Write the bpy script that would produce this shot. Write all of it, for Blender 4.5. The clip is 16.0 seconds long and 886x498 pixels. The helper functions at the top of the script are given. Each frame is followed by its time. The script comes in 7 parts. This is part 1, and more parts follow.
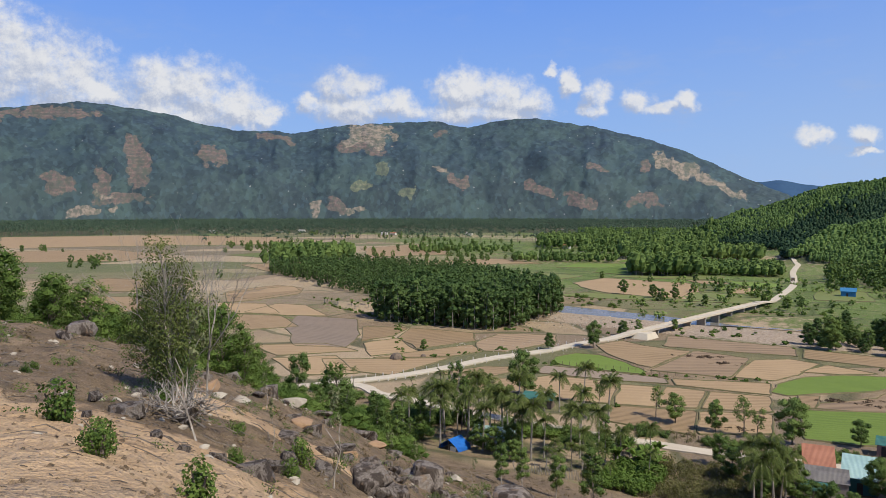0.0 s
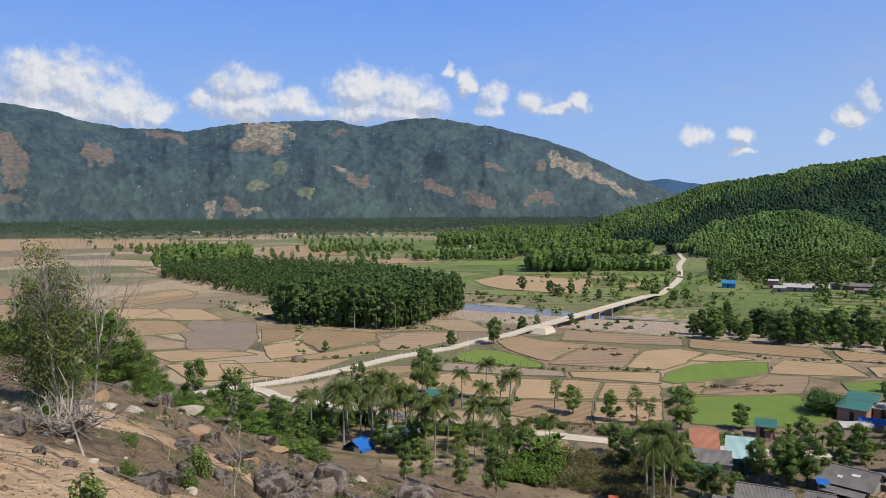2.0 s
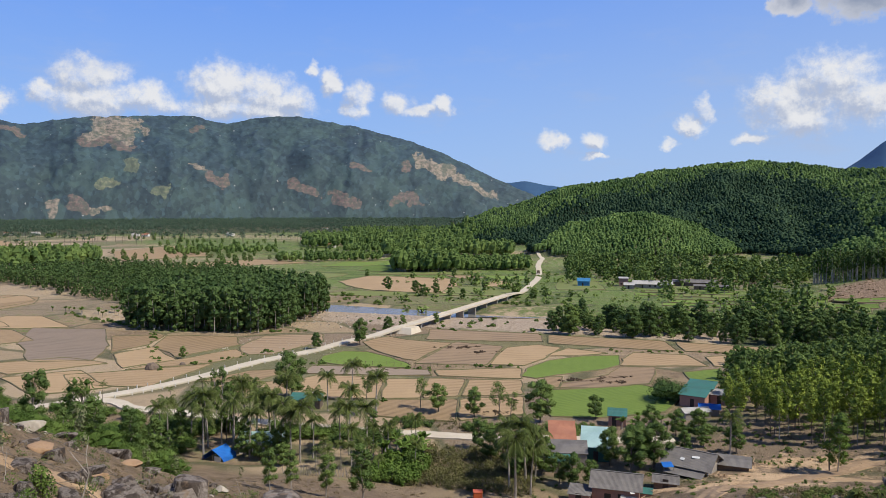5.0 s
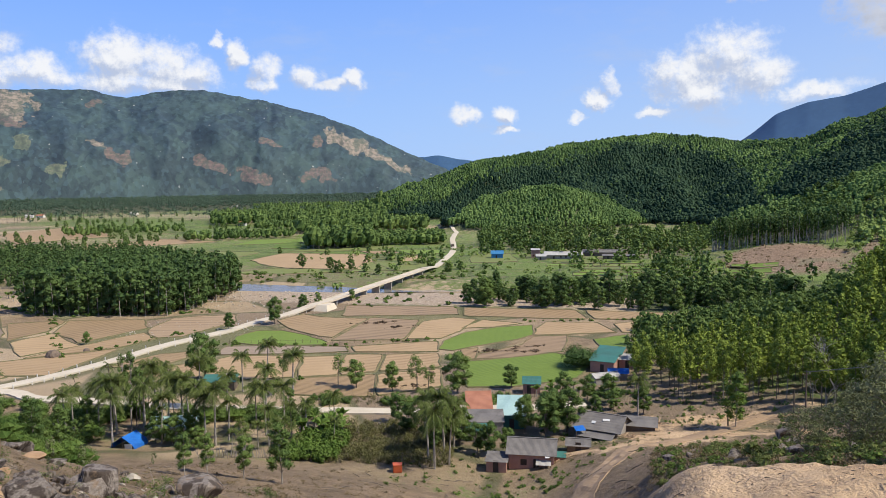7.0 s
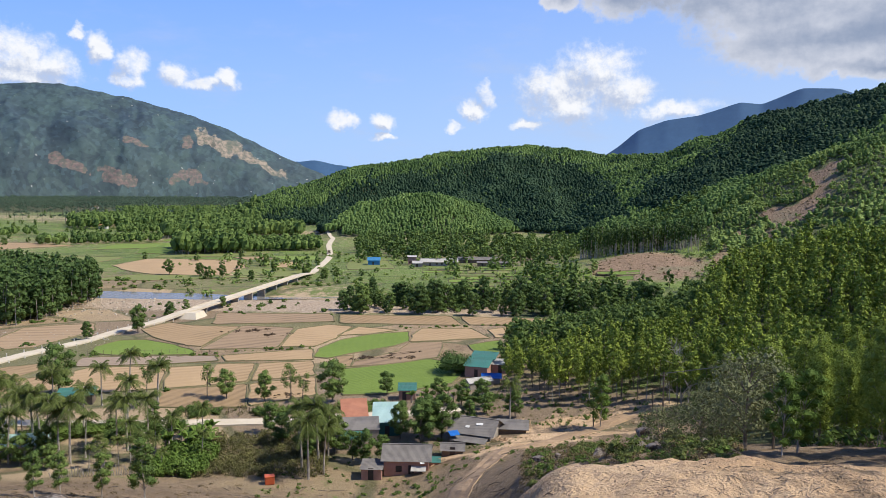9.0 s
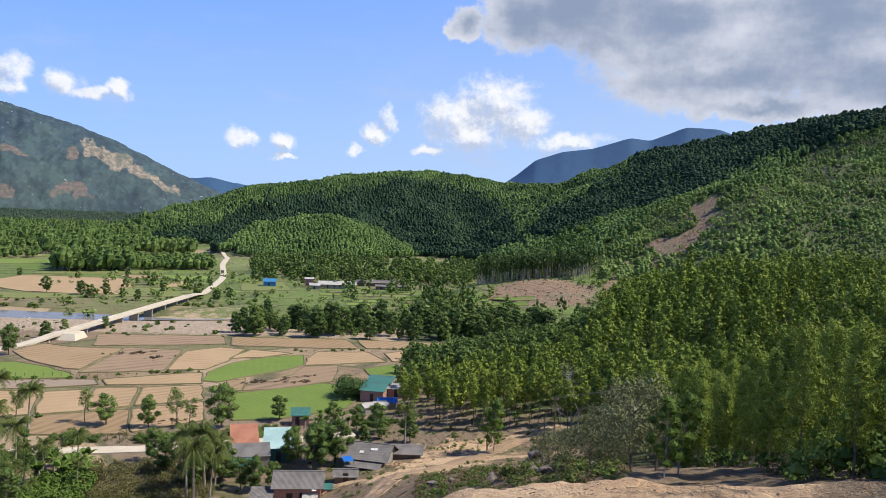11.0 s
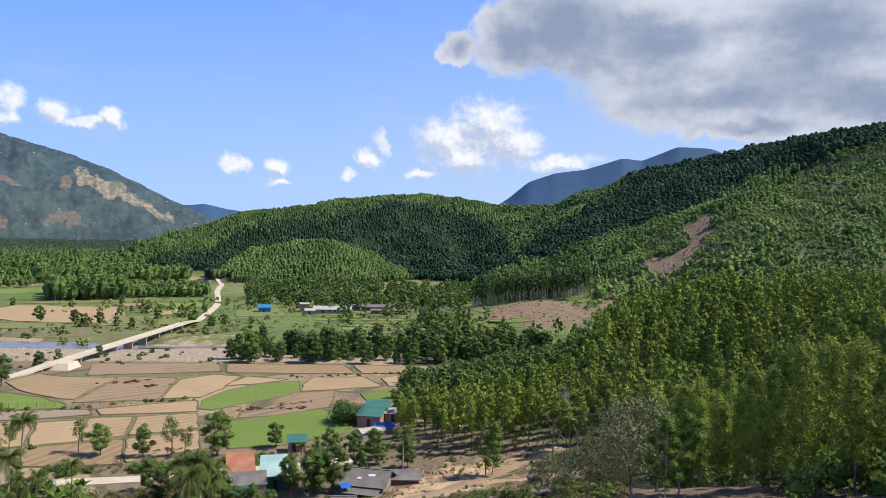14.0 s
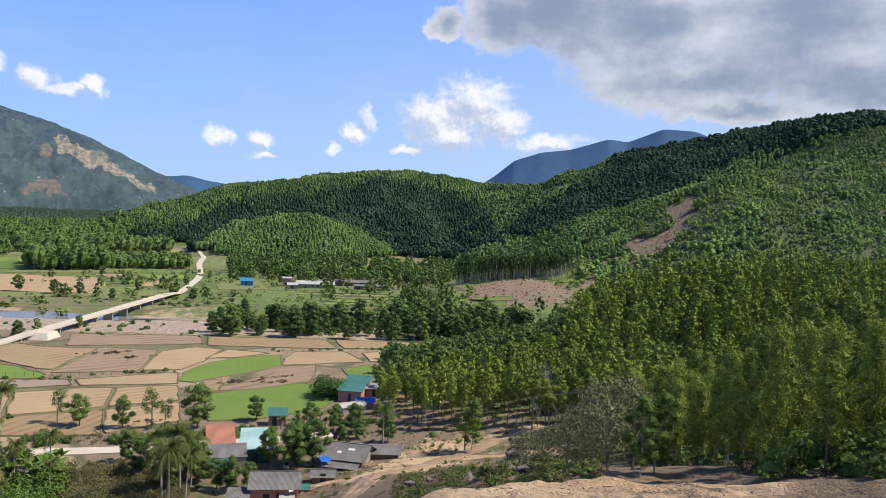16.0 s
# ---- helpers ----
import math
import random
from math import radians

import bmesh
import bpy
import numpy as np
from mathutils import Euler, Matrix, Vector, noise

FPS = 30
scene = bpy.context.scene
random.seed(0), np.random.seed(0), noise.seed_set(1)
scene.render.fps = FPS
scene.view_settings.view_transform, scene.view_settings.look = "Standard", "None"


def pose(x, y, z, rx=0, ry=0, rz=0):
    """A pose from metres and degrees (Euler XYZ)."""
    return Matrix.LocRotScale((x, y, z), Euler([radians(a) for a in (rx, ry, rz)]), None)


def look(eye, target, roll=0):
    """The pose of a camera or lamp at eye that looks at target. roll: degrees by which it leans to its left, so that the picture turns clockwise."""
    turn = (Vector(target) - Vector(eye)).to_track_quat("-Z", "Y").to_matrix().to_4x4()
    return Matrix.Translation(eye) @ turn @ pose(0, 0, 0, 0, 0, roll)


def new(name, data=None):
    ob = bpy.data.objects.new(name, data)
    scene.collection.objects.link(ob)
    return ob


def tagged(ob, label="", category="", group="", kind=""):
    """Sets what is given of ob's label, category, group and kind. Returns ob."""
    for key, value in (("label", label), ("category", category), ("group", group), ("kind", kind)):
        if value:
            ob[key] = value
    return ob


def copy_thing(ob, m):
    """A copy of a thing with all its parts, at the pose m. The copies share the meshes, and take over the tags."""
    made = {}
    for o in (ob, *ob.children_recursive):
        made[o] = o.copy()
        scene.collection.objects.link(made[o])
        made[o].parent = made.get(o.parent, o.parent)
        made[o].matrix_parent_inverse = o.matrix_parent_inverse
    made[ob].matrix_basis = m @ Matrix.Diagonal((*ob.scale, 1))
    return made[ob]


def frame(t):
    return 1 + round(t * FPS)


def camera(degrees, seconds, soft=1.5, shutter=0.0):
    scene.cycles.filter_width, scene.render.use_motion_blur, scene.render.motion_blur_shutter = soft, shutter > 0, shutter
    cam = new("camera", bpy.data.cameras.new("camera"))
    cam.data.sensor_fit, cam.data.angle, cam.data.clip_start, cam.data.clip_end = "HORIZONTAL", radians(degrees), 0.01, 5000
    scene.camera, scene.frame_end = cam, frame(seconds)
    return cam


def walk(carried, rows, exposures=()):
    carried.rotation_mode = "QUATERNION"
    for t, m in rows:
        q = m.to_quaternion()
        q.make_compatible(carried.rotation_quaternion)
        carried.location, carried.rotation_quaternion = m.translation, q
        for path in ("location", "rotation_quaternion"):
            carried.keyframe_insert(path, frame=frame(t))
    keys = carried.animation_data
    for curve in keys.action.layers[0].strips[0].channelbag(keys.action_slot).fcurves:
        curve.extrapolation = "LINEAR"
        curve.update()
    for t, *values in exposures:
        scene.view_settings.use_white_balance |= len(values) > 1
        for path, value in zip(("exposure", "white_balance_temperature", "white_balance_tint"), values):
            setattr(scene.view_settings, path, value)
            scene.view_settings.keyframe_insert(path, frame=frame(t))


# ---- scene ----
cam = camera(61.6, 16.0, soft=0.5)
EYE = Vector((0, 0, 47))


def aim(az, pitch, roll=0):
    """A camera pose at EYE from an azimuth, a pitch and a roll in degrees; azimuth 0 looks along +y."""
    a, p = radians(az), radians(pitch)
    return look(EYE, EYE + Vector((math.sin(a) * math.cos(p), math.cos(a) * math.cos(p), math.sin(p))), roll)


PATH = [(0.0, -26.36, -3.2, 0.01), (0.5, -24.6, -3.19, -0.58), (1.0, -22.7, -3.23, -0.68), (1.5, -20.51, -3.09, -0.26), (2.0, -18.73, -3.28, -0.41),
        (2.5, -16.85, -2.99, -0.35), (3.0, -15.05, -3.16, -0.38), (3.5, -13.41, -3.33, -0.29), (4.0, -11.57, -3.61, -0.01), (4.2, -10.88, -3.43, 0.1),
        (6.3, -3.99, -3.46, -0.45), (6.5, -3.21, -3.97, -0.38), (7.0, -1.81, -5.27, -0.83), (7.5, 0.16, -5.8, -0.47), (8.0, 2.88, -6.23, 0.13),
        (8.5, 5.41, -5.87, 0.54), (9.0, 7.7, -4.78, 0.47), (9.5, 9.43, -4.12, 0.81), (10.0, 11.75, -3.74, 1.4), (10.2, 12.49, -3.59, 1.71),
        (12.3, 18.9, -1.14, 2.33), (12.5, 19.03, -0.96, 2.34), (13.0, 18.14, -0.88, 2.11), (13.5, 16.69, -0.56, 1.88), (14.0, 15.78, -1.0, 1.41),
        (14.5, 14.61, -1.47, 1.26), (15.0, 12.8, -1.18, 0.76), (15.5, 14.31, -1.8, 1.51), (16.0, 17.08, -2.71, 2.66)]
walk(cam, [(t, aim(az, pitch, roll)) for t, az, pitch, roll in PATH], [(0, -0.32), (4.0, -0.26), (6.3, -0.2), (7.4, 0.0), (16, 0.03)])

# ---- sky, clouds and sun ----
SUN_AZ, SUN_EL = 104, 52
world = bpy.data.worlds.new("sky")
scene.world = world
world.use_nodes = True


class Nodes:
    """A small helper that adds nodes to a tree and links them."""

    def __init__(self, tree):
        self.tree = tree

    def add(self, kind, ins=None, op=None, attribute=None):
        n = self.tree.nodes.new(kind)
        if op:
            n.operation = op
        if attribute:
            n.attribute_name = attribute
        for k, v in (ins or {}).items():
            if isinstance(v, bpy.types.NodeSocket):
                self.tree.links.new(v, n.inputs[k])
            else:
                n.inputs[k].default_value = v
        return n

    def math(self, op, a, b=0.0, c=0.0):
        return self.add("ShaderNodeMath", {0: a, 1: b, 2: c}, op).outputs[0]

    def vec(self, op, a, b=(0, 0, 0)):
        n = self.add("ShaderNodeVectorMath", {0: a, 1: b}, op)
        return n.outputs["Value"] if op == "LENGTH" else n.outputs[0]

    def noise(self, vector, scale, detail=4.0, rough=0.55, colour=False):
        n = self.add("ShaderNodeTexNoise", {"Vector": vector, "Scale": scale, "Detail": detail, "Roughness": rough})
        return n.outputs["Color" if colour else "Fac"]

    def span(self, v, a, b, c=0.0, d=1.0, smooth=True):
        n = self.add("ShaderNodeMapRange", {0: v, 1: a, 2: b, 3: c, 4: d})
        n.interpolation_type = "SMOOTHSTEP" if smooth else "LINEAR"
        return n.outputs[0]

    def mix(self, f, a, b, blend="MIX"):
        n = self.add("ShaderNodeMix")
        n.data_type, n.blend_type = "RGBA", blend
        for k, v in ((0, f), (6, a), (7, b)):
            if isinstance(v, bpy.types.NodeSocket):
                self.tree.links.new(v, n.inputs[k])
            else:
                n.inputs[k].default_value = v
        return n.outputs[2]


def rgb(r, g, b):
    return (r, g, b, 1)


# cumulus: azimuth, elevation, half width, half height in degrees
CLOUDS_WEST = [(-57.2, 10.1, 2.6, 3.3), (-53.8, 8.8, 3.3, 2.6), (-51.4, 7.9, 2.4, 1.1), (-47.5, 8.7, 2.0, 1.7), (-44.7, 8.4, 2.8, 2.2),
               (-42.1, 7.3, 2.4, 1.5), (-39.7, 7.0, 1.3, 0.8), (-45.3, 6.8, 5.2, 1.1), (-36.4, 7.7, 1.5, 1.0), (-33.8, 7.5, 2.6, 1.1),
               (-30.4, 7.6, 2.4, 1.0), (-33.6, 9.0, 2.0, 1.1), (-24.8, 8.7, 2.0, 1.5), (-22.2, 8.4, 2.6, 1.5), (-19.7, 8.0, 1.7, 1.1),
               (-23.5, 7.2, 4.4, 0.9)]
CLOUDS_NORTH = [(-18.1, 10.2, 0.6, 0.6), (-16.9, 9.2, 0.8, 1.1), (-15.0, 8.5, 1.1, 1.2), (-11.8, 8.0, 1.3, 1.0), (-10.3, 7.3, 1.5, 0.5),
                (-15.2, 7.3, 1.1, 0.7), (-8.4, 7.6, 1.0, 0.6), (-0.1, 4.9, 1.2, 0.7), (2.9, 4.9, 1.0, 0.8), (15.6, 7.4, 2.0, 1.5),
                (19.1, 8.4, 2.6, 1.7), (20.9, 7.1, 2.0, 1.7), (17.6, 6.1, 2.6, 1.1), (10.7, 7.1, 0.7, 0.9), (10.0, 5.7, 1.1, 0.8),
                (14.1, 4.9, 1.5, 0.5), (8.4, 4.4, 0.7, 0.4), (2.9, 3.7, 1.1, 0.3), (24.5, 5.7, 2.2, 0.7)]
CLOUDS_EAST = [(16.5, 14.1, 1.7, 1.7), (20.4, 14.9, 3.1, 2.6), (24.2, 16.5, 4.8, 3.9), (31.9, 14.2, 8.7, 4.4),
               (41.7, 13.8, 11.4, 5.2), (34.1, 10.1, 7.9, 2.2), (47.1, 10.5, 8.7, 3.5), (38.2, 8.1, 6.6, 0.9), (50, 20, 22, 9)]


def build_sky():
    w = Nodes(world.node_tree)
    world.node_tree.nodes.clear()
    way = w.add("ShaderNodeTexCoord").outputs["Generated"]
    sep = w.add("ShaderNodeSeparateXYZ", {0: way})
    az = w.math("MULTIPLY", w.math("ARCTAN2", sep.outputs[0], sep.outputs[1]), 57.2958)
    el = w.math("MULTIPLY", w.math("ARCSINE", sep.outputs[2]), 57.2958)
    flat = w.add("ShaderNodeCombineXYZ", {0: az, 1: el}).outputs[0]
    swirl = w.vec("SUBTRACT", w.noise(flat, 0.38, 6, 0.6, True), (0.5, 0.5, 0.5))
    warped = w.vec("ADD", flat, w.vec("MULTIPLY", swirl, (3.2, 2.6, 0)))

    def field(blobs, at=warped):
        """How far outside the blobs a direction lies: 1 on their edge."""
        far = None
        for ca, ce, ra, re in blobs:
            ra, re = (ra * 0.8, re * 0.8) if ra < 1.8 else (ra, re)
            d = w.vec("LENGTH", w.vec("MULTIPLY", w.vec("SUBTRACT", at, (ca, ce, 0)), (1 / ra, 1 / re, 0)))
            far = d if far is None else w.math("SMOOTH_MIN", far, d, 0.35)
        return far

    puff = w.noise(flat, 0.9, 7, 0.62)
    air = w.add("ShaderNodeTexSky")
    air.sky_type, air.sun_disc, air.sun_elevation, air.sun_rotation = "NISHITA", False, radians(SUN_EL), radians(SUN_AZ)
    air.air_density, air.dust_density, air.ozone_density = 1.0, 0.6, 1.2
    sky = air.outputs[0]
    blue = w.mix(w.span(el, -2, 28), SKY_LOW, SKY_HIGH)
    # paler towards the sun's side
    pale = w.mix(w.span(el, -2, 28), rgb(4.5, 5.8, 8.1), rgb(1.7, 3.4, 8.3))
    blue = w.mix(w.math("MULTIPLY", w.span(az, -25, 45), 0.75), blue, pale)
    blue = w.mix(w.span(el, 22, 60), blue, SKY_ZENITH)
    sky = w.mix(0.88, sky, blue)
    heaps = w.math("SMOOTH_MIN", field(CLOUDS_WEST), field(CLOUDS_NORTH), 0.2)
    lump = w.noise(flat, 0.75, 8, 0.66)
    edge = w.math("ADD", heaps, w.math("MULTIPLY", w.math("SUBTRACT", lump, 0.5), 1.5))
    cover = w.span(edge, 1.5, 0.55)
    # heads that face the sun are white, bases and hollows grey
    above = w.vec("ADD", warped, (0.45, 0.75, 0))
    heaps_up = w.math("SMOOTH_MIN", field(CLOUDS_WEST, above), field(CLOUDS_NORTH, above), 0.2)
    lump_up = w.noise(w.vec("ADD", flat, (0.22, 0.36, 0)), 0.75, 8, 0.66)
    slope = w.math("ADD", w.math("SUBTRACT", heaps_up, heaps), w.math("MULTIPLY", w.math("SUBTRACT", lump_up, lump), 2.4))
    head = w.span(slope, -0.6, 0.62)
    white = w.mix(head, CLOUD_BASE, CLOUD_HEAD)
    wisp = w.span(w.noise(flat, 0.5, 7, 0.7), 0.3, 0.55, 0.45, 0.95)
    out = w.mix(w.math("MULTIPLY", cover, wisp), sky, white)
    veil = w.math("MULTIPLY", w.span(w.noise(w.vec("MULTIPLY", flat, (0.5, 1.4, 1)), 0.25, 6, 0.6), 0.48, 0.8), w.span(el, 22, 4))
    out = w.mix(w.math("MULTIPLY", veil, 0.42), out, CLOUD_BASE)
    bank = w.math("ADD", field(CLOUDS_EAST), w.math("MULTIPLY", w.math("SUBTRACT", puff, 0.5), 0.7))
    body = w.span(bank, 1.1, 0.75)
    depth = w.math("ADD", w.math("MULTIPLY", bank, 0.35), w.math("MULTIPLY", w.noise(w.vec("MULTIPLY", flat, (0.45, 1.1, 1)), 0.22, 5, 0.5), 0.95))
    grey = w.mix(w.span(depth, 0.42, 0.95), CLOUD_DARK, CLOUD_RIM)
    out = w.mix(w.math("MULTIPLY", body, 0.97), out, grey)
    # behind the viewer the sky goes on with broken cloud
    rest = w.math("MULTIPLY", w.span(w.noise(way, 2.2, 6), 0.5, 0.62), w.span(w.math("ABSOLUTE", az), 72, 95))
    out = w.mix(w.math("MULTIPLY", rest, 0.35), out, CLOUD_BASE)
    back = w.add("ShaderNodeBackground", {"Color": out, "Strength": SKY_POWER})
    w.add("ShaderNodeOutputWorld", {"Surface": back.outputs[0]})


SKY_POWER = 0.12
SKY_LOW, SKY_HIGH = rgb(3.2, 5.2, 9.0), rgb(0.7, 2.6, 9.4)
SKY_ZENITH = rgb(0.3, 0.6, 1.5)
CLOUD_HEAD, CLOUD_BASE = rgb(8.1, 8.15, 8.3), rgb(4.4, 5.0, 6.4)
CLOUD_DARK, CLOUD_RIM = rgb(2.3, 2.85, 4.0), rgb(6.0, 6.2, 6.9)
build_sky()

sun = new("sun", bpy.data.lights.new("sun", "SUN"))
sun.data.energy, sun.data.angle, sun.data.color = 5.9, radians(0.6), (1.0, 0.935, 0.83)
a, e = radians(SUN_AZ), radians(SUN_EL)
sun.matrix_world = look((0, 0, 300), Vector((0, 0, 300)) - Vector((math.sin(a) * math.cos(e), math.cos(a) * math.cos(e), math.sin(e))))


# ---- materials ----
def material(name, build, rough=0.9):
    m = bpy.data.materials.new(name)
    m.use_nodes = True
    t = Nodes(m.node_tree)
    m.node_tree.nodes.clear()
    spec = build(t)
    bsdf = t.add("ShaderNodeBsdfPrincipled", {"Base Color": spec["c"], "Roughness": spec.get("r", rough), "Metallic": spec.get("m", 0.0),
                                             "Specular IOR Level": spec.get("s", 0.25)})
    if "h" in spec:
        bump = t.add("ShaderNodeBump", {"Height": spec["h"], "Strength": spec.get("hs", 0.6), "Distance": spec.get("hd", 0.1)})
        t.tree.links.new(bump.outputs[0], bsdf.inputs["Normal"])
    out = bsdf.outputs[0]
    if "through" in spec:
        back = t.add("ShaderNodeBsdfTranslucent", {"Color": spec["through"]})
        out = t.add("ShaderNodeMixShader", {0: spec.get("amount", 0.3), 1: out, 2: back.outputs[0]}).outputs[0]
    t.add("ShaderNodeOutputMaterial", {"Surface": out})
    return m


def place(t):
    return t.add("ShaderNodeNewGeometry").outputs["Position"]


def leaf(name, dark, light, patch=0.12, island=0.75, glow=0.17):
    """Foliage: each leaf clump its own tone, and broad drifts of tone from tree to tree."""
    def build(t):
        g = t.add("ShaderNodeNewGeometry")
        n = t.span(t.noise(g.outputs["Position"], patch, 3), 0.35, 0.68)
        f = t.math("ADD", t.math("MULTIPLY", g.outputs["Random Per Island"], island), t.math("MULTIPLY", n, 1 - island))
        c = t.mix(f, rgb(*dark), rgb(*light))
        return {"c": c, "r": 0.65, "s": 0.06, "through": t.mix(0.5, c, rgb(light[0] * 1.3, light[1] * 1.3, light[2] * 0.7)), "amount": glow}
    return material(name, build)


def bark(name, a, b):
    def build(t):
        p = t.add("ShaderNodeTexCoord").outputs["Object"]
        n = t.noise(t.vec("MULTIPLY", p, (1, 1, 0.25)), 6, 5)
        return {"c": t.mix(t.span(n, 0.3, 0.7), rgb(*a), rgb(*b)), "h": n, "hd": 0.05}
    return material(name, build)


def plain(name, a, b=None, scale=2.0, rough=0.8, metal=0.0, bump=0.02):
    """A painted or raw surface with grain and broad stains."""
    b = b or tuple(v * 0.72 for v in a)

    def build(t):
        p = t.add("ShaderNodeTexCoord").outputs["Object"]
        fine, broad = t.noise(p, scale * 6, 5), t.noise(p, scale * 0.6, 4)
        f = t.math("ADD", t.math("MULTIPLY", t.span(fine, 0.3, 0.7), 0.4), t.math("MULTIPLY", t.span(broad, 0.35, 0.65), 0.6))
        return {"c": t.mix(f, rgb(*a), rgb(*b)), "h": fine, "hd": bump, "r": rough, "m": metal}
    return material(name, build, rough)


def crop(name, a, b, c, rows=1.4, turn=0.5):
    """A field: stubble or seedlings in faint rows, with patches."""
    def build(t):
        p = place(t)
        tone = t.add("ShaderNodeObjectInfo").outputs["Random"]
        turned = t.add("ShaderNodeVectorRotate", {"Vector": p, "Angle": t.math("ADD", turn, t.math("MULTIPLY", tone, 0.9))})
        turned.rotation_type = "Z_AXIS"
        q = turned.outputs[0]
        rowv = t.add("ShaderNodeTexWave", {"Vector": q, "Scale": 0.31 / rows, "Distortion": 4.0, "Detail": 4.0, "Detail Scale": 0.7}).outputs["Fac"]
        broad, fine = t.noise(p, 0.09, 6, 0.7), t.noise(p, 1.1, 5, 0.7)
        f = t.math("ADD", t.math("MULTIPLY", t.span(broad, 0.3, 0.7), 0.55), t.math("MULTIPLY", t.span(fine, 0.3, 0.7), 0.45))
        col = t.mix(f, rgb(*a), rgb(*b))
        col = t.mix(t.math("MULTIPLY", t.span(rowv, 0.55, 0.9), t.span(t.noise(p, 0.07, 5), 0.4, 0.62, 0.05, 0.75)), col, rgb(*c))
        col = t.mix(t.math("MULTIPLY", t.span(rowv, 0.25, 0.05), 0.3), col, rgb(*[v * 1.18 for v in b]))
        col = t.mix(0.5, col, t.mix(tone, rgb(*[v * 0.72 for v in a]), rgb(*[v * 1.12 for v in b])))
        return {"c": col, "h": fine, "hd": 0.3, "hs": 0.5}
    return material(name, build)


def ground_material():
    """The land: soil, sand, grass and forest floor, by what grows where."""
    def build(t):
        p = place(t)
        broad, mid, fine = t.noise(p, 0.03, 5, 0.6), t.noise(p, 0.25, 5, 0.6), t.noise(p, 2.2, 6, 0.65)
        gr = t.add("ShaderNodeAttribute", attribute="grass").outputs["Fac"]
        sa = t.add("ShaderNodeAttribute", attribute="sand").outputs["Fac"]
        rd = t.add("ShaderNodeAttribute", attribute="red").outputs["Fac"]
        soil = t.mix(t.span(mid, 0.3, 0.7), rgb(0.185, 0.13, 0.08), rgb(0.31, 0.222, 0.138))
        soil = t.mix(t.math("MULTIPLY", t.span(fine, 0.45, 0.7), 0.8), soil, rgb(0.13, 0.092, 0.056))
        soil = t.mix(t.math("MULTIPLY", t.span(t.noise(p, 0.7, 6, 0.75), 0.52, 0.62), 0.5), soil, rgb(0.13, 0.1, 0.055))
        sand = t.mix(t.span(mid, 0.3, 0.7), rgb(0.48, 0.315, 0.175), rgb(0.62, 0.44, 0.27))
        sand = t.mix(t.math("MULTIPLY", t.span(fine, 0.5, 0.8), 0.5), sand, rgb(0.33, 0.22, 0.12))
        red = t.mix(t.span(t.noise(p, 0.7, 5, 0.7), 0.35, 0.65), rgb(0.17, 0.115, 0.075), rgb(0.3, 0.205, 0.135))
        red = t.mix(t.span(broad, 0.5, 0.62), red, rgb(0.2, 0.165, 0.1))
        grass = t.mix(t.span(mid, 0.3, 0.7), rgb(0.07, 0.115, 0.026), rgb(0.15, 0.19, 0.05))
        grass = t.mix(t.math("MULTIPLY", t.span(broad, 0.5, 0.65), 0.8), grass, rgb(0.19, 0.18, 0.075))
        w = t.math("ADD", t.math("MULTIPLY", t.math("SUBTRACT", mid, 0.5), 1.3), t.math("MULTIPLY", t.math("SUBTRACT", fine, 0.5), 0.8))
        straw = t.mix(t.span(fine, 0.3, 0.7), rgb(0.26, 0.19, 0.105), rgb(0.36, 0.27, 0.16))
        flat = t.add("ShaderNodeAttribute", attribute="straw").outputs["Fac"]
        soil = t.mix(t.math("MULTIPLY", flat, t.span(t.noise(p, 0.055, 5, 0.65), 0.42, 0.6)), soil, straw)
        # old plots with grassy edges over the whole valley floor
        q = t.vec("ADD", t.vec("MULTIPLY", p, (1.0, 1.5, 0)), t.vec("MULTIPLY", t.noise(p, 0.012, 3, 0.5, True), (70, 70, 0)))
        plot = t.add("ShaderNodeTexVoronoi", {"Vector": q, "Scale": 0.021}).outputs["Color"]
        tone = t.add("ShaderNodeSeparateColor", {0: plot})
        rim = t.add("ShaderNodeTexVoronoi", {"Vector": q, "Scale": 0.021})
        rim.feature = "DISTANCE_TO_EDGE"
        edge = t.math("MULTIPLY", t.span(rim.outputs[0], 0.05, 0.015), flat)
        soil = t.mix(t.math("MULTIPLY", flat, t.span(tone.outputs[0], 0.3, 0.9, 0.0, 0.9)), soil, rgb(0.45, 0.34, 0.215))
        soil = t.mix(t.math("MULTIPLY", flat, t.span(tone.outputs[1], 0.66, 0.74, 0.0, 0.75)), soil, rgb(0.2, 0.148, 0.1))
        soil = t.mix(t.math("MULTIPLY", flat, t.span(tone.outputs[2], 0.78, 0.84, 0.0, 0.7)), soil, rgb(0.14, 0.155, 0.06))
        soil = t.mix(t.math("MULTIPLY", edge, 0.75), soil, rgb(0.085, 0.095, 0.04))
        grass = t.mix(t.math("MULTIPLY", t.span(tone.outputs[2], 0.2, 0.9), 0.7), grass, rgb(0.135, 0.2, 0.042))
        grass = t.mix(t.math("MULTIPLY", edge, 0.6), grass, rgb(0.045, 0.066, 0.02))
        turned = t.add("ShaderNodeVectorRotate", {"Vector": t.vec("ADD", p, t.vec("MULTIPLY", t.noise(p, 0.006, 3, 0.5, True), (90, 90, 0))), "Angle": radians(-47)})
        turned.rotation_type = "Z_AXIS"
        strip = t.add("ShaderNodeTexVoronoi", {"Vector": t.vec("MULTIPLY", turned.outputs[0], (0.3, 1.0, 0)), "Scale": 0.016}).outputs["Color"]
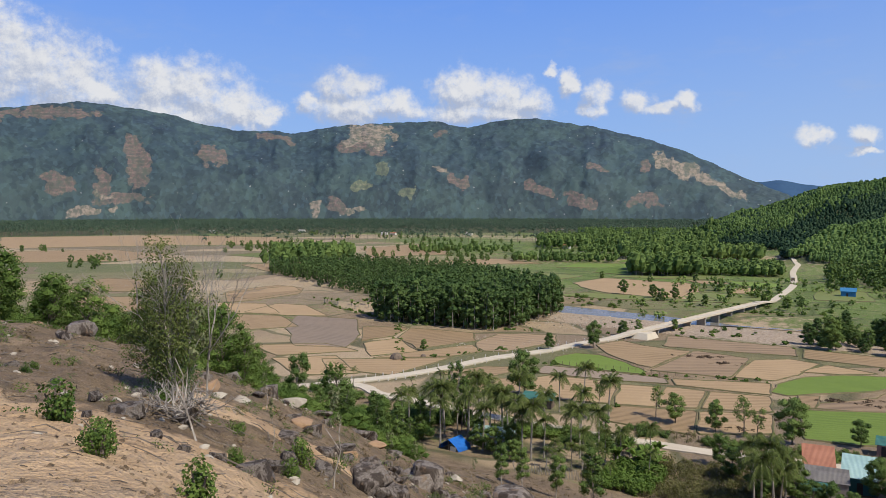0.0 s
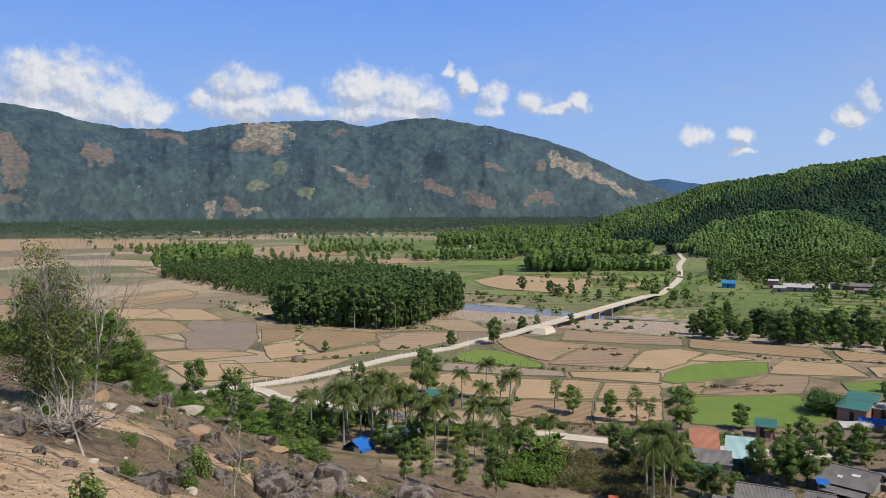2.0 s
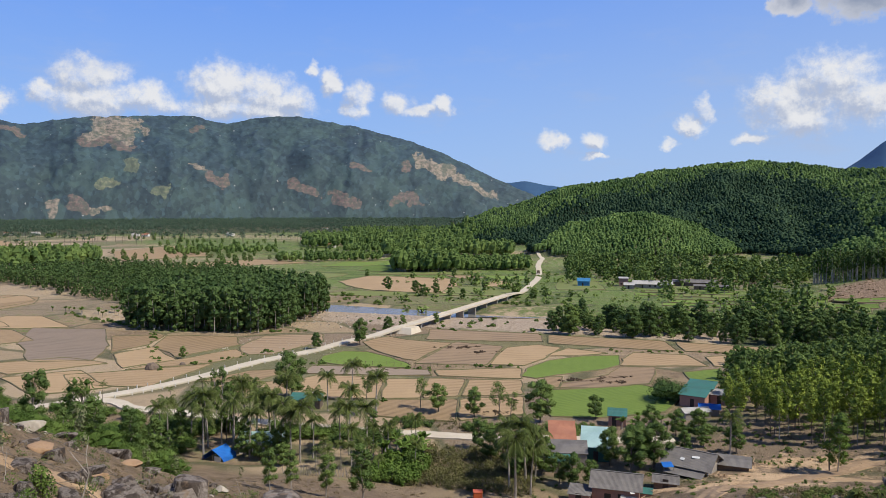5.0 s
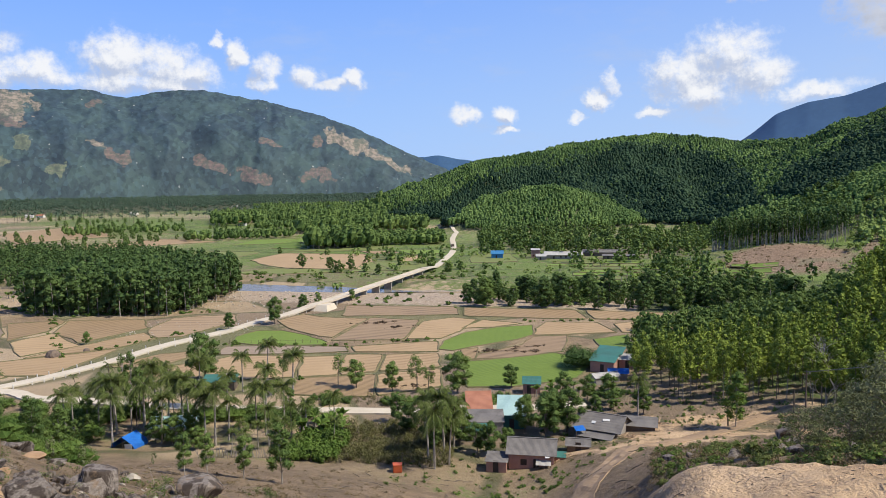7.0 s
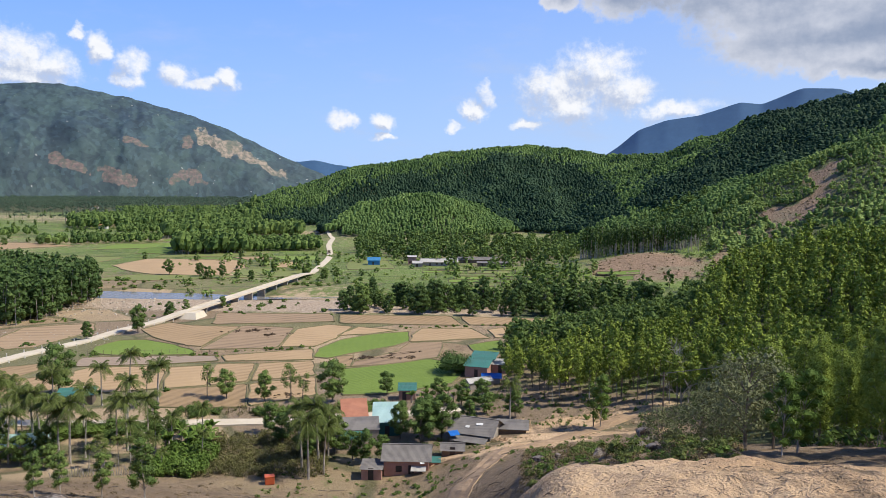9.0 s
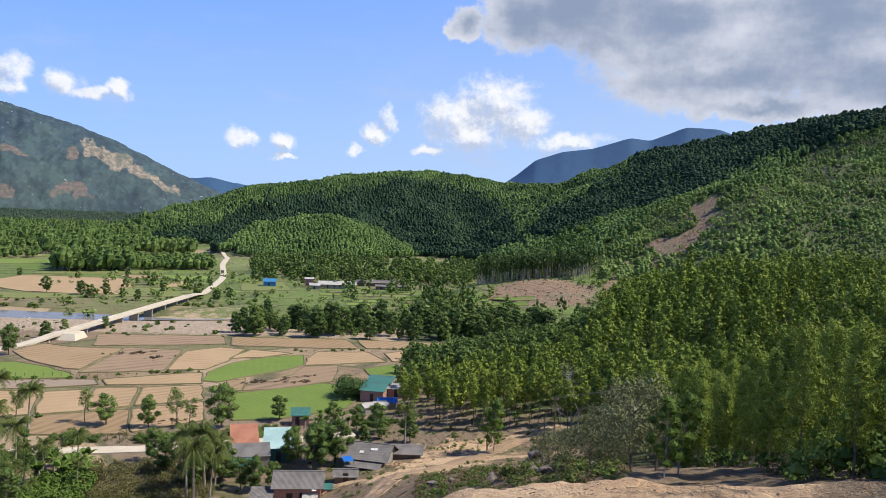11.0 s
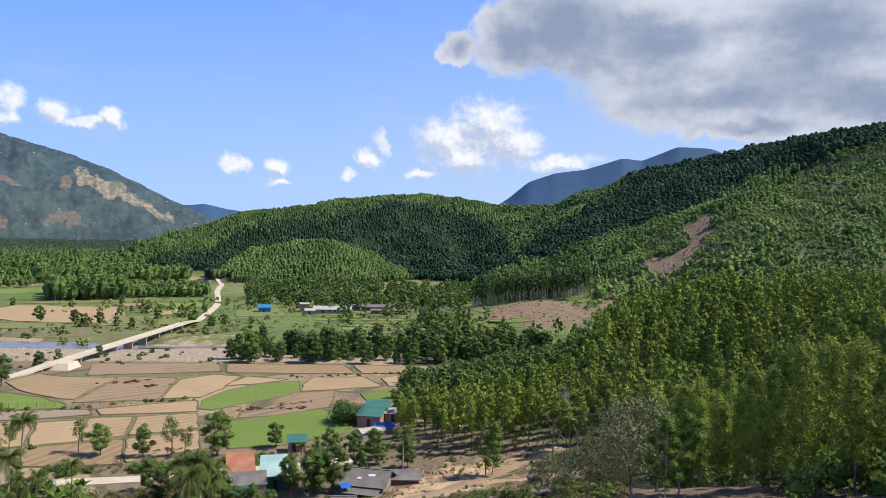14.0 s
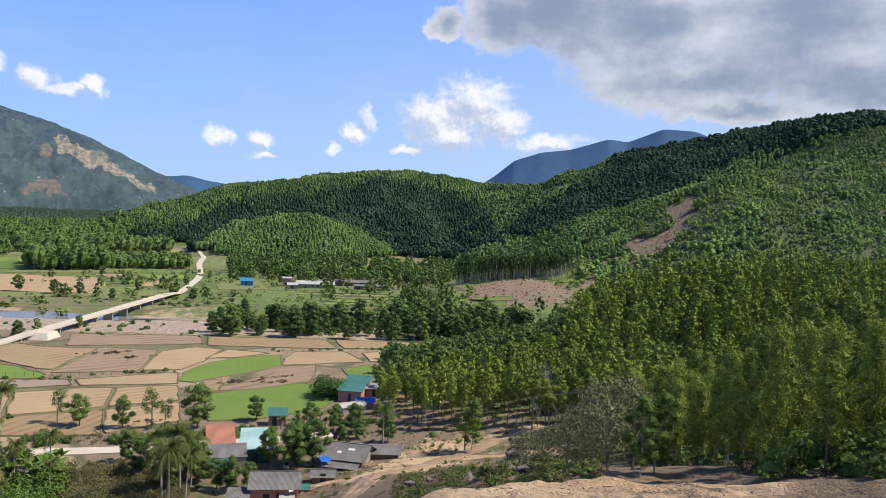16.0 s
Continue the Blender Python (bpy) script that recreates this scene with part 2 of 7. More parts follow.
        band = t.add("ShaderNodeSeparateColor", {0: strip})
        away = t.math("MULTIPLY", flat, t.span(t.vec("LENGTH", p), 330, 480))
        soil = t.mix(t.math("MULTIPLY", away, t.span(band.outputs[0], 0.1, 0.9, 0.2, 0.85)), soil, rgb(0.43, 0.33, 0.215))
        soil = t.mix(t.math("MULTIPLY", away, t.span(band.outputs[1], 0.7, 0.72, 0.0, 0.85)), soil, rgb(0.17, 0.14, 0.085))
        soil = t.mix(t.math("MULTIPLY", away, t.span(band.outputs[2], 0.82, 0.84, 0.0, 0.8)), soil, rgb(0.11, 0.135, 0.05))
        c = t.mix(t.span(t.math("ADD", sa, w), 0.35, 0.6), soil, sand)
        bd = t.add("ShaderNodeAttribute", attribute="bed").outputs["Fac"]
        stones = t.mix(t.span(t.noise(p, 0.9, 5, 0.7), 0.4, 0.62), rgb(0.47, 0.375, 0.28), rgb(0.3, 0.225, 0.155))
        c = t.mix(t.span(t.math("ADD", bd, w), 0.38, 0.6), c, stones)
        grit = t.span(t.noise(p, 7.5, 4, 0.7), 0.56, 0.64)
        c = t.mix(t.math("MULTIPLY", grit, t.span(sa, 0.2, 0.7, 0.55, 0.2)), c, rgb(0.075, 0.055, 0.035))
        c = t.mix(t.span(t.math("ADD", rd, w), 0.35, 0.6), c, red)
        c = t.mix(t.span(t.math("ADD", gr, w), 0.38, 0.62), c, grass)
        wd = t.add("ShaderNodeAttribute", attribute="wood").outputs["Fac"]
        c = t.mix(t.span(t.math("ADD", wd, w), 0.35, 0.6), c, t.mix(t.span(fine, 0.3, 0.7), rgb(0.04, 0.062, 0.024), rgb(0.085, 0.1, 0.042)))
        # crumbs, chips and dead leaves
        chips = t.noise(p, 16.0, 3, 0.6)
        bare = t.span(sa, 0.2, 0.7, 0.6, 0.15)
        c = t.mix(t.math("MULTIPLY", t.span(chips, 0.6, 0.66), bare), c, rgb(0.42, 0.34, 0.25))
        c = t.mix(t.math("MULTIPLY", t.span(chips, 0.4, 0.34), bare), c, rgb(0.06, 0.045, 0.03))
        high = t.math("ADD", t.math("ADD", fine, t.math("MULTIPLY", mid, 2.0)), t.math("MULTIPLY", chips, 0.35))
        return {"c": c, "h": high, "hd": 0.4, "hs": 0.9}
    return material("land", build)


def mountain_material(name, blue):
    """Far woods, seen whole: dark and light stands, clear-cut strips; distance haze painted in as blue."""
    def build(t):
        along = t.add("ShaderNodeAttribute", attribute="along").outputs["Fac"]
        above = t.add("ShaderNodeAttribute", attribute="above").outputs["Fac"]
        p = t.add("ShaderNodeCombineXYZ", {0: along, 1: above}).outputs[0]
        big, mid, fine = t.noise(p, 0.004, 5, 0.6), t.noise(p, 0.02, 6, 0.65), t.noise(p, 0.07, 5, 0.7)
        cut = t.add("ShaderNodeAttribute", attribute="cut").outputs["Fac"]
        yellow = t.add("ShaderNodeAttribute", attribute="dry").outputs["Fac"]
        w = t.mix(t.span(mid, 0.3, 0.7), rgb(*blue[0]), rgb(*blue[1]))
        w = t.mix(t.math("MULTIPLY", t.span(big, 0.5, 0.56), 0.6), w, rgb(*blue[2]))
        # lower slopes are painted greener, with less of the haze blue
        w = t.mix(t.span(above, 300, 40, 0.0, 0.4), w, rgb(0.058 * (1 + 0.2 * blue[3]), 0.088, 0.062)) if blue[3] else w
        # blocks of older and younger trees with straight edges
        bend = t.vec("ADD", p, t.vec("MULTIPLY", t.noise(p, 0.01, 3, 0.6, True), (60, 60, 0)))
        for scale, share in ((0.011, 0.4), (0.03, 0.35)):
            cell = t.add("ShaderNodeTexVoronoi", {"Vector": bend, "Scale": scale}).outputs["Color"]
            block = t.add("ShaderNodeSeparateColor", {0: cell}).outputs[0]
            w = t.mix(t.math("MULTIPLY", t.span(block, 0.72, 0.76), blue[3] * share), w, rgb(blue[1][0] * 1.5, blue[1][1] * 1.45, blue[1][2] * 1.1))
            w = t.mix(t.math("MULTIPLY", t.span(block, 0.27, 0.23), blue[3] * share), w, rgb(*[v * 0.55 for v in blue[2]]))
        # crowns, seen as fine grain
        crown = t.add("ShaderNodeTexVoronoi", {"Vector": p, "Scale": 0.075}).outputs["Color"]
        grain = t.add("ShaderNodeSeparateColor", {0: crown}).outputs[1]
        w = t.mix(t.math("MULTIPLY", t.span(grain, 0.5, 0.0), blue[4] * 0.6), w, rgb(*[v * 0.5 for v in blue[0]]))
        w = t.mix(t.math("MULTIPLY", t.span(grain, 0.7, 1.0), blue[4] * 0.4), w, rgb(*[v * 1.7 for v in blue[1]]))
        # pale outcrops and huts
        w = t.mix(t.math("MULTIPLY", t.math("MULTIPLY", t.span(t.noise(p, 0.06, 2), 0.71, 0.74), t.span(big, 0.42, 0.55)), blue[3]), w, rgb(0.42, 0.42, 0.38))
        bare = t.mix(t.span(yellow, 0.0, 0.5, smooth=False), rgb(0.165, 0.115, 0.1), rgb(0.3, 0.24, 0.18))
        bare = t.mix(t.span(yellow, 0.5, 1.0, smooth=False), bare, rgb(0.17, 0.19, 0.11))
        lines = t.add("ShaderNodeTexWave", {"Vector": p, "Scale": 0.018, "Distortion": 4.0, "Detail": 3.0})
        lines.bands_direction = "Y"
        bare = t.mix(t.math("MULTIPLY", t.span(lines.outputs["Fac"], 0.6, 0.9), 0.14), bare, rgb(0.42, 0.33, 0.25))
        bare = t.mix(t.math("MULTIPLY", t.span(fine, 0.42, 0.58), 0.75), bare, rgb(0.075, 0.09, 0.07))
        bare = t.mix(t.math("MULTIPLY", t.span(mid, 0.5, 0.62), 0.6), bare, rgb(0.07, 0.09, 0.068))
        c = t.mix(t.math("MULTIPLY", t.span(t.math("ADD", cut, t.math("MULTIPLY", t.math("SUBTRACT", t.noise(p, 0.022, 6, 0.7), 0.5), 1.7)), 0.44, 0.56), 0.85), w, bare)
        return {"c": c, "h": t.math("ADD", t.math("MULTIPLY", fine, 0.5), mid), "hd": 6.0 * blue[4], "hs": 0.5}
    return material(name, build)


LAND = ground_material()
# distance haze is put into these base colours as blue
HAZY_WOODS = mountain_material("hazy_woods", ((0.036, 0.061, 0.077), (0.046, 0.077, 0.087), (0.033, 0.054, 0.074), 0.75, 0.7))
HAZE_BLUE_WOODS = mountain_material("haze_blue_woods", ((0.036, 0.085, 0.165), (0.039, 0.09, 0.17), (0.034, 0.08, 0.155), 0.0, 0.12))
LEAF_WOOD = leaf("plantation_leaf", (0.062, 0.115, 0.036), (0.2, 0.29, 0.085), 0.022, 0.4)
# the shade on the hills is put into this darker leaf colour
LEAF_HILL_SHADED = leaf("shaded_hill_leaf", (0.018, 0.042, 0.026), (0.062, 0.105, 0.05), 0.02, 0.5, 0.1)
LEAF_NEAR = leaf("young_acacia_leaf", (0.048, 0.092, 0.018), (0.3, 0.365, 0.062), 0.13, 0.6, 0.08)
# distance haze is put into the far palms' leaf as a bluish tint
LEAF_BELT_HAZY = leaf("hazy_palm_leaf", (0.026, 0.052, 0.042), (0.1, 0.14, 0.085), 0.004, 0.75, 0.08)
LEAF_DARK = leaf("grove_leaf", (0.032, 0.066, 0.022), (0.12, 0.18, 0.055), 0.09, 0.5)
LEAF_BUSH = leaf("bush_leaf", (0.038, 0.078, 0.018), (0.155, 0.22, 0.05), 0.12, 0.55, 0.14)
LEAF_PALM = leaf("palm_leaf", (0.035, 0.058, 0.016), (0.15, 0.18, 0.05))
LEAF_BANANA = leaf("banana_leaf", (0.06, 0.11, 0.02), (0.15, 0.22, 0.05))
LEAF_DRY = leaf("dry_leaf", (0.11, 0.08, 0.045), (0.26, 0.2, 0.11))
LEAF_WEED = leaf("dry_weed_leaf", (0.07, 0.08, 0.03), (0.22, 0.2, 0.08), 0.2, 0.6)
LEAF_CHAR = leaf("charred_brush", (0.05, 0.036, 0.026), (0.14, 0.1, 0.07), 0.3, 0.6)
LEAF_SCRUB = leaf("scrub_leaf", (0.085, 0.14, 0.04), (0.27, 0.35, 0.1), 0.03, 0.4)
LEAF_FIELD = leaf("field_tree_leaf", (0.045, 0.085, 0.026), (0.18, 0.25, 0.068), 0.06, 0.5)
LEAF_CREEPER = leaf("creeper_leaf", (0.055, 0.085, 0.022), (0.19, 0.215, 0.07), 0.5, 0.7)
LEAF_PALE = leaf("pale_leaf", (0.09, 0.105, 0.05), (0.22, 0.235, 0.12))
BARK = bark("bark", (0.1, 0.08, 0.06), (0.24, 0.2, 0.16))
BARK_PALE = bark("pale_bark", (0.22, 0.19, 0.16), (0.42, 0.38, 0.33))
CROPS = {"dry": crop("stubble", (0.26, 0.178, 0.098), (0.4, 0.28, 0.158), (0.17, 0.112, 0.06), 2.8),
         "burnt": crop("burnt_stubble", (0.24, 0.165, 0.1), (0.33, 0.235, 0.145), (0.085, 0.06, 0.048), 4.2, 0.75),
         "wet": crop("ploughed_soil", (0.2, 0.15, 0.11), (0.29, 0.225, 0.165), (0.13, 0.1, 0.08), 2.2, 1.3),
         "green": crop("rice_seedlings", (0.1, 0.155, 0.026), (0.17, 0.235, 0.045), (0.07, 0.11, 0.024), 1.2),
         "dull": crop("rough_pasture", (0.1, 0.135, 0.036), (0.18, 0.2, 0.065), (0.22, 0.19, 0.09), 2.0)}
BUND = plain("bund_earth", (0.2, 0.15, 0.085), (0.085, 0.095, 0.036), 0.3)
CONCRETE = plain("road_concrete", (0.58, 0.51, 0.4), (0.48, 0.41, 0.31), 0.4)
PIER = plain("pier_concrete", (0.36, 0.34, 0.3), (0.26, 0.24, 0.21), 0.4)
DIRT = plain("dirt_track", (0.4, 0.275, 0.165), (0.24, 0.165, 0.1), 0.35, bump=0.25)
SAND = plain("river_sand", (0.52, 0.41, 0.29), (0.42, 0.32, 0.22), 0.1, bump=0.2)
WATER = material("river_water", lambda t: {"c": rgb(0.19, 0.18, 0.16), "r": 0.22, "s": 0.5, "h": t.noise(place(t), 0.6, 4), "hd": 0.05, "hs": 0.3})


# ---- land ----
# low rises: x, y, height, half length, half width, azimuth of the long axis
HILLS = [(140, 215, 5, 70, 36, 60), (173, 127, 38, 54, 60, 17), (702, 423, 46, 151, 203, -17)]
# ridges of the wooded hills: how steeply they fall, how round the crest is, then azimuth, distance and height along the crest
RIDGES = [(0.47, 34, [(-13, 1010, -4), (-9, 1005, 7), (-6.2, 1010, 19), (-2.1, 1020, 44), (2.6, 1030, 74), (8.3, 1040, 90), (14.3, 1040, 99), (18.7, 1020, 89), (21, 1000, 84), (27, 1010, 90)]),
          (0.5, 16, [(0.5, 725, 17), (3, 735, 30), (5.5, 748, 38), (8.5, 800, 32), (11.5, 880, 38), (13, 960, 66)]),
          (0.52, 18, [(10, 1030, 92), (13.5, 900, 56), (16.5, 800, 20), (17.5, 740, 2)]),
          (0.5, 20, [(21, 990, 83), (20.5, 880, 52), (20.3, 770, 16)]),
          (0.55, 24, [(20.5, 980, 80), (24, 930, 84), (27.3, 890, 99), (31.4, 850, 117), (36, 800, 129), (40.7, 760, 139), (48.6, 730, 145), (58, 710, 150)]),
          (0.58, 16, [(31.4, 850, 115), (28.6, 740, 74), (26.6, 640, 34), (25.5, 580, 10)]),
          (0.5, 22, [(48.6, 730, 128), (46, 650, 97), (42.3, 615, 96), (39.6, 590, 86), (37.3, 565, 66), (33.5, 525, 40), (30, 480, 24), (28, 452, 16)]),
          (0.42, 22, [(56, 600, 80), (50, 600, 82), (46, 630, 92)]),
          (0.22, 14, [(20.5, 428, 8), (24, 436, 14), (28, 446, 17)])]


def step(a, b, x):
    t = np.clip((x - a) / (b - a), 0, 1)
    return t * t * (3 - 2 * t)


def soft_max(a, b, k):
    return 0.5 * (a + b + np.sqrt((a - b) ** 2 + k * k))


def wavy(x, y, size, seed=0.0):
    """Smooth uneven ground between -1 and 1 at a size in metres."""
    u, v = x / size + seed, y / size - seed
    return (np.sin(u + 1.7 * np.sin(v * 0.83 + seed)) + np.sin(v * 1.13 + 1.3 * np.sin(u * 0.71 + 2.1)) + np.sin((u + v) * 0.9 + 1.1)) / 3


def value_noise(x, y, size, seed=0):
    """Smooth random heights between -1 and 1 on a lattice of that size."""
    u, v = x / size + 37.2 * seed, y / size - 11.7 * seed
    i, j = np.floor(u), np.floor(v)
    f, g = u - i, v - j
    f, g = f * f * (3 - 2 * f), g * g * (3 - 2 * g)

    def at(a, b):
        h = np.sin(a * 127.1 + b * 311.7 + seed * 74.7) * 43758.5453
        return 2 * (h - np.floor(h)) - 1
    return (at(i, j) * (1 - f) + at(i + 1, j) * f) * (1 - g) + (at(i, j + 1) * (1 - f) + at(i + 1, j + 1) * f) * g


def rough_noise(x, y, size, octaves=4, seed=0):
    total, amp = 0.0, 0.5
    for k in range(octaves):
        total = total + amp * value_noise(x * math.cos(k) - y * math.sin(k), x * math.sin(k) + y * math.cos(k), size / 2 ** k, seed + k)
        amp *= 0.55
    return total


def ridge_height(x, y, fall, crest, points):
    """The height of one hill: it falls away evenly on both sides of a rounded crest line."""
    p = np.array([(d * math.sin(radians(a)), d * math.cos(radians(a)), z) for a, d, z in points])
    best = np.full_like(x, -200.0)
    for a, b in zip(p, p[1:]):
        w = b[:2] - a[:2]
        t = np.clip(((x - a[0]) * w[0] + (y - a[1]) * w[1]) / (w @ w), 0, 1)
        far = np.hypot(x - a[0] - t * w[0], y - a[1] - t * w[1])
        best = np.maximum(best, a[2] + t * (b[2] - a[2]) - fall * (np.sqrt(far ** 2 + crest ** 2) - crest))
    return best


def massif(x, y):
    x, y = np.asarray(x, float), np.asarray(y, float)
    z = np.zeros_like(x)
    for hx, hy, h, along, across, az in HILLS:
        a = radians(az)
        u = (x - hx) * math.sin(a) + (y - hy) * math.cos(a)
        v = (x - hx) * math.cos(a) - (y - hy) * math.sin(a)
        z = z + h * np.exp(-0.5 * ((u / along) ** 2 + (v / across) ** 2))
    # the ridges lie beyond the fields
    far = (np.hypot(x, y) > 300) & (np.arctan2(x, y) > radians(-24))
    if far.any():
        fx, fy, fz = np.atleast_1d(x)[np.atleast_1d(far)], np.atleast_1d(y)[np.atleast_1d(far)], np.atleast_1d(z)[np.atleast_1d(far)]
        wx, wy = fx + 14 * value_noise(fx, fy, 60.0, 3), fy + 14 * value_noise(fx, fy, 60.0, 4)
        for fall, crest, points in RIDGES:
            fz = soft_max(fz, ridge_height(wx, wy, fall, crest, points), 5)
        z = np.array(z)
        z[far] = fz if z.ndim else fz[0]
    return soft_max(z - 3, 0, 2) * 1.02


def near_slope(x, y):
    """The hillside on which the viewer stands: it falls to the north, steeper towards the east; a spur runs down on the right."""
    d, az = np.hypot(x, y), np.degrees(np.arctan2(x, y))
    fall = np.interp(az, [-180, -120, -90, -66, -57, -53, -47, -41, -34.5, -28, -20, -8, 5, 60, 120, 180], [-4, -2, 2, 4.5, 6.3, 7.2, 9.3, 12.0, 15.4, 19.2, 21.6, 26, 29, 30, 10, -4])
    brow = 62 + 8 * np.sin(np.radians(az) * 9)
    reach = np.minimum(d, brow)
    left = 47 - reach * np.tan(np.radians(fall + 9.5 * np.exp(-reach / 22))) - 0.32 * np.maximum(d - brow, 0)
    left = soft_max(np.minimum(left, 45.4), 0, 4)
    spur = soft_max(np.minimum(46 - 0.36 * y, 45.4), 0, 4)
    close = step(-8, 19, az) * (1 - step(24, 60, d)) * (1 - step(95, 170, az))
    right = np.maximum(spur * step(2, 28, x) * (1 - step(95, 170, az)), left - 5 + (spur - left + 5) * close)
    bank = 1.3 * np.exp(-((d - 17.5 - 0.8 * wavy(x, y, 1.6, 4.0)) / 3.2) ** 2) * step(-8, 15, az) * (1 - step(50, 70, az)) * (1 + 0.3 * wavy(x, y, 2.3, 2.0) + 0.12 * wavy(x, y, 0.6, 6.0))
    return soft_max(left, right, 2) - 1.4 + bank


def slope_mask(x, y):
    """1 on the near hillside, 0 in the valley."""
    return step(0.8, 3.5, near_slope(x, y))


def land(x, y):
    """The height of the ground."""
    x, y = np.asarray(x, float), np.asarray(y, float)
    near = near_slope(x, y)
    hill = massif(x, y)
    d = np.hypot(x, y)
    rough = np.clip((near + hill) / 6, 0, 1)
    bumps = rough * (np.clip(d / 40, 0.05, 1) * (0.9 * rough_noise(x, y, 9.0, 4, 2)) + np.clip(d / 14, 0, 1) * 0.26 * rough_noise(x, y, 1.3, 4, 6)) + np.clip(hill / 25, 0, 1) * 5.0 * rough_noise(x, y, 60.0, 3, 9)
    river = -1.8 * np.exp(-0.5 * ((y - (332 - 0.18 * (x + 60))) / 12.0) ** 4) * (1 - step(60, 160, x)) * (1 - step(0, 1, (-x - 330) / 100))
    return near + hill + bumps + river


def ground_z(x, y):
    return float(land(x, y))


def mesh_from(name, verts, quads, mats, index=None, smooth=False, attrs=None):
    """A mesh from arrays of corners and of four-cornered faces."""
    verts, quads = np.asarray(verts, np.float32), np.asarray(quads, np.int32)
    me = bpy.data.meshes.new(name)
    me.vertices.add(len(verts))
    me.vertices.foreach_set("co", verts.ravel())
    me.loops.add(quads.size)
    me.loops.foreach_set("vertex_index", quads.ravel())
    me.polygons.add(len(quads))
    me.polygons.foreach_set("loop_start", np.arange(0, quads.size, 4, dtype=np.int32))
    if index is not None:
        me.polygons.foreach_set("material_index", np.asarray(index, np.int32))
    me.polygons.foreach_set("use_smooth", np.full(len(quads), smooth))
    for m in mats:
        me.materials.append(m)
    for key, values in (attrs or {}).items():
        at = me.attributes.new(key, "FLOAT", "POINT")
        at.data.foreach_set("value", np.asarray(values, np.float32))
    me.update(calc_edges=True)
    return me


def grid_quads(rows, cols):
    i = np.arange(rows * cols).reshape(rows, cols)
    return np.stack([i[:-1, :-1], i[1:, :-1], i[1:, 1:], i[:-1, 1:]], -1).reshape(-1, 4)


def spot(x, y, cx, cy, rx, ry, turn=0.0):
    a = radians(turn)
    u, v = (x - cx) * math.cos(a) + (y - cy) * math.sin(a), -(x - cx) * math.sin(a) + (y - cy) * math.cos(a)
    return np.clip(1.4 - np.hypot(u / rx, v / ry), 0, 1)


def bare_hill(x, y):
    """Logged, reddish ground on the hills."""
    d, az = np.hypot(x, y), np.degrees(np.arctan2(x, y))
    ragged = 0.5 + 0.5 * wavy(x, y, 9.0, 4.0) + 0.35 * wavy(x, y, 3.5, 1.0)
    patch = np.clip(1.55 - 1.25 * np.hypot((az - 23.3) / 4.6, (d - 406) / 32) + 0.16 * ragged, 0, 1)
    line = np.interp(az, [28, 30, 33.5, 37.3, 38.5], [445, 470, 512, 548, 558])
    streak = np.clip(1.5 - np.abs(d - line) / np.interp(az, [29, 31, 34, 38], [16, 22, 36, 22]), 0, 1) * step(28.4, 29.4, az) * (1 - step(37.2, 38.6, az))
    lane = np.clip(1.4 - np.hypot((az - 28.3 - (d - 430) * 0.02) / 0.55, (d - 425) / 32), 0, 1)
    return np.maximum(np.maximum(patch, np.clip(streak * 1.3, 0, 1) * np.clip(0.5 + 2.0 * rough_noise(x, y, 13.0, 4, 71), 0, 1)), lane * 0.8)


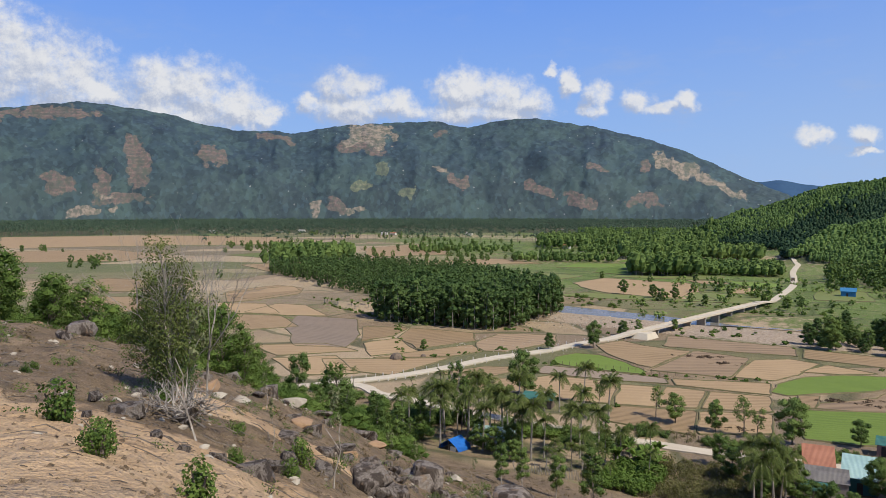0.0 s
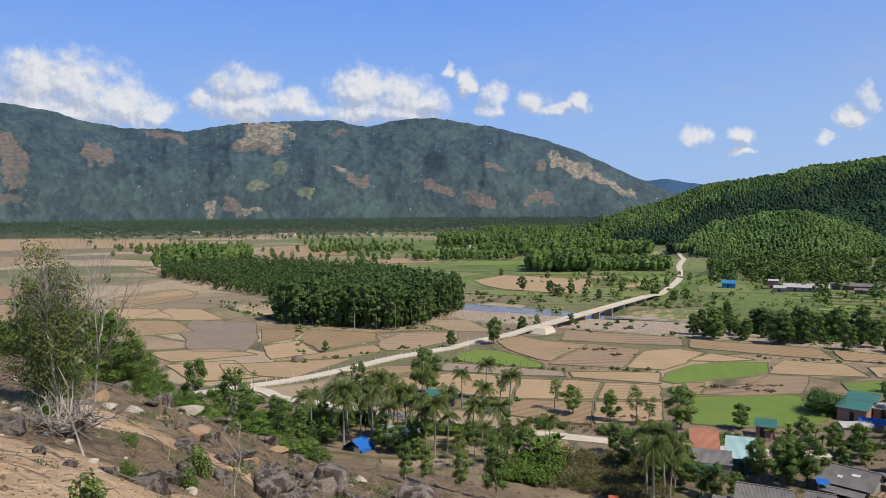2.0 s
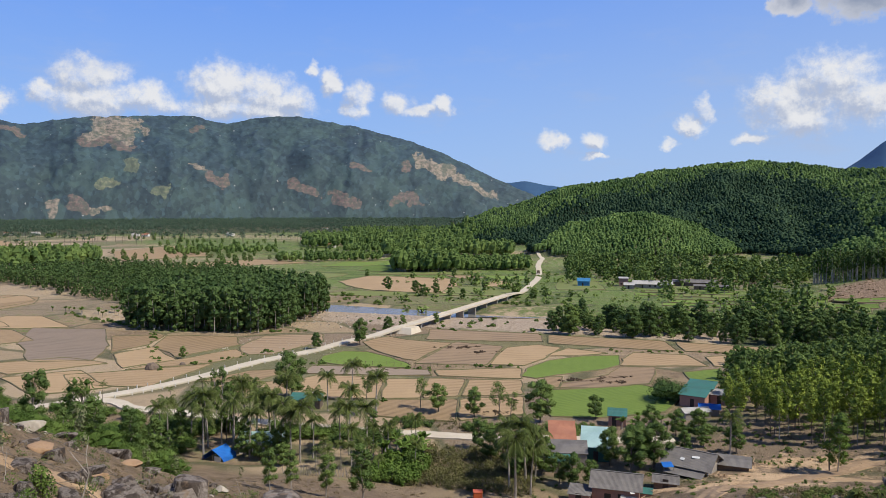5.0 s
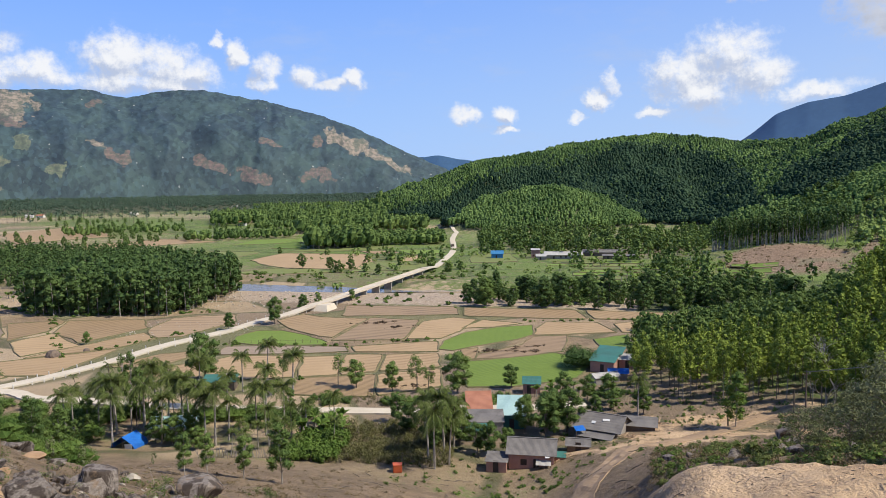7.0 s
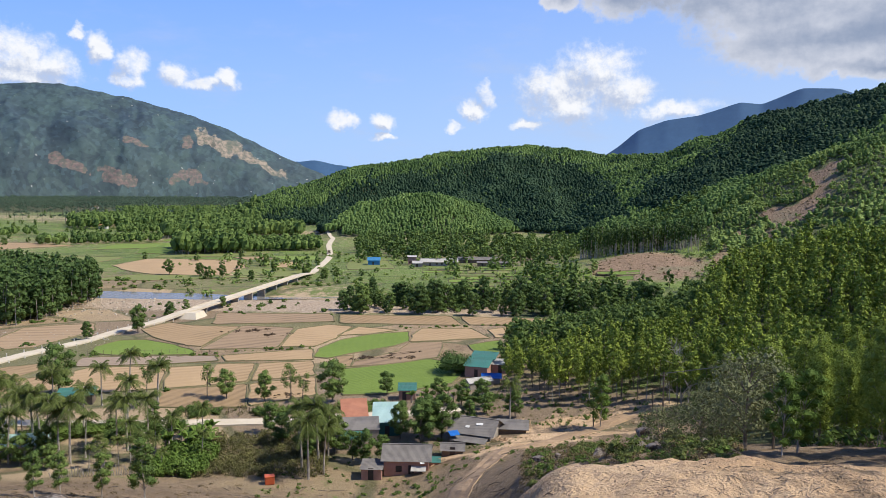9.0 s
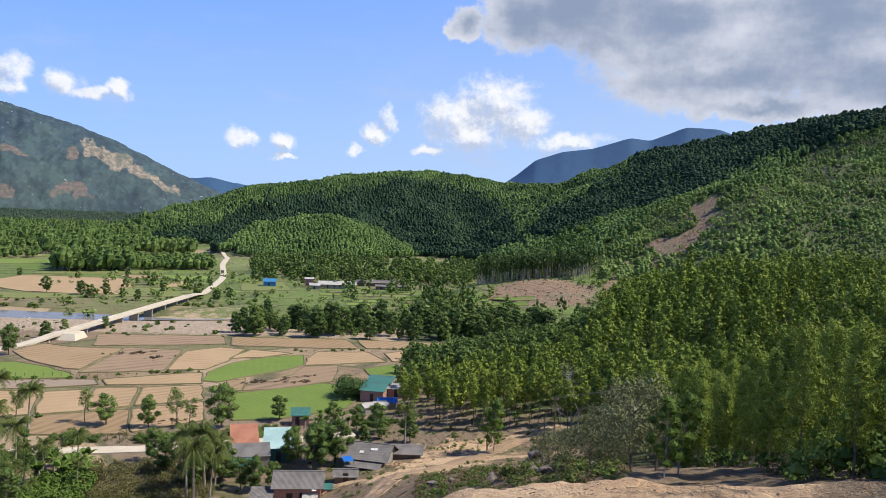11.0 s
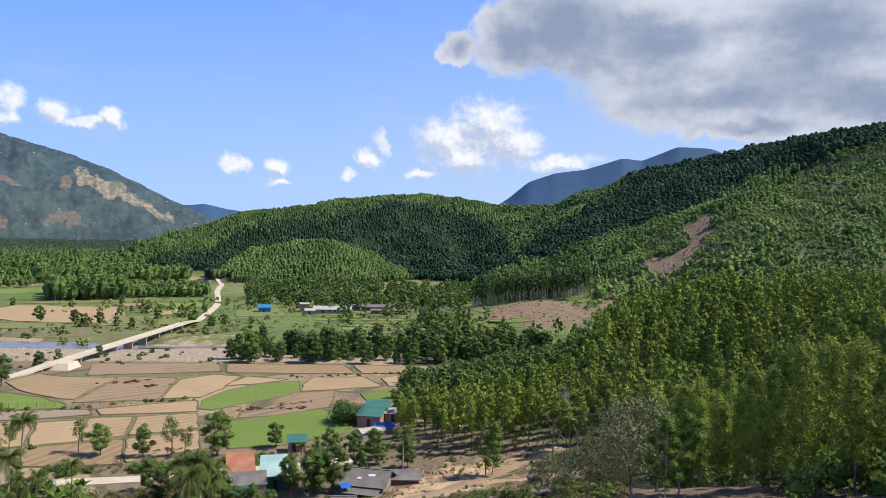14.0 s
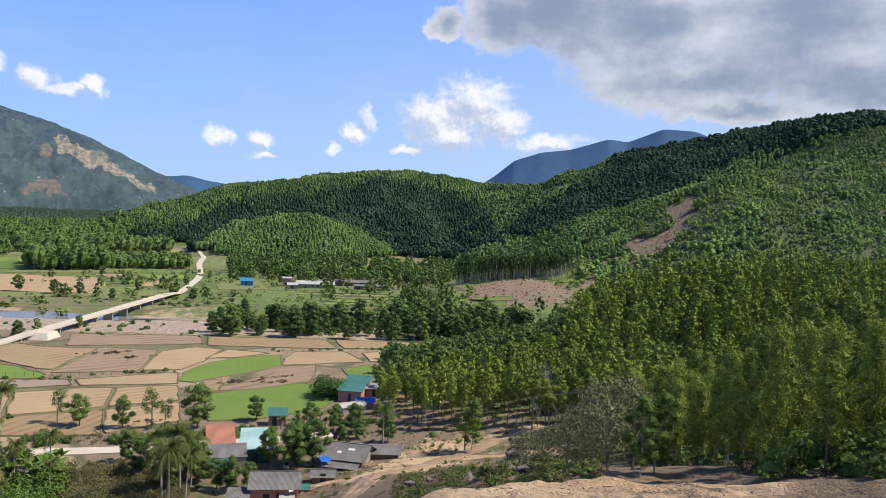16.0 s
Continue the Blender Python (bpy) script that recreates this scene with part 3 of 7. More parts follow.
def build_ground():
    az = np.radians(np.concatenate([np.arange(-180, -64, 4.0), np.arange(-64, 58, 0.36), np.arange(58, 179, 4.0), [180.0]]))
    d = np.concatenate([[0.0], np.geomspace(1.5, 7, 40, endpoint=False), np.geomspace(7, 75, 400, endpoint=False), np.geomspace(75, 4950, 330)])
    dd, aa = np.meshgrid(d, az, indexing="ij")
    x, y = dd * np.sin(aa), dd * np.cos(aa)
    z = land(x, y)
    hill = massif(x, y)
    slope = slope_mask(x, y)
    az_deg = np.degrees(np.arctan2(x, y))
    grass = np.clip(0.6 + 0.32 * wavy(x, y, 60, 2.0), 0, 1) * (1 - slope * 0.8)
    paddies = step(136, 150, y) * (1 - step(282, 298, y + 0.12 * x)) * step(-215, -150, x) * (1 - step(72, 96, x))
    grass = grass * (1 - 0.93 * paddies)
    plain_west = step(-26, -36, az_deg) * step(300, 420, dd) * (1 - step(1250, 1400, dd))
    grass = grass * (1 - 0.7 * plain_west)
    village = step(-100, -70, x) * (1 - step(46, 60, x)) * step(100, 112, y) * (1 - step(150, 166, y))
    grass = grass * (1 - 0.55 * village)
    terraces = spot(x, y, 92, 375, 62, 48)
    grass = np.maximum(grass, np.minimum(terraces * 2, 1) * 0.9)
    grass = np.maximum(grass, np.clip(hill / 8, 0, 1))
    right = step(10, 45, x) * (1 - step(120, 160, y))
    grass = grass * (1 - 0.75 * right)
    red = bare_hill(x, y)
    grass = grass * (1 - np.clip(red * 1.5, 0, 1))
    sand = np.maximum.reduce([spot(x, y, -11, 7.5, 6, 7, 30), spot(x, y, -19.5, 23, 4, 3.5, -30), 1.2 * step(0, 12, az_deg) * (1 - step(38, 50, az_deg)) * np.exp(-((dd - 17) / 5) ** 4) * (0.8 + 0.35 * wavy(x, y, 2.0, 7.0)), (0.55 + 0.5 * rough_noise(x, y, 7.0, 4, 17)) * spot(x, y, 34, 120, 22, 9, 10), (0.6 + 0.5 * rough_noise(x, y, 6.0, 4, 18)) * spot(x, y, 46, 134, 20, 9, 0), 0 * x])
    bed = np.maximum(0 * x, 0.95 * np.exp(-0.5 * ((y - (308 - 0.18 * (x + 60))) / 20.0) ** 4) * step(-120, -80, x) * (1 - step(60, 120, x)))
    grass = grass * (1 - np.clip(np.maximum(sand, bed) * 1.3, 0, 1))
    # leaf litter and shade plants under the woods
    wood = np.clip(hill / 5, 0, 1) * step(455, 500, dd) * (1 - np.clip(red * 1.6, 0, 1)) * step(-14, -10, az_deg)
    cutbank = 0.9 * np.exp(-((dd - 128 - 5 * value_noise(x, y, 14.0, 51)) / 3.0) ** 2) * step(11, 15, az_deg) * (1 - step(25, 28, az_deg))
    sand = np.maximum(sand, cutbank)
    wood = np.maximum(wood, step(28, 31, az_deg) * step(80, 110, dd) * (1 - step(300, 330, dd)))
    wood = np.maximum(wood, step(12, 14, az_deg) * (1 - step(28, 31, az_deg)) * step(188, 204, dd) * (1 - step(290, 310, dd)))
    wood = np.maximum(wood, 0.5 * step(27, 30, az_deg) * step(300, 330, dd) * (1 - np.clip(red * 1.6, 0, 1)))
    wood = np.maximum(wood, 0.75 * step(1320, 1420, dd) * (1 - step(-8, -2, az_deg)))
    me = mesh_from("ground", np.stack([x, y, z], -1).reshape(-1, 3), grid_quads(*x.shape), [LAND], smooth=True,
                   attrs={"grass": grass.ravel(), "sand": sand.ravel(), "red": red.ravel(), "wood": wood.ravel(), "straw": (1 - slope).ravel(), "bed": bed.ravel()})
    tagged(new("ground", me), "valley floor and hillsides of dry soil, sand and grass", "ground", kind="structure")


def ridge_line(points, az):
    pa, pe = np.array(points).T
    return np.interp(az, pa, pe)


def build_mountain(name, ridge, foot, crest, rear, mat, label, cuts=(), seed=0.0, rough=1.0):
    az = np.arange(ridge[0][0], ridge[-1][0] + 0.01, 0.09)
    el = ridge_line(ridge, az)
    bell = np.exp(-0.5 * (np.arange(-12, 13) / 2.0) ** 2)
    el = np.convolve(np.pad(el, 12, mode="edge"), bell / bell.sum(), mode="valid") + rough * 0.12 * rough_noise(az * 60, 0 * az, 40.0, 5, seed)
    top = EYE.z + crest * np.tan(np.radians(el))
    t = np.concatenate([np.linspace(0, 1, 120, endpoint=False), np.linspace(1, 1.5, 12)])
    tt, aa = np.meshgrid(t, az, indexing="ij")
    # spurs and gullies run down the slope
    warp = 40 * rough_noise(aa * 60, tt * 900, 160.0, 3, seed + 1)
    spur = 0.75 * (1 - 2 * np.abs(rough_noise(aa * 60 + warp, tt * 360, 260.0, 3, seed + 3))) - 0.35 + 0.45 * rough_noise(aa * 60 + warp, tt * 420, 110.0, 3, seed + 8)
    dist = np.where(tt < 1, foot + (crest - foot) * tt, crest + (rear - crest) * (tt - 1) * 2)
    rise = np.where(tt < 1, tt ** 0.95, np.clip(1 - (tt - 1) * 2, 0, 1))
    shape = np.clip(rise + rough * 0.12 * spur * np.clip(tt * (1 - tt) * 4, 0, 1) * (tt < 1), -0.02, None)
    z = np.where(tt < 1, np.minimum(shape, 0.18 + 0.83 * tt), rise) * top[None] + rough * 3 * rough_noise(aa * 60, dist, 60.0, 3, seed + 12) * np.clip(tt * 3, 0, 1) - 2
    x, y = dist * np.sin(np.radians(aa)), dist * np.cos(np.radians(aa))
    height = np.degrees(np.arctan2(z - EYE.z, dist))
    cut, dry = np.zeros_like(z), np.zeros_like(z)
    rag = 0.35 * rough_noise(aa * 60, height * 60, 24.0, 4, 5) + 0.1
    bent = aa + 0.95 * rough_noise(aa * 60, height * 60, 75.0, 5, 15)
    lift = height + 0.75 * rough_noise(aa * 60, height * 60, 75.0, 5, 25)
    for ca, ce, ra, re, slant, kind in cuts:
        u, v = np.abs(bent - ca) / (ra * 0.9), np.abs(lift - ce + slant * (bent - ca)) / (re * 0.9)
        p = np.clip(1.5 - (u ** 3 + v ** 3) ** (1 / 3) + rag, 0, 1)
        dry = np.where(p > cut, kind * 0.5, dry)
        cut = np.maximum(cut, p)
    me = mesh_from(name, np.stack([x, y, z], -1).reshape(-1, 3), grid_quads(*x.shape), [mat], smooth=True, attrs={"cut": cut.ravel(), "dry": dry.ravel(), "along": (np.radians(aa) * 3000).ravel(), "above": z.ravel()})
    tagged(new(name, me), label, "mountain", kind="structure")


# clear-cut plots on the mountain: azimuth, elevation, half width, half height, slant, and 0 red soil, 1 dry straw, 2 pale grass
CLEARINGS = [(-48.7, 3.29, 0.96, 1.5, 0.10, 0), (-43.7, 3.93, 1.5, 0.61, 0.25, 0), (-53.6, 1.52, 0.87, 0.52, 0.10, 0), (-51.0, 1.79, 0.70, 0.70, 0.00, 0),
             (-52.1, -0.40, 1.31, 0.35, -0.10, 1), (-49.5, 0.69, 1.8, 0.40, -0.10, 0), (-32.1, 5.46, 1.80, 0.87, -0.12, 1), (-32.6, 4.52, 1.74, 0.39, 0.15, 0),
             (-27.1, 5.49, 0.44, 0.35, 0.00, 0), (-39.1, 5.35, 1.57, 0.35, 0.10, 0), (-53.5, 6.5, 2.4, 0.42, -0.10, 0), (-56.3, 5.9, 0.96, 0.26, 0.10, 0),
             (-36.2, 0.02, 0.44, 0.70, 0.00, 1), (-34.6, -0.02, 0.70, 0.65, 0.10, 0)]
CLEARINGS += [(-33.1, -0.35, 0.87, 0.17, 0.30, 1), (-31.2, 2.69, 0.48, 0.61, 0.00, 2), (-25.3, 2.14, 0.78, 0.39, 0.00, 0), (-26.8, 2.57, 0.70, 0.17, 0.25, 1),
              (-28.9, 1.10, 0.61, 0.52, 0.00, 2), (-9.1, 3.08, 1.31, 0.50, 0.34, 1), (-6.9, 1.95, 1.22, 0.32, 0.52, 1), (-5.2, 1.05, 1.2, 0.32, 0.45, 1),
              (-11.2, 0.52, 1.66, 0.42, 0.00, 0), (-15.8, 0.45, 1.31, 0.50, 0.25, 0), (-19.0, 1.40, 1.22, 0.36, 0.25, 0), (-14.4, 2.94, 0.78, 0.22, 0.15, 0),
              (-11.6, 3.12, 0.65, 0.36, 0.00, 0), (-50.8, 0.88, 0.78, 0.13, 0.70, 1), (-32.6, 1.61, 0.61, 0.52, 0.00, 2)]


def build_mountains():
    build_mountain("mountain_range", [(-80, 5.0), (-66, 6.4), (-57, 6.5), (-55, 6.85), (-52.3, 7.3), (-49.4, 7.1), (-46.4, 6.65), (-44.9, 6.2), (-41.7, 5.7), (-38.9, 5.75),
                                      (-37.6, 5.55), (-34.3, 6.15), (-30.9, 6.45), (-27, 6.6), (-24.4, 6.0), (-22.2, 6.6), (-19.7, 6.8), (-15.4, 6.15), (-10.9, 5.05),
                                      (-8.1, 4.0), (-5, 2.4), (-1, 0.75), (2.5, -0.6)], 2350, 3700, 4700, HAZY_WOODS,
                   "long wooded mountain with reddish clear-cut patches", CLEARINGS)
    build_mountain("mountain_low", [(-8, -0.5), (-5.5, 1.2), (-3.7, 1.8), (-2.1, 1.95), (-0.6, 1.65), (0.9, 1.45), (4, 0.5), (8, -0.5)], 4300, 4600, 4800, HAZE_BLUE_WOODS,
                   "low hills far behind the mountain, painted haze blue", seed=3.0, rough=0.4)
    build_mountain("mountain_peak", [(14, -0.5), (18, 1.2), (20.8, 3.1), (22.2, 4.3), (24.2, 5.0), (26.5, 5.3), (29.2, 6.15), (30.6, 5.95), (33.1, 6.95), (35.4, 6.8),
                                     (38, 5.7), (46, 3.0), (56, -0.5)], 3600, 4500, 4850, HAZE_BLUE_WOODS, "wooded peak far behind the hills, painted haze blue", seed=5.0, rough=0.12)


build_ground()
build_mountains()


# ---- building helpers ----
def part(name, data, parent, label="", m=None):
    """Links a mesh as one part under a thing or under a part."""
    if isinstance(data, bmesh.types.BMesh):
        me = bpy.data.meshes.new(name)
        data.to_mesh(me)
        data.free()
        data = me
    ob = new(name, data)
    ob.parent = parent
    if m is not None:
        ob.matrix_basis = m
    if label:
        ob["label"] = label
    return ob


def thing(name, x, y, z, yaw, label, category, group=""):
    ob = new(name)
    ob.empty_display_size = 0.3
    ob.matrix_basis = pose(x, y, z, 0, 0, yaw)
    return tagged(ob, label, category, group)


def bm_box(bm, x0, x1, y0, y1, z0, z1, bevel=0.0, mat=0):
    made = bmesh.ops.create_cube(bm, size=1)["verts"]
    for v in made:
        v.co = ((x0 + x1) / 2 + v.co.x * (x1 - x0), (y0 + y1) / 2 + v.co.y * (y1 - y0), (z0 + z1) / 2 + v.co.z * (z1 - z0))
    faces = {f for v in made for f in v.link_faces}
    for f in faces:
        f.material_index = mat
    if bevel:
        edges = list({ed for v in made for ed in v.link_edges})
        bmesh.ops.bevel(bm, geom=edges, offset=bevel, segments=1, affect="EDGES")


def box(mat, x0, x1, y0, y1, z0, z1, bevel=0.02):
    bm = bmesh.new()
    bm_box(bm, x0, x1, y0, y1, z0, z1, bevel)
    me = bpy.data.meshes.new("box")
    bm.to_mesh(me)
    bm.free()
    me.materials.append(mat)
    return me


class Shape:
    """Gathers four-cornered faces from many pieces."""

    def __init__(self):
        self.v, self.q, self.m, self.n = [], [], [], 0

    def add(self, v, q, mat=0):
        v, q = np.asarray(v, float), np.asarray(q, int)
        self.v.append(v)
        self.q.append(q + self.n)
        self.m.append(np.full(len(q), mat) if np.isscalar(mat) else np.asarray(mat))
        self.n += len(v)

    def arrays(self):
        return np.concatenate(self.v), np.concatenate(self.q), np.concatenate(self.m)

    def mesh(self, name, mats, smooth=False):
        v, q, m = self.arrays()
        return mesh_from(name, v, q, mats, m, smooth)


def tube(path, radii, sides=6):
    """A tapering tube along a path."""
    path, radii = np.asarray(path, float), np.asarray(radii, float)
    ways = np.gradient(path, axis=0)
    ways /= np.linalg.norm(ways, axis=1)[:, None] + 1e-9
    side = np.cross(ways, (0.31, 0.87, 0.12))
    side /= np.linalg.norm(side, axis=1)[:, None] + 1e-9
    other = np.cross(ways, side)
    ang = np.arange(sides) * 2 * np.pi / sides
    v = path[:, None] + radii[:, None, None] * (np.cos(ang)[None, :, None] * side[:, None] + np.sin(ang)[None, :, None] * other[:, None])
    i = np.arange(len(path) * sides).reshape(len(path), sides)
    j = np.roll(i, -1, axis=1)
    q = np.stack([i[:-1], j[:-1], j[1:], i[1:]], -1).reshape(-1, 4)
    return v.reshape(-1, 3), q


def leaves(rng, centres, spread, size, slim=0.72, droop=0.0):
    """Diamond leaf clumps strewn round the given centres."""
    n = len(centres)
    off = rng.normal(size=(n, 3))
    off /= np.linalg.norm(off, axis=1)[:, None]
    off *= rng.uniform(0.5, 1.0, (n, 1)) ** 0.6
    c = centres + off * spread * 1.55
    # blades lie on the skin of their clump, so that each clump has a lit and a shaded side
    out = (c - c.mean(0)) / (c.std(0) + 1e-6)
    face = 0.95 * off + 0.3 * out + rng.normal(size=(n, 3)) * 0.62 + (0, 0, 0.3 - droop * 0.3)
    face /= np.linalg.norm(face, axis=1)[:, None]
    u = np.cross(face, rng.normal(size=(n, 3)))
    u /= np.linalg.norm(u, axis=1)[:, None] + 1e-9
    w = np.cross(face, u)
    s = size * rng.uniform(0.6, 1.3, (n, 1))
    v = np.stack([c + u * s, c + w * s * slim, c - u * s, c - w * s * slim], 1).reshape(-1, 3)
    return v, np.arange(4 * n).reshape(n, 4)


def cores(rng, centres, radii, squash=0.8):
    """The dense inside of leaf clumps: small lumpy double cones of four sides."""
    n = len(centres)
    ang = np.arange(4) * np.pi / 2 + rng.uniform(0, 1.5, (n, 1))
    r = np.asarray(radii).reshape(-1, 1) * rng.uniform(0.75, 1.2, (n, 4))
    ring = np.stack([r * np.cos(ang), r * np.sin(ang), 0.25 * r * rng.uniform(-1, 1, (n, 4))], -1)
    tip = np.zeros((n, 2, 3))
    tip[:, 0, 2], tip[:, 1, 2] = np.ravel(radii) * squash * 1.1, -np.ravel(radii) * squash
    v = np.concatenate([ring, tip], 1) + centres[:, None]
    one = np.array([(0, 1, 4, 4), (1, 2, 4, 4), (2, 3, 4, 4), (3, 0, 4, 4), (1, 0, 5, 5), (2, 1, 5, 5), (3, 2, 5, 5), (0, 3, 5, 5)])
    return v.reshape(-1, 3), one[None] + 6 * np.arange(n)[:, None, None]


def tree_shape(seed, height, spread, base, n, size, clumps=14, girth=0.12, limbs=True, top=1.0, stem_sides=5, droop=0.2, core=0.62):
    """Trunk with limbs and a crown of clumps. base: where the crown begins, as a share of the height."""
    rng = np.random.default_rng(seed)
    lean = rng.normal(size=2) * 0.03 * height
    ts = np.linspace(0, 1, 6)
    stem = np.stack([lean[0] * ts ** 2 + 0.1 * np.sin(ts * 5 + seed), lean[1] * ts ** 2 + 0.1 * np.cos(ts * 4 + seed) - 0.1, ts * height * 0.93], -1)
    wood, green = Shape(), Shape()
    wood.add(*tube(stem, girth * (1.1 - ts), stem_sides))
    h = base + (1 - base) * (np.arange(clumps) + rng.uniform(0, 1, clumps)) / clumps
    rel = (h - base) / (1 - base)
    wide = spread * np.clip(np.sin(np.pi * np.clip(rel * 0.82 + 0.13, 0, 1)) ** 0.7, 0.12, 1) * top
    ang = np.arange(clumps) * 2.4 + rng.uniform(0, 0.8, clumps)
    rad = wide * rng.uniform(0.35, 0.95, clumps)
    cx = np.interp(h, ts * 0.93, stem[:, 0]) + rad * np.cos(ang)
    cy = np.interp(h, ts * 0.93, stem[:, 1]) + rad * np.sin(ang)
    centres = np.stack([cx, cy, h * height * 0.97], -1)
    if limbs:
        for c, hh in zip(centres, h):
            z0 = max(base * 0.75, hh - 0.2) * height * 0.93
            start = np.array([np.interp(z0, stem[:, 2], stem[:, 0]), np.interp(z0, stem[:, 2], stem[:, 1]), z0])
            mid = (start + c) / 2 + (0, 0, 0.06 * height * 0.5)
            wood.add(*tube([start, mid, c], [girth * 0.4, girth * 0.25, girth * 0.08], 3))
    which = rng.integers(0, clumps, n)
    s = np.stack([spread * 0.25 * np.ones(n), spread * 0.25 * np.ones(n), np.full(n, (1 - base) * height / clumps * 0.6 + spread * 0.1)], -1)
    green.add(*leaves(rng, centres[which], s, size, 0.72, droop))
    if core:
        green.add(*[a.reshape(-1, 4) if k else a for k, a in enumerate(cores(rng, centres, np.full(clumps, spread * 0.25 * 1.55 * core * 1.25)))])
    return wood, green


def bush_shape(seed, height, spread, n, size, clumps=8, core=True):
    rng = np.random.default_rng(seed)
    wood, green = Shape(), Shape()
    ang, r = rng.uniform(0, 6.28, clumps), spread * np.sqrt(rng.uniform(0, 1, clumps)) * 0.8
    z = height * rng.uniform(0.25, 0.8, clumps) * (1 - 0.4 * (r / spread))
    centres = np.stack([r * np.cos(ang), r * np.sin(ang), z], -1)
    for c in centres:
        wood.add(*tube([(0.1 * c[0], 0.1 * c[1], -0.15), c * 0.6, c * 1.1], [0.04, 0.03, 0.012], 3))
    which = rng.integers(0, clumps, n)
    v, q = leaves(rng, centres[which], (spread * 0.3, spread * 0.3, height * 0.2), size)
    v[:, 2] = np.abs(v[:, 2])
    green.add(v, q)
    if core:
        v, q = cores(rng, centres, np.full(clumps, spread * 0.3), 0.7 * height / (spread + height) * 1.6)
        green.add(v, q.reshape(-1, 4))
    return wood, green


def palm_shape(seed, height, fronds=17, length=3.6, pairs=9, girth=0.15):
    rng = np.random.default_rng(seed)
    wood, green = Shape(), Shape()
    ts = np.linspace(0, 1, 7)
    lean = rng.normal(size=2) * 0.09 * height
    stem = np.stack([lean[0] * ts ** 1.6, lean[1] * ts ** 1.6, ts * height], -1)
    wood.add(*tube(stem, girth * (1.35 - 0.7 * ts), 6))
    head = stem[-1]
    for k in range(fronds):
        a = k * 2.4 + rng.uniform(-0.2, 0.2)
        lift = rng.uniform(-0.45, 1.4)
        ln = length * rng.uniform(0.8, 1.1)
        out = np.array([math.cos(a), math.sin(a), 0])
        u = np.linspace(0, 1, pairs + 1)
        rise = np.sin(lift)
        rib = head + out * (ln * u * (1 - 0.22 * u) * math.cos(lift * 0.7))[:, None] + np.array([0, 0, 1]) * (ln * (rise * u - (0.45 + 0.22 * rise) * u ** 2.2))[:, None]
        wood.add(*tube(rib[[0, pairs // 2, pairs]], [0.045, 0.03, 0.008], 3))
        across = np.cross(out, (0, 0, 1))
        for s in (-1, 1):
            c = rib[:-1] + (rib[1:] - rib[:-1]) * 0.5
            wl = 0.24 * ln * np.sin(np.pi * np.clip(u[:-1] * 0.85 + 0.14, 0, 1))[:, None]
            tip = c + s * across * wl * 0.8 + np.array([0, 0, -1]) * wl * 0.75 + (rib[1:] - rib[:-1]) * 0.9
            ahead = rib[1:] - rib[:-1]
            tip = tip + rng.normal(size=tip.shape) * 0.06 * wl
            v = np.stack([rib[:-1] + ahead * 0.05, rib[:-1] + ahead * 0.85, tip + ahead * 0.1, tip - ahead * 0.12], 1).reshape(-1, 3)
            green.add(v, np.arange(len(v)).reshape(-1, 4))
    return wood, green


def hill_tree_shape(seed, height, spread, flakes=6, sides=5, stem=True):
    """A hillside tree seen from far off: a lumpy pointed crown on a thin stem, with loose boughs."""
    rng = np.random.default_rng(seed)
    wood, green = Shape(), Shape()
    if stem:
        wood.add(*tube([(0, 0, -0.4), (0.1, 0.05, height * 0.5)], [0.16, 0.12], 3))
    rel = np.array([0.22, 0.42, 0.68, 0.88, 0.97])
    wide = np.array([0.45, 1.0, 1.02, 0.68, 0.1]) * spread
    ang = np.arange(sides) * 2 * np.pi / sides + rng.uniform(0, 0.5, (5, 1)) + 0.5 * np.arange(5)[:, None]
    r = wide[:, None] * rng.uniform(0.6, 1.4, (5, sides))
    z = height * (rel[:, None] + rng.uniform(-0.05, 0.05, (5, sides)) * (rel[:, None] < 0.95))
    v = np.stack([r * np.cos(ang), r * np.sin(ang), z], -1).reshape(-1, 3)
    i = np.arange(5 * sides).reshape(5, sides)
    j = np.roll(i, -1, axis=1)
    green.add(v, np.stack([i[:-1], j[:-1], j[1:], i[1:]], -1).reshape(-1, 4))
    if flakes:
        k = rng.integers(1, 4, flakes)
        a = rng.uniform(0, 6.28, flakes)
        c = np.stack([wide[k] * np.cos(a), wide[k] * np.sin(a), height * (rel[k] + rng.uniform(-0.1, 0.12, flakes))], -1)
        green.add(*leaves(rng, c, np.full((flakes, 3), spread * 0.12), spread * 0.36))
    return wood, green


def far_palm_shape(seed, height=12):
    """A palm seen from far off: a stem and a head of drooping blades."""
    rng = np.random.default_rng(seed)
    wood, green = Shape(), Shape()
    height = height * rng.uniform(0.6, 1.05)
    wood.add(*tube([(0, 0, 0), (0.4, 0.2, height)], [0.2, 0.13], 3))
    for k in range(12):
        a, lift = k * 2.4, rng.uniform(-0.9, 0.9)
        out, side = np.array([math.cos(a), math.sin(a), 0]), np.array([-math.sin(a), math.cos(a), 0]) * 0.75
        h = np.array([0.4, 0.2, height])
        m, e = h + out * 2.2 + (0, 0, 1.6 * lift), h + out * 4.2 + (0, 0, 1.2 * lift - 1.8)
        green.add([h, m - side, e, m + side], [(0, 1, 2, 3)])
    return wood, green


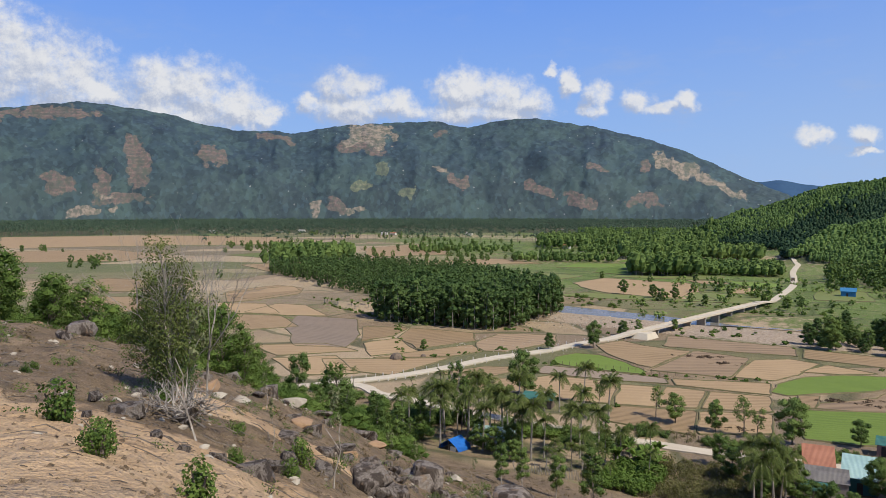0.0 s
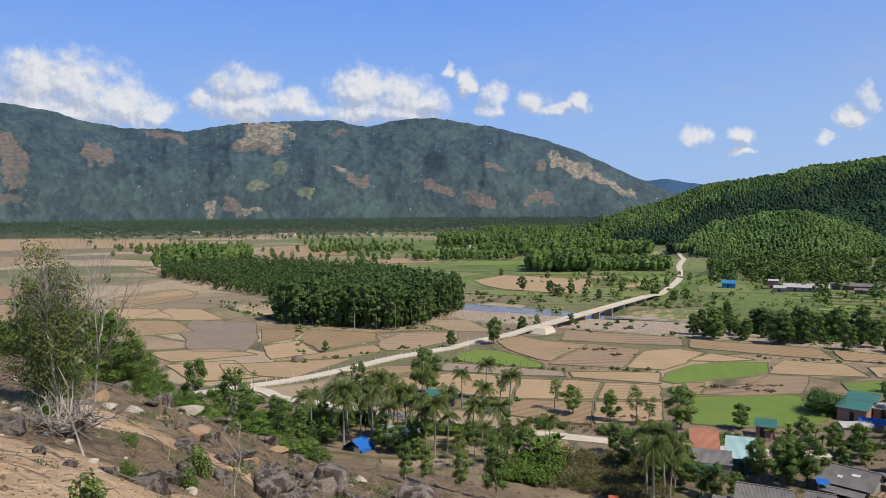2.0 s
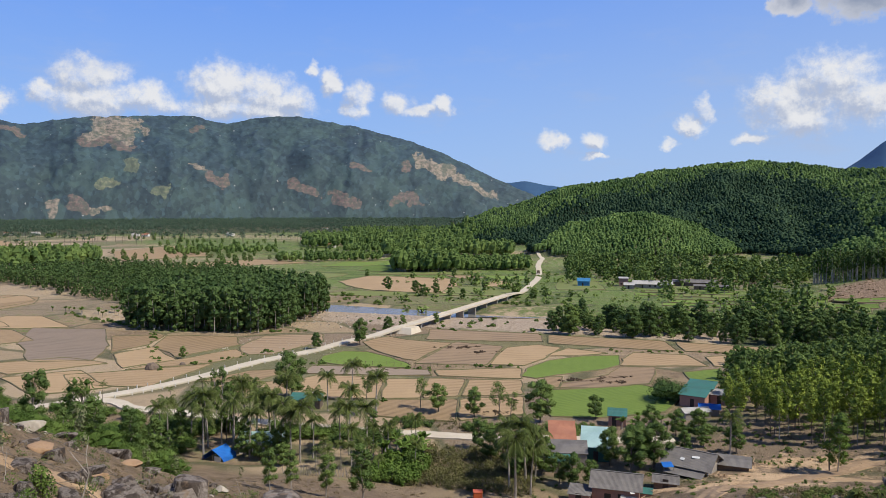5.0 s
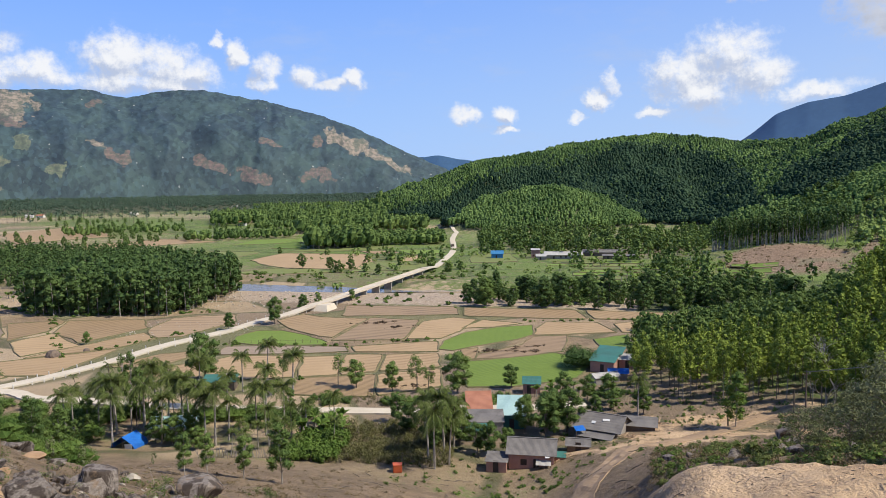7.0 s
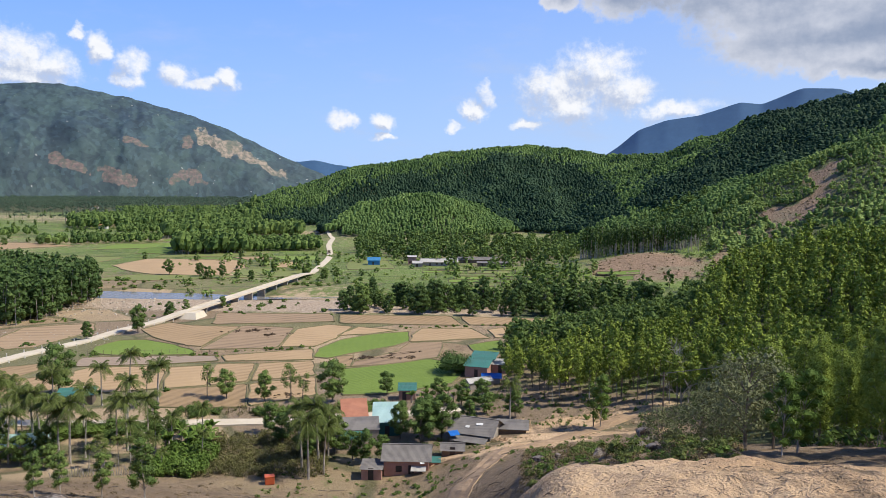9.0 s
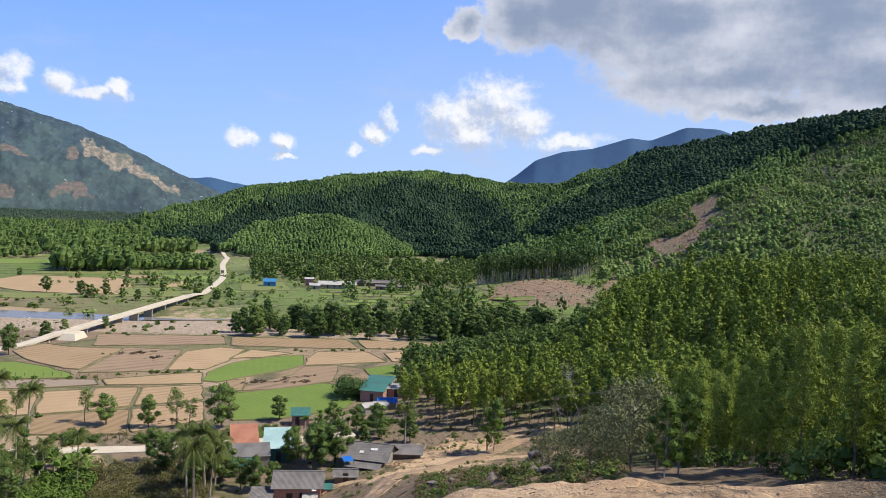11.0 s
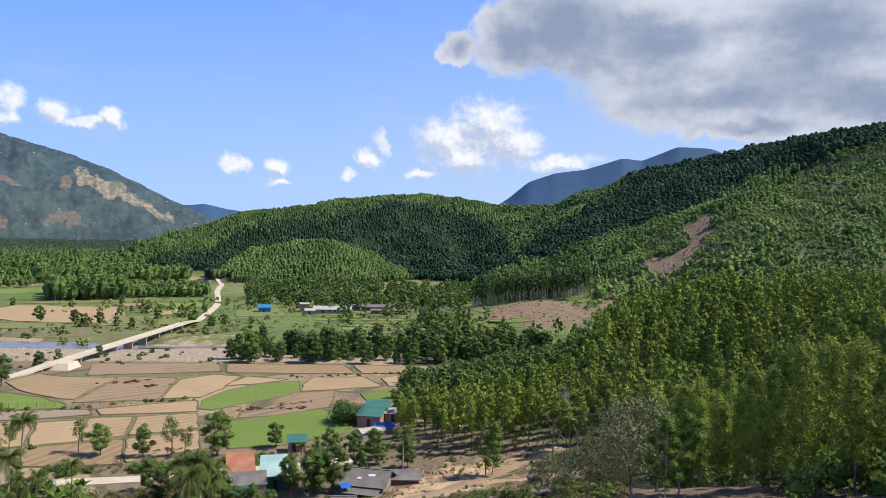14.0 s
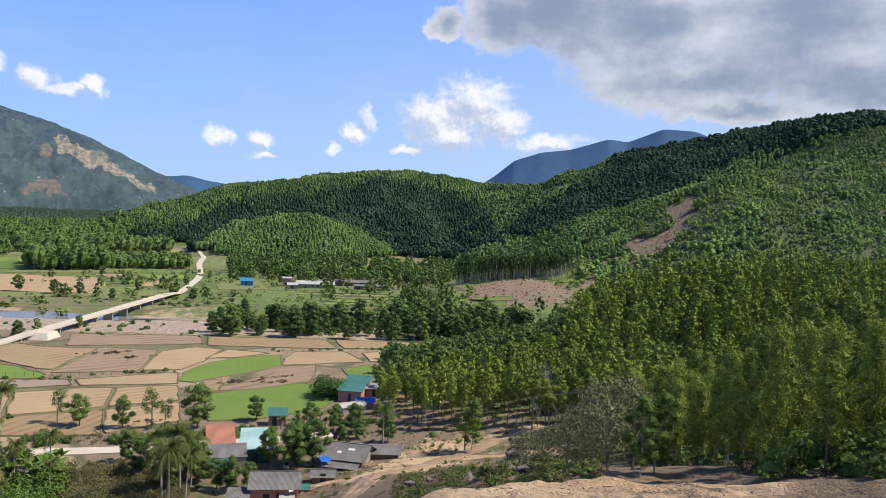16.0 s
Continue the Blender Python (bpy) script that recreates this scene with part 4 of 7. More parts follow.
def banana_shape(seed, height=3.2, n=8):
    rng = np.random.default_rng(seed)
    wood, green = Shape(), Shape()
    wood.add(*tube([(0, 0, -0.1), (0.03, 0, height * 0.3), (0, 0.03, height * 0.55)], [0.16, 0.13, 0.08], 6))
    for k in range(n):
        a, lift = k * 2.4 + rng.uniform(-0.3, 0.3), rng.uniform(0.5, 1.35)
        u = np.linspace(0, 1, 6)
        out, across = np.array([math.cos(a), math.sin(a), 0]), np.array([-math.sin(a), math.cos(a), 0])
        ln = height * 0.62
        rib = np.array([0, 0, height * 0.5]) + out * (ln * u * math.cos(lift))[:, None] + np.array([0, 0, 1]) * (ln * (math.sin(lift) * u - 0.45 * u ** 2.4))[:, None]
        w = (0.34 * np.sin(np.pi * (u * 0.85 + 0.12)))[:, None]
        for s in (-1, 1):
            edge = rib + s * across * w - np.array([0, 0, 0.3]) * w
            v = np.concatenate([rib, edge])
            i = np.arange(5)
            green.add(v, np.stack([i, i + 1, i + 7, i + 6], -1))
    return wood, green


def bare_shape(seed, height, girth=0.16, depth=4, kids=3, spread=0.55):
    """A leafless tree."""
    rng = np.random.default_rng(seed)
    wood = Shape()

    def grow(p, way, length, r, level):
        bend = way + rng.normal(size=3) * 0.12
        q = p + bend / np.linalg.norm(bend) * length
        mid = (p + q) / 2 + rng.normal(size=3) * length * 0.05
        wood.add(*tube([p, mid, q], [r, r * 0.82, r * 0.62], 5 if level > 2 else 3))
        if level:
            for k in range(kids):
                w = way + rng.normal(size=3) * spread
                w[2] = abs(w[2]) * 0.8 + 0.15
                grow(p + (q - p) * rng.uniform(0.55, 1.0), w / np.linalg.norm(w), length * rng.uniform(0.55, 0.8), r * 0.55, level - 1)
    grow(np.array([0, 0, -0.2]), np.array([0, 0, 1.0]), height * 0.36, girth, depth)
    return wood


def stand(name, shapes, places, label, category, mats, seed=1, low=0.8, high=1.25):
    """Many trees joined into one object: shapes are (wood, green) pairs, places rows of x, y and size."""
    rng = np.random.default_rng(seed)
    flat = []
    for w, g in shapes:
        sh = Shape()
        if w is not None:
            wv, wq, _ = w.arrays()
            sh.add(wv, wq, 0)
        gv, gq, _ = g.arrays()
        sh.add(gv, gq, 1)
        flat.append(sh.arrays())
    places = np.asarray(places, float)
    z = land(places[:, 0], places[:, 1])
    kind = rng.integers(0, len(flat), len(places))
    out = Shape()
    for k, (v, q, m) in enumerate(flat):
        sel = np.where(kind == k)[0]
        if not len(sel):
            continue
        yaw, sc = rng.uniform(0, 6.28, len(sel)), rng.uniform(low, high, len(sel)) * places[sel, 2]
        tall = sc * rng.uniform(0.88, 1.15, len(sel))
        c, s = np.cos(yaw), np.sin(yaw)
        vx = (v[None, :, 0] * c[:, None] - v[None, :, 1] * s[:, None]) * sc[:, None] + places[sel, 0][:, None]
        vy = (v[None, :, 0] * s[:, None] + v[None, :, 1] * c[:, None]) * sc[:, None] + places[sel, 1][:, None]
        vz = v[None, :, 2] * tall[:, None] + z[sel][:, None] - 0.15
        out.add(np.stack([vx, vy, vz], -1).reshape(-1, 3), (q[None] + np.arange(len(sel))[:, None, None] * len(v)).reshape(-1, 4), np.tile(m, len(sel)))
    return tagged(new(name, out.mesh(name, mats)), label, category, kind="stuff")


def sector(seed, az0, az1, d0, d1, gap, jitter=0.45):
    """Points strewn over a sector round the viewpoint, about gap metres apart, as rows of x, y, 1."""
    rng = np.random.default_rng(seed)
    lim = d1 * 1.02
    n = int(2 * lim / gap)
    gx, gy = np.meshgrid(np.linspace(-lim, lim, n), np.linspace(0, lim, n // 2))
    p = np.stack([gx.ravel(), gy.ravel()], -1) + rng.uniform(-1, 1, (gx.size, 2)) * gap * jitter
    d, az = np.hypot(p[:, 0], p[:, 1]), np.degrees(np.arctan2(p[:, 0], p[:, 1]))
    p = p[(d > d0) & (d < d1) & (az > az0) & (az < az1)]
    return np.c_[p, np.ones(len(p))]


def over_the_crest(p, tall, lim=0.0):
    """Which points lie behind a crest, hidden from the camera; woods are thinned there to fit its view."""
    az, d = polar(p)
    top = np.full(len(p), -9.0)
    for share in np.linspace(0.35, 0.985, 26):
        x, y = p[:, 0] * share, p[:, 1] * share
        top = np.maximum(top, (land(x, y) - EYE.z) / (d * share))
    return (land(p[:, 0], p[:, 1]) + tall - EYE.z) / d < top - lim


def polar(p):
    return np.degrees(np.arctan2(p[:, 0], p[:, 1])), np.hypot(p[:, 0], p[:, 1])


def thin(p, share, seed=5):
    return p[np.random.default_rng(seed).uniform(size=len(p)) < share]


def inside(p, poly):
    """Which points lie in a polygon."""
    x, y, hit = p[:, 0], p[:, 1], np.zeros(len(p), bool)
    for (x0, y0), (x1, y1) in zip(poly, poly[1:] + poly[:1]):
        hit ^= ((y0 > y) != (y1 > y)) & (x < (x1 - x0) * (y - y0) / (y1 - y0 + 1e-9) + x0)
    return hit


def smooth_line(pts, n=8):
    """A smooth line through points."""
    p = np.array([pts[0], *pts, pts[-1]], float)
    out = []
    for i in range(1, len(p) - 2):
        t = np.linspace(0, 1, n, endpoint=False)[:, None]
        a, b, c, d = p[i - 1], p[i], p[i + 1], p[i + 2]
        out.append(0.5 * (2 * b + (c - a) * t + (2 * a - 5 * b + 4 * c - d) * t ** 2 + (3 * b - a - 3 * c + d) * t ** 3))
    return np.concatenate([*out, p[-1:]])


def ribbon(line, width, z, thick=0.3, seed=0, drape=False):
    """A road slab along a line, with heights z; returns a Shape."""
    way = np.gradient(line, axis=0)
    way /= np.linalg.norm(way, axis=1)[:, None]
    side = np.stack([way[:, 1], -way[:, 0]], -1)
    rng = np.random.default_rng(seed)
    half = (width / 2 * (1 + 0.05 * rng.normal(size=len(line))))[:, None]
    l, r = line - side * half, line + side * half
    if drape:
        zl, zr = land(l[:, 0], l[:, 1]) + 0.1, land(r[:, 0], r[:, 1]) + 0.1
        m = line - side * half * 0.5, line + side * half * 0.5
        rut = [np.c_[q, land(q[:, 0], q[:, 1]) + 0.1] for q in m]
        rows = [np.c_[l - side * 0.5, zl - 0.5], np.c_[l, zl], rut[0], np.c_[line, land(line[:, 0], line[:, 1]) + 0.22], rut[1], np.c_[r, zr], np.c_[r + side * 0.5, zr - 0.5]]
        sh = Shape()
        sh.add(np.stack(rows, 1).reshape(-1, 3), grid_quads(len(line), 7)[:, ::-1])
        return sh
    rows = [np.c_[l, z - thick], np.c_[l, z], np.c_[line, z + 0.05], np.c_[r, z], np.c_[r, z - thick]]
    v = np.stack(rows, 1).reshape(-1, 3)
    sh = Shape()
    sh.add(v, grid_quads(len(line), 5)[:, ::-1])
    return sh


# ---- roads, bridge, river ----
ROAD_SOUTH = [(-150, 120), (-128, 145), (-109, 168), (-102, 178), (-95, 193), (-88, 212), (-77, 231), (-70, 250), (-61, 265), (-53, 275)]
ROAD_NORTH = [(-22, 375), (-17, 402), (-13, 440), (-9, 490), (-9.5, 545), (-11, 590), (-10, 640), (-9, 672), (-16, 720)]
LANE = [(-113, 163), (-104, 163), (-96, 158), (-84, 156), (-66, 152), (-45, 149), (-24, 147.6), (-12, 147.4), (0, 148.8), (13, 148.5), (24, 150)]
TRACK = [(60, 133), (52, 131), (41, 125), (33, 119), (26, 112), (21, 105), (17, 99), (14, 92), (12.5, 84), (12.5, 74)]


def build_roads():
    for name, pts, width, mat, label in (("road", ROAD_SOUTH, 4.0, CONCRETE, "pale concrete road between the rice fields"),
                                         ("road_beyond", ROAD_NORTH, 4.0, CONCRETE, "pale concrete road bending towards the wooded hill"),
                                         ("road_lane", LANE, 3.6, CONCRETE, "narrow concrete lane past the houses"),
                                         ("road_track", TRACK, 3.6, DIRT, "rutted dirt track curving up the hillside")):
        line = smooth_line(pts)
        z = land(line[:, 0], line[:, 1]) + (0.35 if mat is CONCRETE else 0.2)
        if name == "road":
            z = z + 2.2 * step(-66, -53, line[:, 0])
        if name == "road_beyond":
            z = z + 2.2 * step(410, 375, line[:, 1])
        tagged(new(name, ribbon(line, width, z, 0.6, drape=mat is DIRT).mesh(name, [mat])), label, "road", kind="structure")


def build_bridge():
    ax, ay, bx, by = -53.4, 274.2, -21.8, 376.0
    length, yaw = math.hypot(bx - ax, by - ay), math.degrees(math.atan2(by - ay, bx - ax))
    b = thing("bridge", ax, ay, 0, yaw, "long low concrete bridge on square piers over the river", "bridge")
    part("deck", box(CONCRETE, 0, length, -2.15, 2.15, 1.95, 2.45, 0.06), b)
    for s in (-1, 1):
        part("kerb", box(CONCRETE, 0, length, s * 2.03 - 0.12, s * 2.03 + 0.12, 2.45, 2.66, 0.03), b)
    n = 8
    pier = box(PIER, -0.4, 0.4, -1.8, 1.8, -3.5, 1.65, 0.08)
    cap = box(PIER, -0.5, 0.5, -2.1, 2.1, 1.6, 1.952, 0.05)
    for k in range(n):
        at = pose(length * (k + 0.5) / n, 0, 0)
        p = part("pier", pier, b, m=at)
        part("cap", cap, p)
    bm = bmesh.new()
    bm_box(bm, -5.5, 0.5, -3.8, 3.8, -1.5, 2.0)
    for v in bm.verts:
        if v.co.z < 0:
            v.co.x -= 3.0 if v.co.x < -2 else -1.2
            v.co.y *= 1.45
    me = bpy.data.meshes.new("abutment")
    bm.to_mesh(me)
    bm.free()
    me.materials.append(CONCRETE)
    part("abutment", me, b, "sloped pale concrete abutment")


def build_river():
    xs = np.linspace(-172, 20, 40)
    mid = 333 - 0.18 * (xs + 60) + 6 * np.sin(xs / 40)
    wide = np.interp(xs, [-172, -120, -60, -24, 20], [7, 15, 12, 1.0, 0.4])
    v = np.stack([np.c_[xs, mid - wide, 0 * xs - 1.25], np.c_[xs, mid + wide, 0 * xs - 1.25]], 1).reshape(-1, 3)
    tagged(new("water", mesh_from("water", v, grid_quads(len(xs), 2)[:, ::-1], [WATER])), "shallow grey river among sand banks", "river", kind="structure")


def field(kind, pts):
    """One plot with its raised earth bund."""
    p = np.array(pts, float)
    c = p.mean(0)
    if np.sum(p[:, 0] * np.roll(p[:, 1], -1) - np.roll(p[:, 0], -1) * p[:, 1]) < 0:
        p = p[::-1]
    # round the corners and let the edges wander
    ring = []
    rng = np.random.default_rng(int(abs(c[0] * 7 + c[1] * 3)))
    for a, b in zip(p, np.roll(p, -1, 0)):
        for t in (0.04, 0.35, 0.65, 0.96):
            w = a + (b - a) * t
            ring.append(w + rng.normal(size=2) * 0.012 * np.linalg.norm(b - a))
    ring = np.array(ring)
    base = float(np.median(land(ring[:, 0], ring[:, 1])))
    zs = np.maximum(land(ring[:, 0], ring[:, 1]), base - 0.2) + 0.14
    looks = {"dry": "harvested rice field of tan stubble", "burnt": "rice field with burnt dark stubble rows", "wet": "grey-brown ploughed wet field",
             "green": "bright green field of young rice", "dull": "dull green rough pasture plot"}
    me = bpy.data.meshes.new("paddy_field")
    me.from_pydata([(x - c[0], y - c[1], z - base) for (x, y), z in zip(ring, zs)] + [(0, 0, float(land(*c)) - base + 0.16)], [],
                   [(i, (i + 1) % len(ring), len(ring)) for i in range(len(ring))])
    me.materials.append(CROPS[kind])
    ob = new("paddy_field", me)
    ob.matrix_basis = pose(c[0], c[1], base)
    tagged(ob, looks[kind], "field", "rice fields on the valley floor")
    size = math.sqrt(np.ptp(p[:, 0]) * np.ptp(p[:, 1]))
    out = (ring - c) / (np.linalg.norm(ring - c, axis=1)[:, None] + 1e-6)
    w = 0.22 if size < 80 else 0.7
    prof = [(0.18, 0.0), (0, 0.14), (-w, 0.14), (-w - 0.3, -0.25)]
    rows = np.stack([np.c_[ring - c - out * a, zs - base + h] for a, h in prof], 1)
    rows = np.concatenate([rows, rows[:1]])
    part("bund", mesh_from("bund", rows.reshape(-1, 3), grid_quads(len(rows), 4)[:, ::-1], [BUND]), ob, "low earth bund with grass")


build_roads()
build_bridge()
build_river()
field("burnt", [(-41, 217), (-33, 253), (-16, 247), (-19, 217)])
field("dry", [(-18, 218), (-15, 245), (-5, 252), (3, 248), (-3, 228), (-8, 218)])
field("dry", [(-2, 233), (5, 247), (18, 240), (9, 235)])
field("green", [(-8, 204), (-7, 214), (-1, 226), (9, 234), (21, 237), (20, 222), (15, 216), (5, 209), (-4, 202)])
field("dry", [(20, 221), (22, 232), (26, 242), (42, 240), (45, 223)])
field("dry", [(47, 237), (55, 241), (70, 236), (66, 223), (47, 223)])
field("dry", [(-65, 249), (-59, 261), (-49, 254), (-34, 251), (-41, 221), (-46, 223), (-57, 235)])
field("burnt", [(-44, 257), (-46, 279), (-4, 273), (-3, 257)])
field("dry", [(-1, 255), (-1, 272), (39, 264), (40, 246)])
field("dry", [(43, 246), (42, 263), (86, 252), (82, 241)])
field("green", [(-70, 215), (-71, 224), (-67, 232), (-59, 232), (-49, 224), (-41, 214), (-42, 210), (-63, 212)])
field("wet", [(-70, 210), (-35, 208), (-33, 202), (-45, 200), (-69, 199)])
field("dry", [(-67, 194), (-64, 198), (-45, 197), (-42, 175), (-63, 171)])
field("dry", [(-44, 196), (-34, 197), (-32, 177), (-41, 175)])
field("dry", [(-33, 198), (-23, 198), (-23, 180), (-31, 177)])
field("dry", [(-33, 208), (-9, 214), (-8, 201), (-31, 201)])
field("dry", [(-22, 198), (-8, 199), (-7, 184), (-22, 180)])
field("dry", [(-41, 173), (-22, 177), (-21, 158), (-39, 160)])
field("dry", [(-22, 177), (-7, 182), (-6, 166), (-20, 159)])
field("burnt", [(3, 197), (15, 208), (20, 219), (30, 220), (26, 199), (12, 193), (2, 192)])
field("green", [(-1, 189), (3, 190), (23, 197), (33, 189), (26, 171), (10, 165), (0, 165)])
field("green", [(37, 214), (47, 219), (46, 203), (37, 198)])
field("dry", [(-2, 203), (3, 205), (2, 192), (-1, 191)])
field("dry", [(-157, 247), (-140, 252), (-136, 234), (-141, 219)])
field("dry", [(-139, 252), (-113, 253), (-105, 238), (-116, 216), (-133, 232)])
field("dry", [(-138, 217), (-132, 230), (-114, 212), (-124, 198)])
field("wet", [(-200, 260), (-170, 262), (-148, 229), (-139, 207), (-157, 202), (-180, 228)])
field("dry", [(-291, 315), (-290, 359), (-264, 350), (-250, 328), (-251, 296), (-258, 281)])
field("dry", [(-233, 288), (-216, 289), (-187, 264), (-203, 258), (-227, 257)])
field("dry", [(-135, 188), (-122, 194), (-100, 208), (-104, 178), (-126, 178)])
field("burnt", [(-104, 236), (-103, 256), (-83, 262), (-79, 248), (-88, 224), (-97, 222)])
field("dry", [(-113, 213), (-103, 230), (-95, 222), (-100, 210), (-122, 196)])
field("dry", [(-132, 449), (-123, 489), (-66, 479), (-43, 394), (-66, 395), (-99, 405), (-114, 419)])
field("dry", [(-40, 429), (-37, 467), (-25, 463), (-28, 437)])
field("green", [(-147, 568), (-141, 611), (-117, 543), (-116, 521), (-141, 530)])
field("dry", [(-72, 498), (-51, 501), (-44, 485), (-59, 479)])
field("dry", [(-1146, 739), (-979, 902), (-748, 938), (-612, 761), (-756, 627), (-830, 534)])
field("dry", [(-766, 494), (-695, 576), (-577, 545), (-539, 458), (-617, 397)])
field("dry", [(-287, 306), (-279, 360), (-257, 337), (-256, 294)])
field("dry", [(-460, 719), (-452, 841), (-323, 672), (-372, 600)])
field("dry", [(-323, 558), (-257, 631), (-202, 596), (-276, 532)])
for row in range(7):
    d = 338 + row * 13
    for az in (8.5, 12.0, 15.5, 19.0) if row < 5 else (6.5, 10.0):
        a0, a1 = radians(az + 0.1 + 0.5 * math.sin(row * 2.1)), radians(az + 3.2 + 0.5 * math.sin(row * 2.1))
        field("green" if (row + int(az)) % 3 else "dull", [(d * math.sin(a0), d * math.cos(a0)), (d * math.sin(a1), d * math.cos(a1)),
                                                          ((d + 10) * math.sin(a1), (d + 10) * math.cos(a1)), ((d + 10) * math.sin(a0), (d + 10) * math.cos(a0))])
field("dull", [(-60, 385), (-22, 392), (-18, 425), (-58, 430)])
field("dull", [(-125, 382), (-95, 378), (-62, 384), (-60, 398), (-110, 402)])
field("green", [(-46, 505), (-16, 500), (-15, 478), (-36, 474)])
field("dull", [(-120, 498), (-60, 508), (-50, 536), (-118, 525)])
field("green", [(-180, 560), (-128, 575), (-130, 625), (-175, 610)])
field("dull", [(-230, 470), (-150, 450), (-140, 500), (-215, 520)])
field("green", [(-150, 640), (-95, 640), (-95, 672), (-150, 672)])
field("dull", [(2, 420), (30, 424), (28, 470), (4, 480)])
field("dry", [(-420, 470), (-330, 420), (-310, 470), (-390, 530)])
field("dull", [(-520, 560), (-420, 540), (-400, 600), (-500, 640)])
field("dry", [(-390, 545), (-300, 500), (-270, 520), (-350, 580)])
field("dry", [(-210, 262), (-236, 250), (-262, 276), (-238, 286)])
field("dry", [(-180, 236), (-196, 218), (-228, 250), (-206, 256)])
field("dry", [(-255, 246), (-300, 220), (-350, 262), (-300, 285)])
field("dry", [(-330, 295), (-380, 280), (-420, 340), (-350, 350)])
field("dry", [(-170, 196), (-150, 186), (-132, 204), (-150, 210)])
field("dry", [(-150, 182), (-128, 166), (-114, 176), (-134, 194)])
field("dry", [(-80, 186), (-72, 206), (-86, 200), (-94, 186)])
field("dry", [(-88, 182), (-66, 192), (-66, 174), (-84, 170)])


# ---- woods: stands too large to count ----
def crowns(seed, n, height, spread, base, count, size, **kw):
    return [tree_shape(seed + k, height, spread, base, count, size, **kw) for k in range(n)]


def build_woods():
    rng = np.random.default_rng(11)
    # the wooded hills: pale plantations in front, woods with shade painted into the leaf behind, scrub on the eastern
    # hill
    p = sector(1, -14, 57, 440, 1075, 3.0)
    az, d = polar(p)
    h = massif(p[:, 0], p[:, 1])
    keep = (h > 2.5) & (bare_hill(p[:, 0], p[:, 1]) < 0.35 + 0.25 * rng.uniform(size=len(p)))
    keep &= ~((d < 700) & (np.abs(p[:, 0] + 10) < 9)) & ~((d < 505) & (az > 15) & (az < 27.5))
    p, az, d, h = p[keep], az[keep], d[keep], h[keep]
    behind = over_the_crest(p, 8.0)
    keep = ~behind | (rng.uniform(size=len(p)) < 0.12)
    p, az, d, h = p[keep], az[keep], d[keep], h[keep]
    scrubby = (az > 27.5) & (d < np.interp(az, [27.5, 34, 42, 47, 57], [560, 610, 690, 700, 640]))
    thinned = scrubby & (rng.uniform(size=len(p)) < np.clip(0.35 - 1.1 * rough_noise(p[:, 0], p[:, 1], 34.0, 3, 13), 0.05, 0.9))
    p[:, 2] = 0.95 + 0.5 * rough_noise(p[:, 0], p[:, 1], 20.0, 3, 6) - 0.3 * scrubby
    # painted shade, outlined to fit the camera's view: behind the round hump, on the main spur, and on the western
    # flank of the eastern ridge
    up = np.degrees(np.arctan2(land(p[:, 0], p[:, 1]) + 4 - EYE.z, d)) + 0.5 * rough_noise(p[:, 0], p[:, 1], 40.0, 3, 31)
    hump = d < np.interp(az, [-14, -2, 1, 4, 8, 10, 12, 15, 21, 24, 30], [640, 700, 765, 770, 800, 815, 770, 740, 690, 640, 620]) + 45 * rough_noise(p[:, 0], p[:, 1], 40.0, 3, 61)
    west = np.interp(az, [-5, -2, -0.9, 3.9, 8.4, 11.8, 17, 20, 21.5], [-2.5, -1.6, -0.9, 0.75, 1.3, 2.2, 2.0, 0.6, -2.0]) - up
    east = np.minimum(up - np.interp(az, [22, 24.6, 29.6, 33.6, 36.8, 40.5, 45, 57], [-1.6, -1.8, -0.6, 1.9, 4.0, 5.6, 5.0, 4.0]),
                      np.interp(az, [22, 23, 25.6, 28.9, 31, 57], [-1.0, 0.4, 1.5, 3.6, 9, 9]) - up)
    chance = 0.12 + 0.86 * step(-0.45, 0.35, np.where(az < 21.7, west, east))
    in_shade = (rng.uniform(size=len(p)) < chance) & ~hump & ~scrubby
    young = ~in_shade & ~scrubby
    stand("hill_woods_far", [hill_tree_shape(20 + k, 7.6, 1.9, 2) for k in range(8)], p[in_shade], "dense woods on the far hills, shade painted into the leaf", "woods", [BARK, LEAF_HILL_SHADED], low=0.85, high=1.15)
    stand("hill_woods", [hill_tree_shape(30 + k, 7.4, 1.65, 3) for k in range(8)], p[young], "dense plantation woods on the hillsides", "woods", [BARK_PALE, LEAF_WOOD], low=0.88, high=1.12)
    stand("hill_young_woods", [hill_tree_shape(36 + k, 6.0, 1.6, 6) for k in range(8)], p[scrubby & ~thinned], "young patchy woods on the eastern hill", "woods", [BARK, LEAF_SCRUB])
    # plantation block of tall slim stems behind the logged slope
    p = sector(2, 18.2, 26.9, 440, 474, 3.6)
    stand("plantation_block", crowns(40, 4, 15.0, 1.6, 0.5, 70, 0.62, limbs=False, clumps=8, girth=0.17), p, "block of tall straight plantation trees above the logged slope", "woods", [BARK_PALE, LEAF_DARK])
    # woods on the flat beyond the river
    tall = [sector(3, -12.2, -7.2, 528, 590, 4.2), sector(4, -13, -3, 690, 770, 5.5), thin(sector(5, -19, -6, 850, 1010, 6.5), 0.75), thin(sector(6, -16, -3, 1040, 1330, 8), 0.55),
            sector(8, -39.4, -33.3, 672, 745, 5.0), thin(sector(26, -40.5, -34.5, 575, 640, 9), 0.35)]
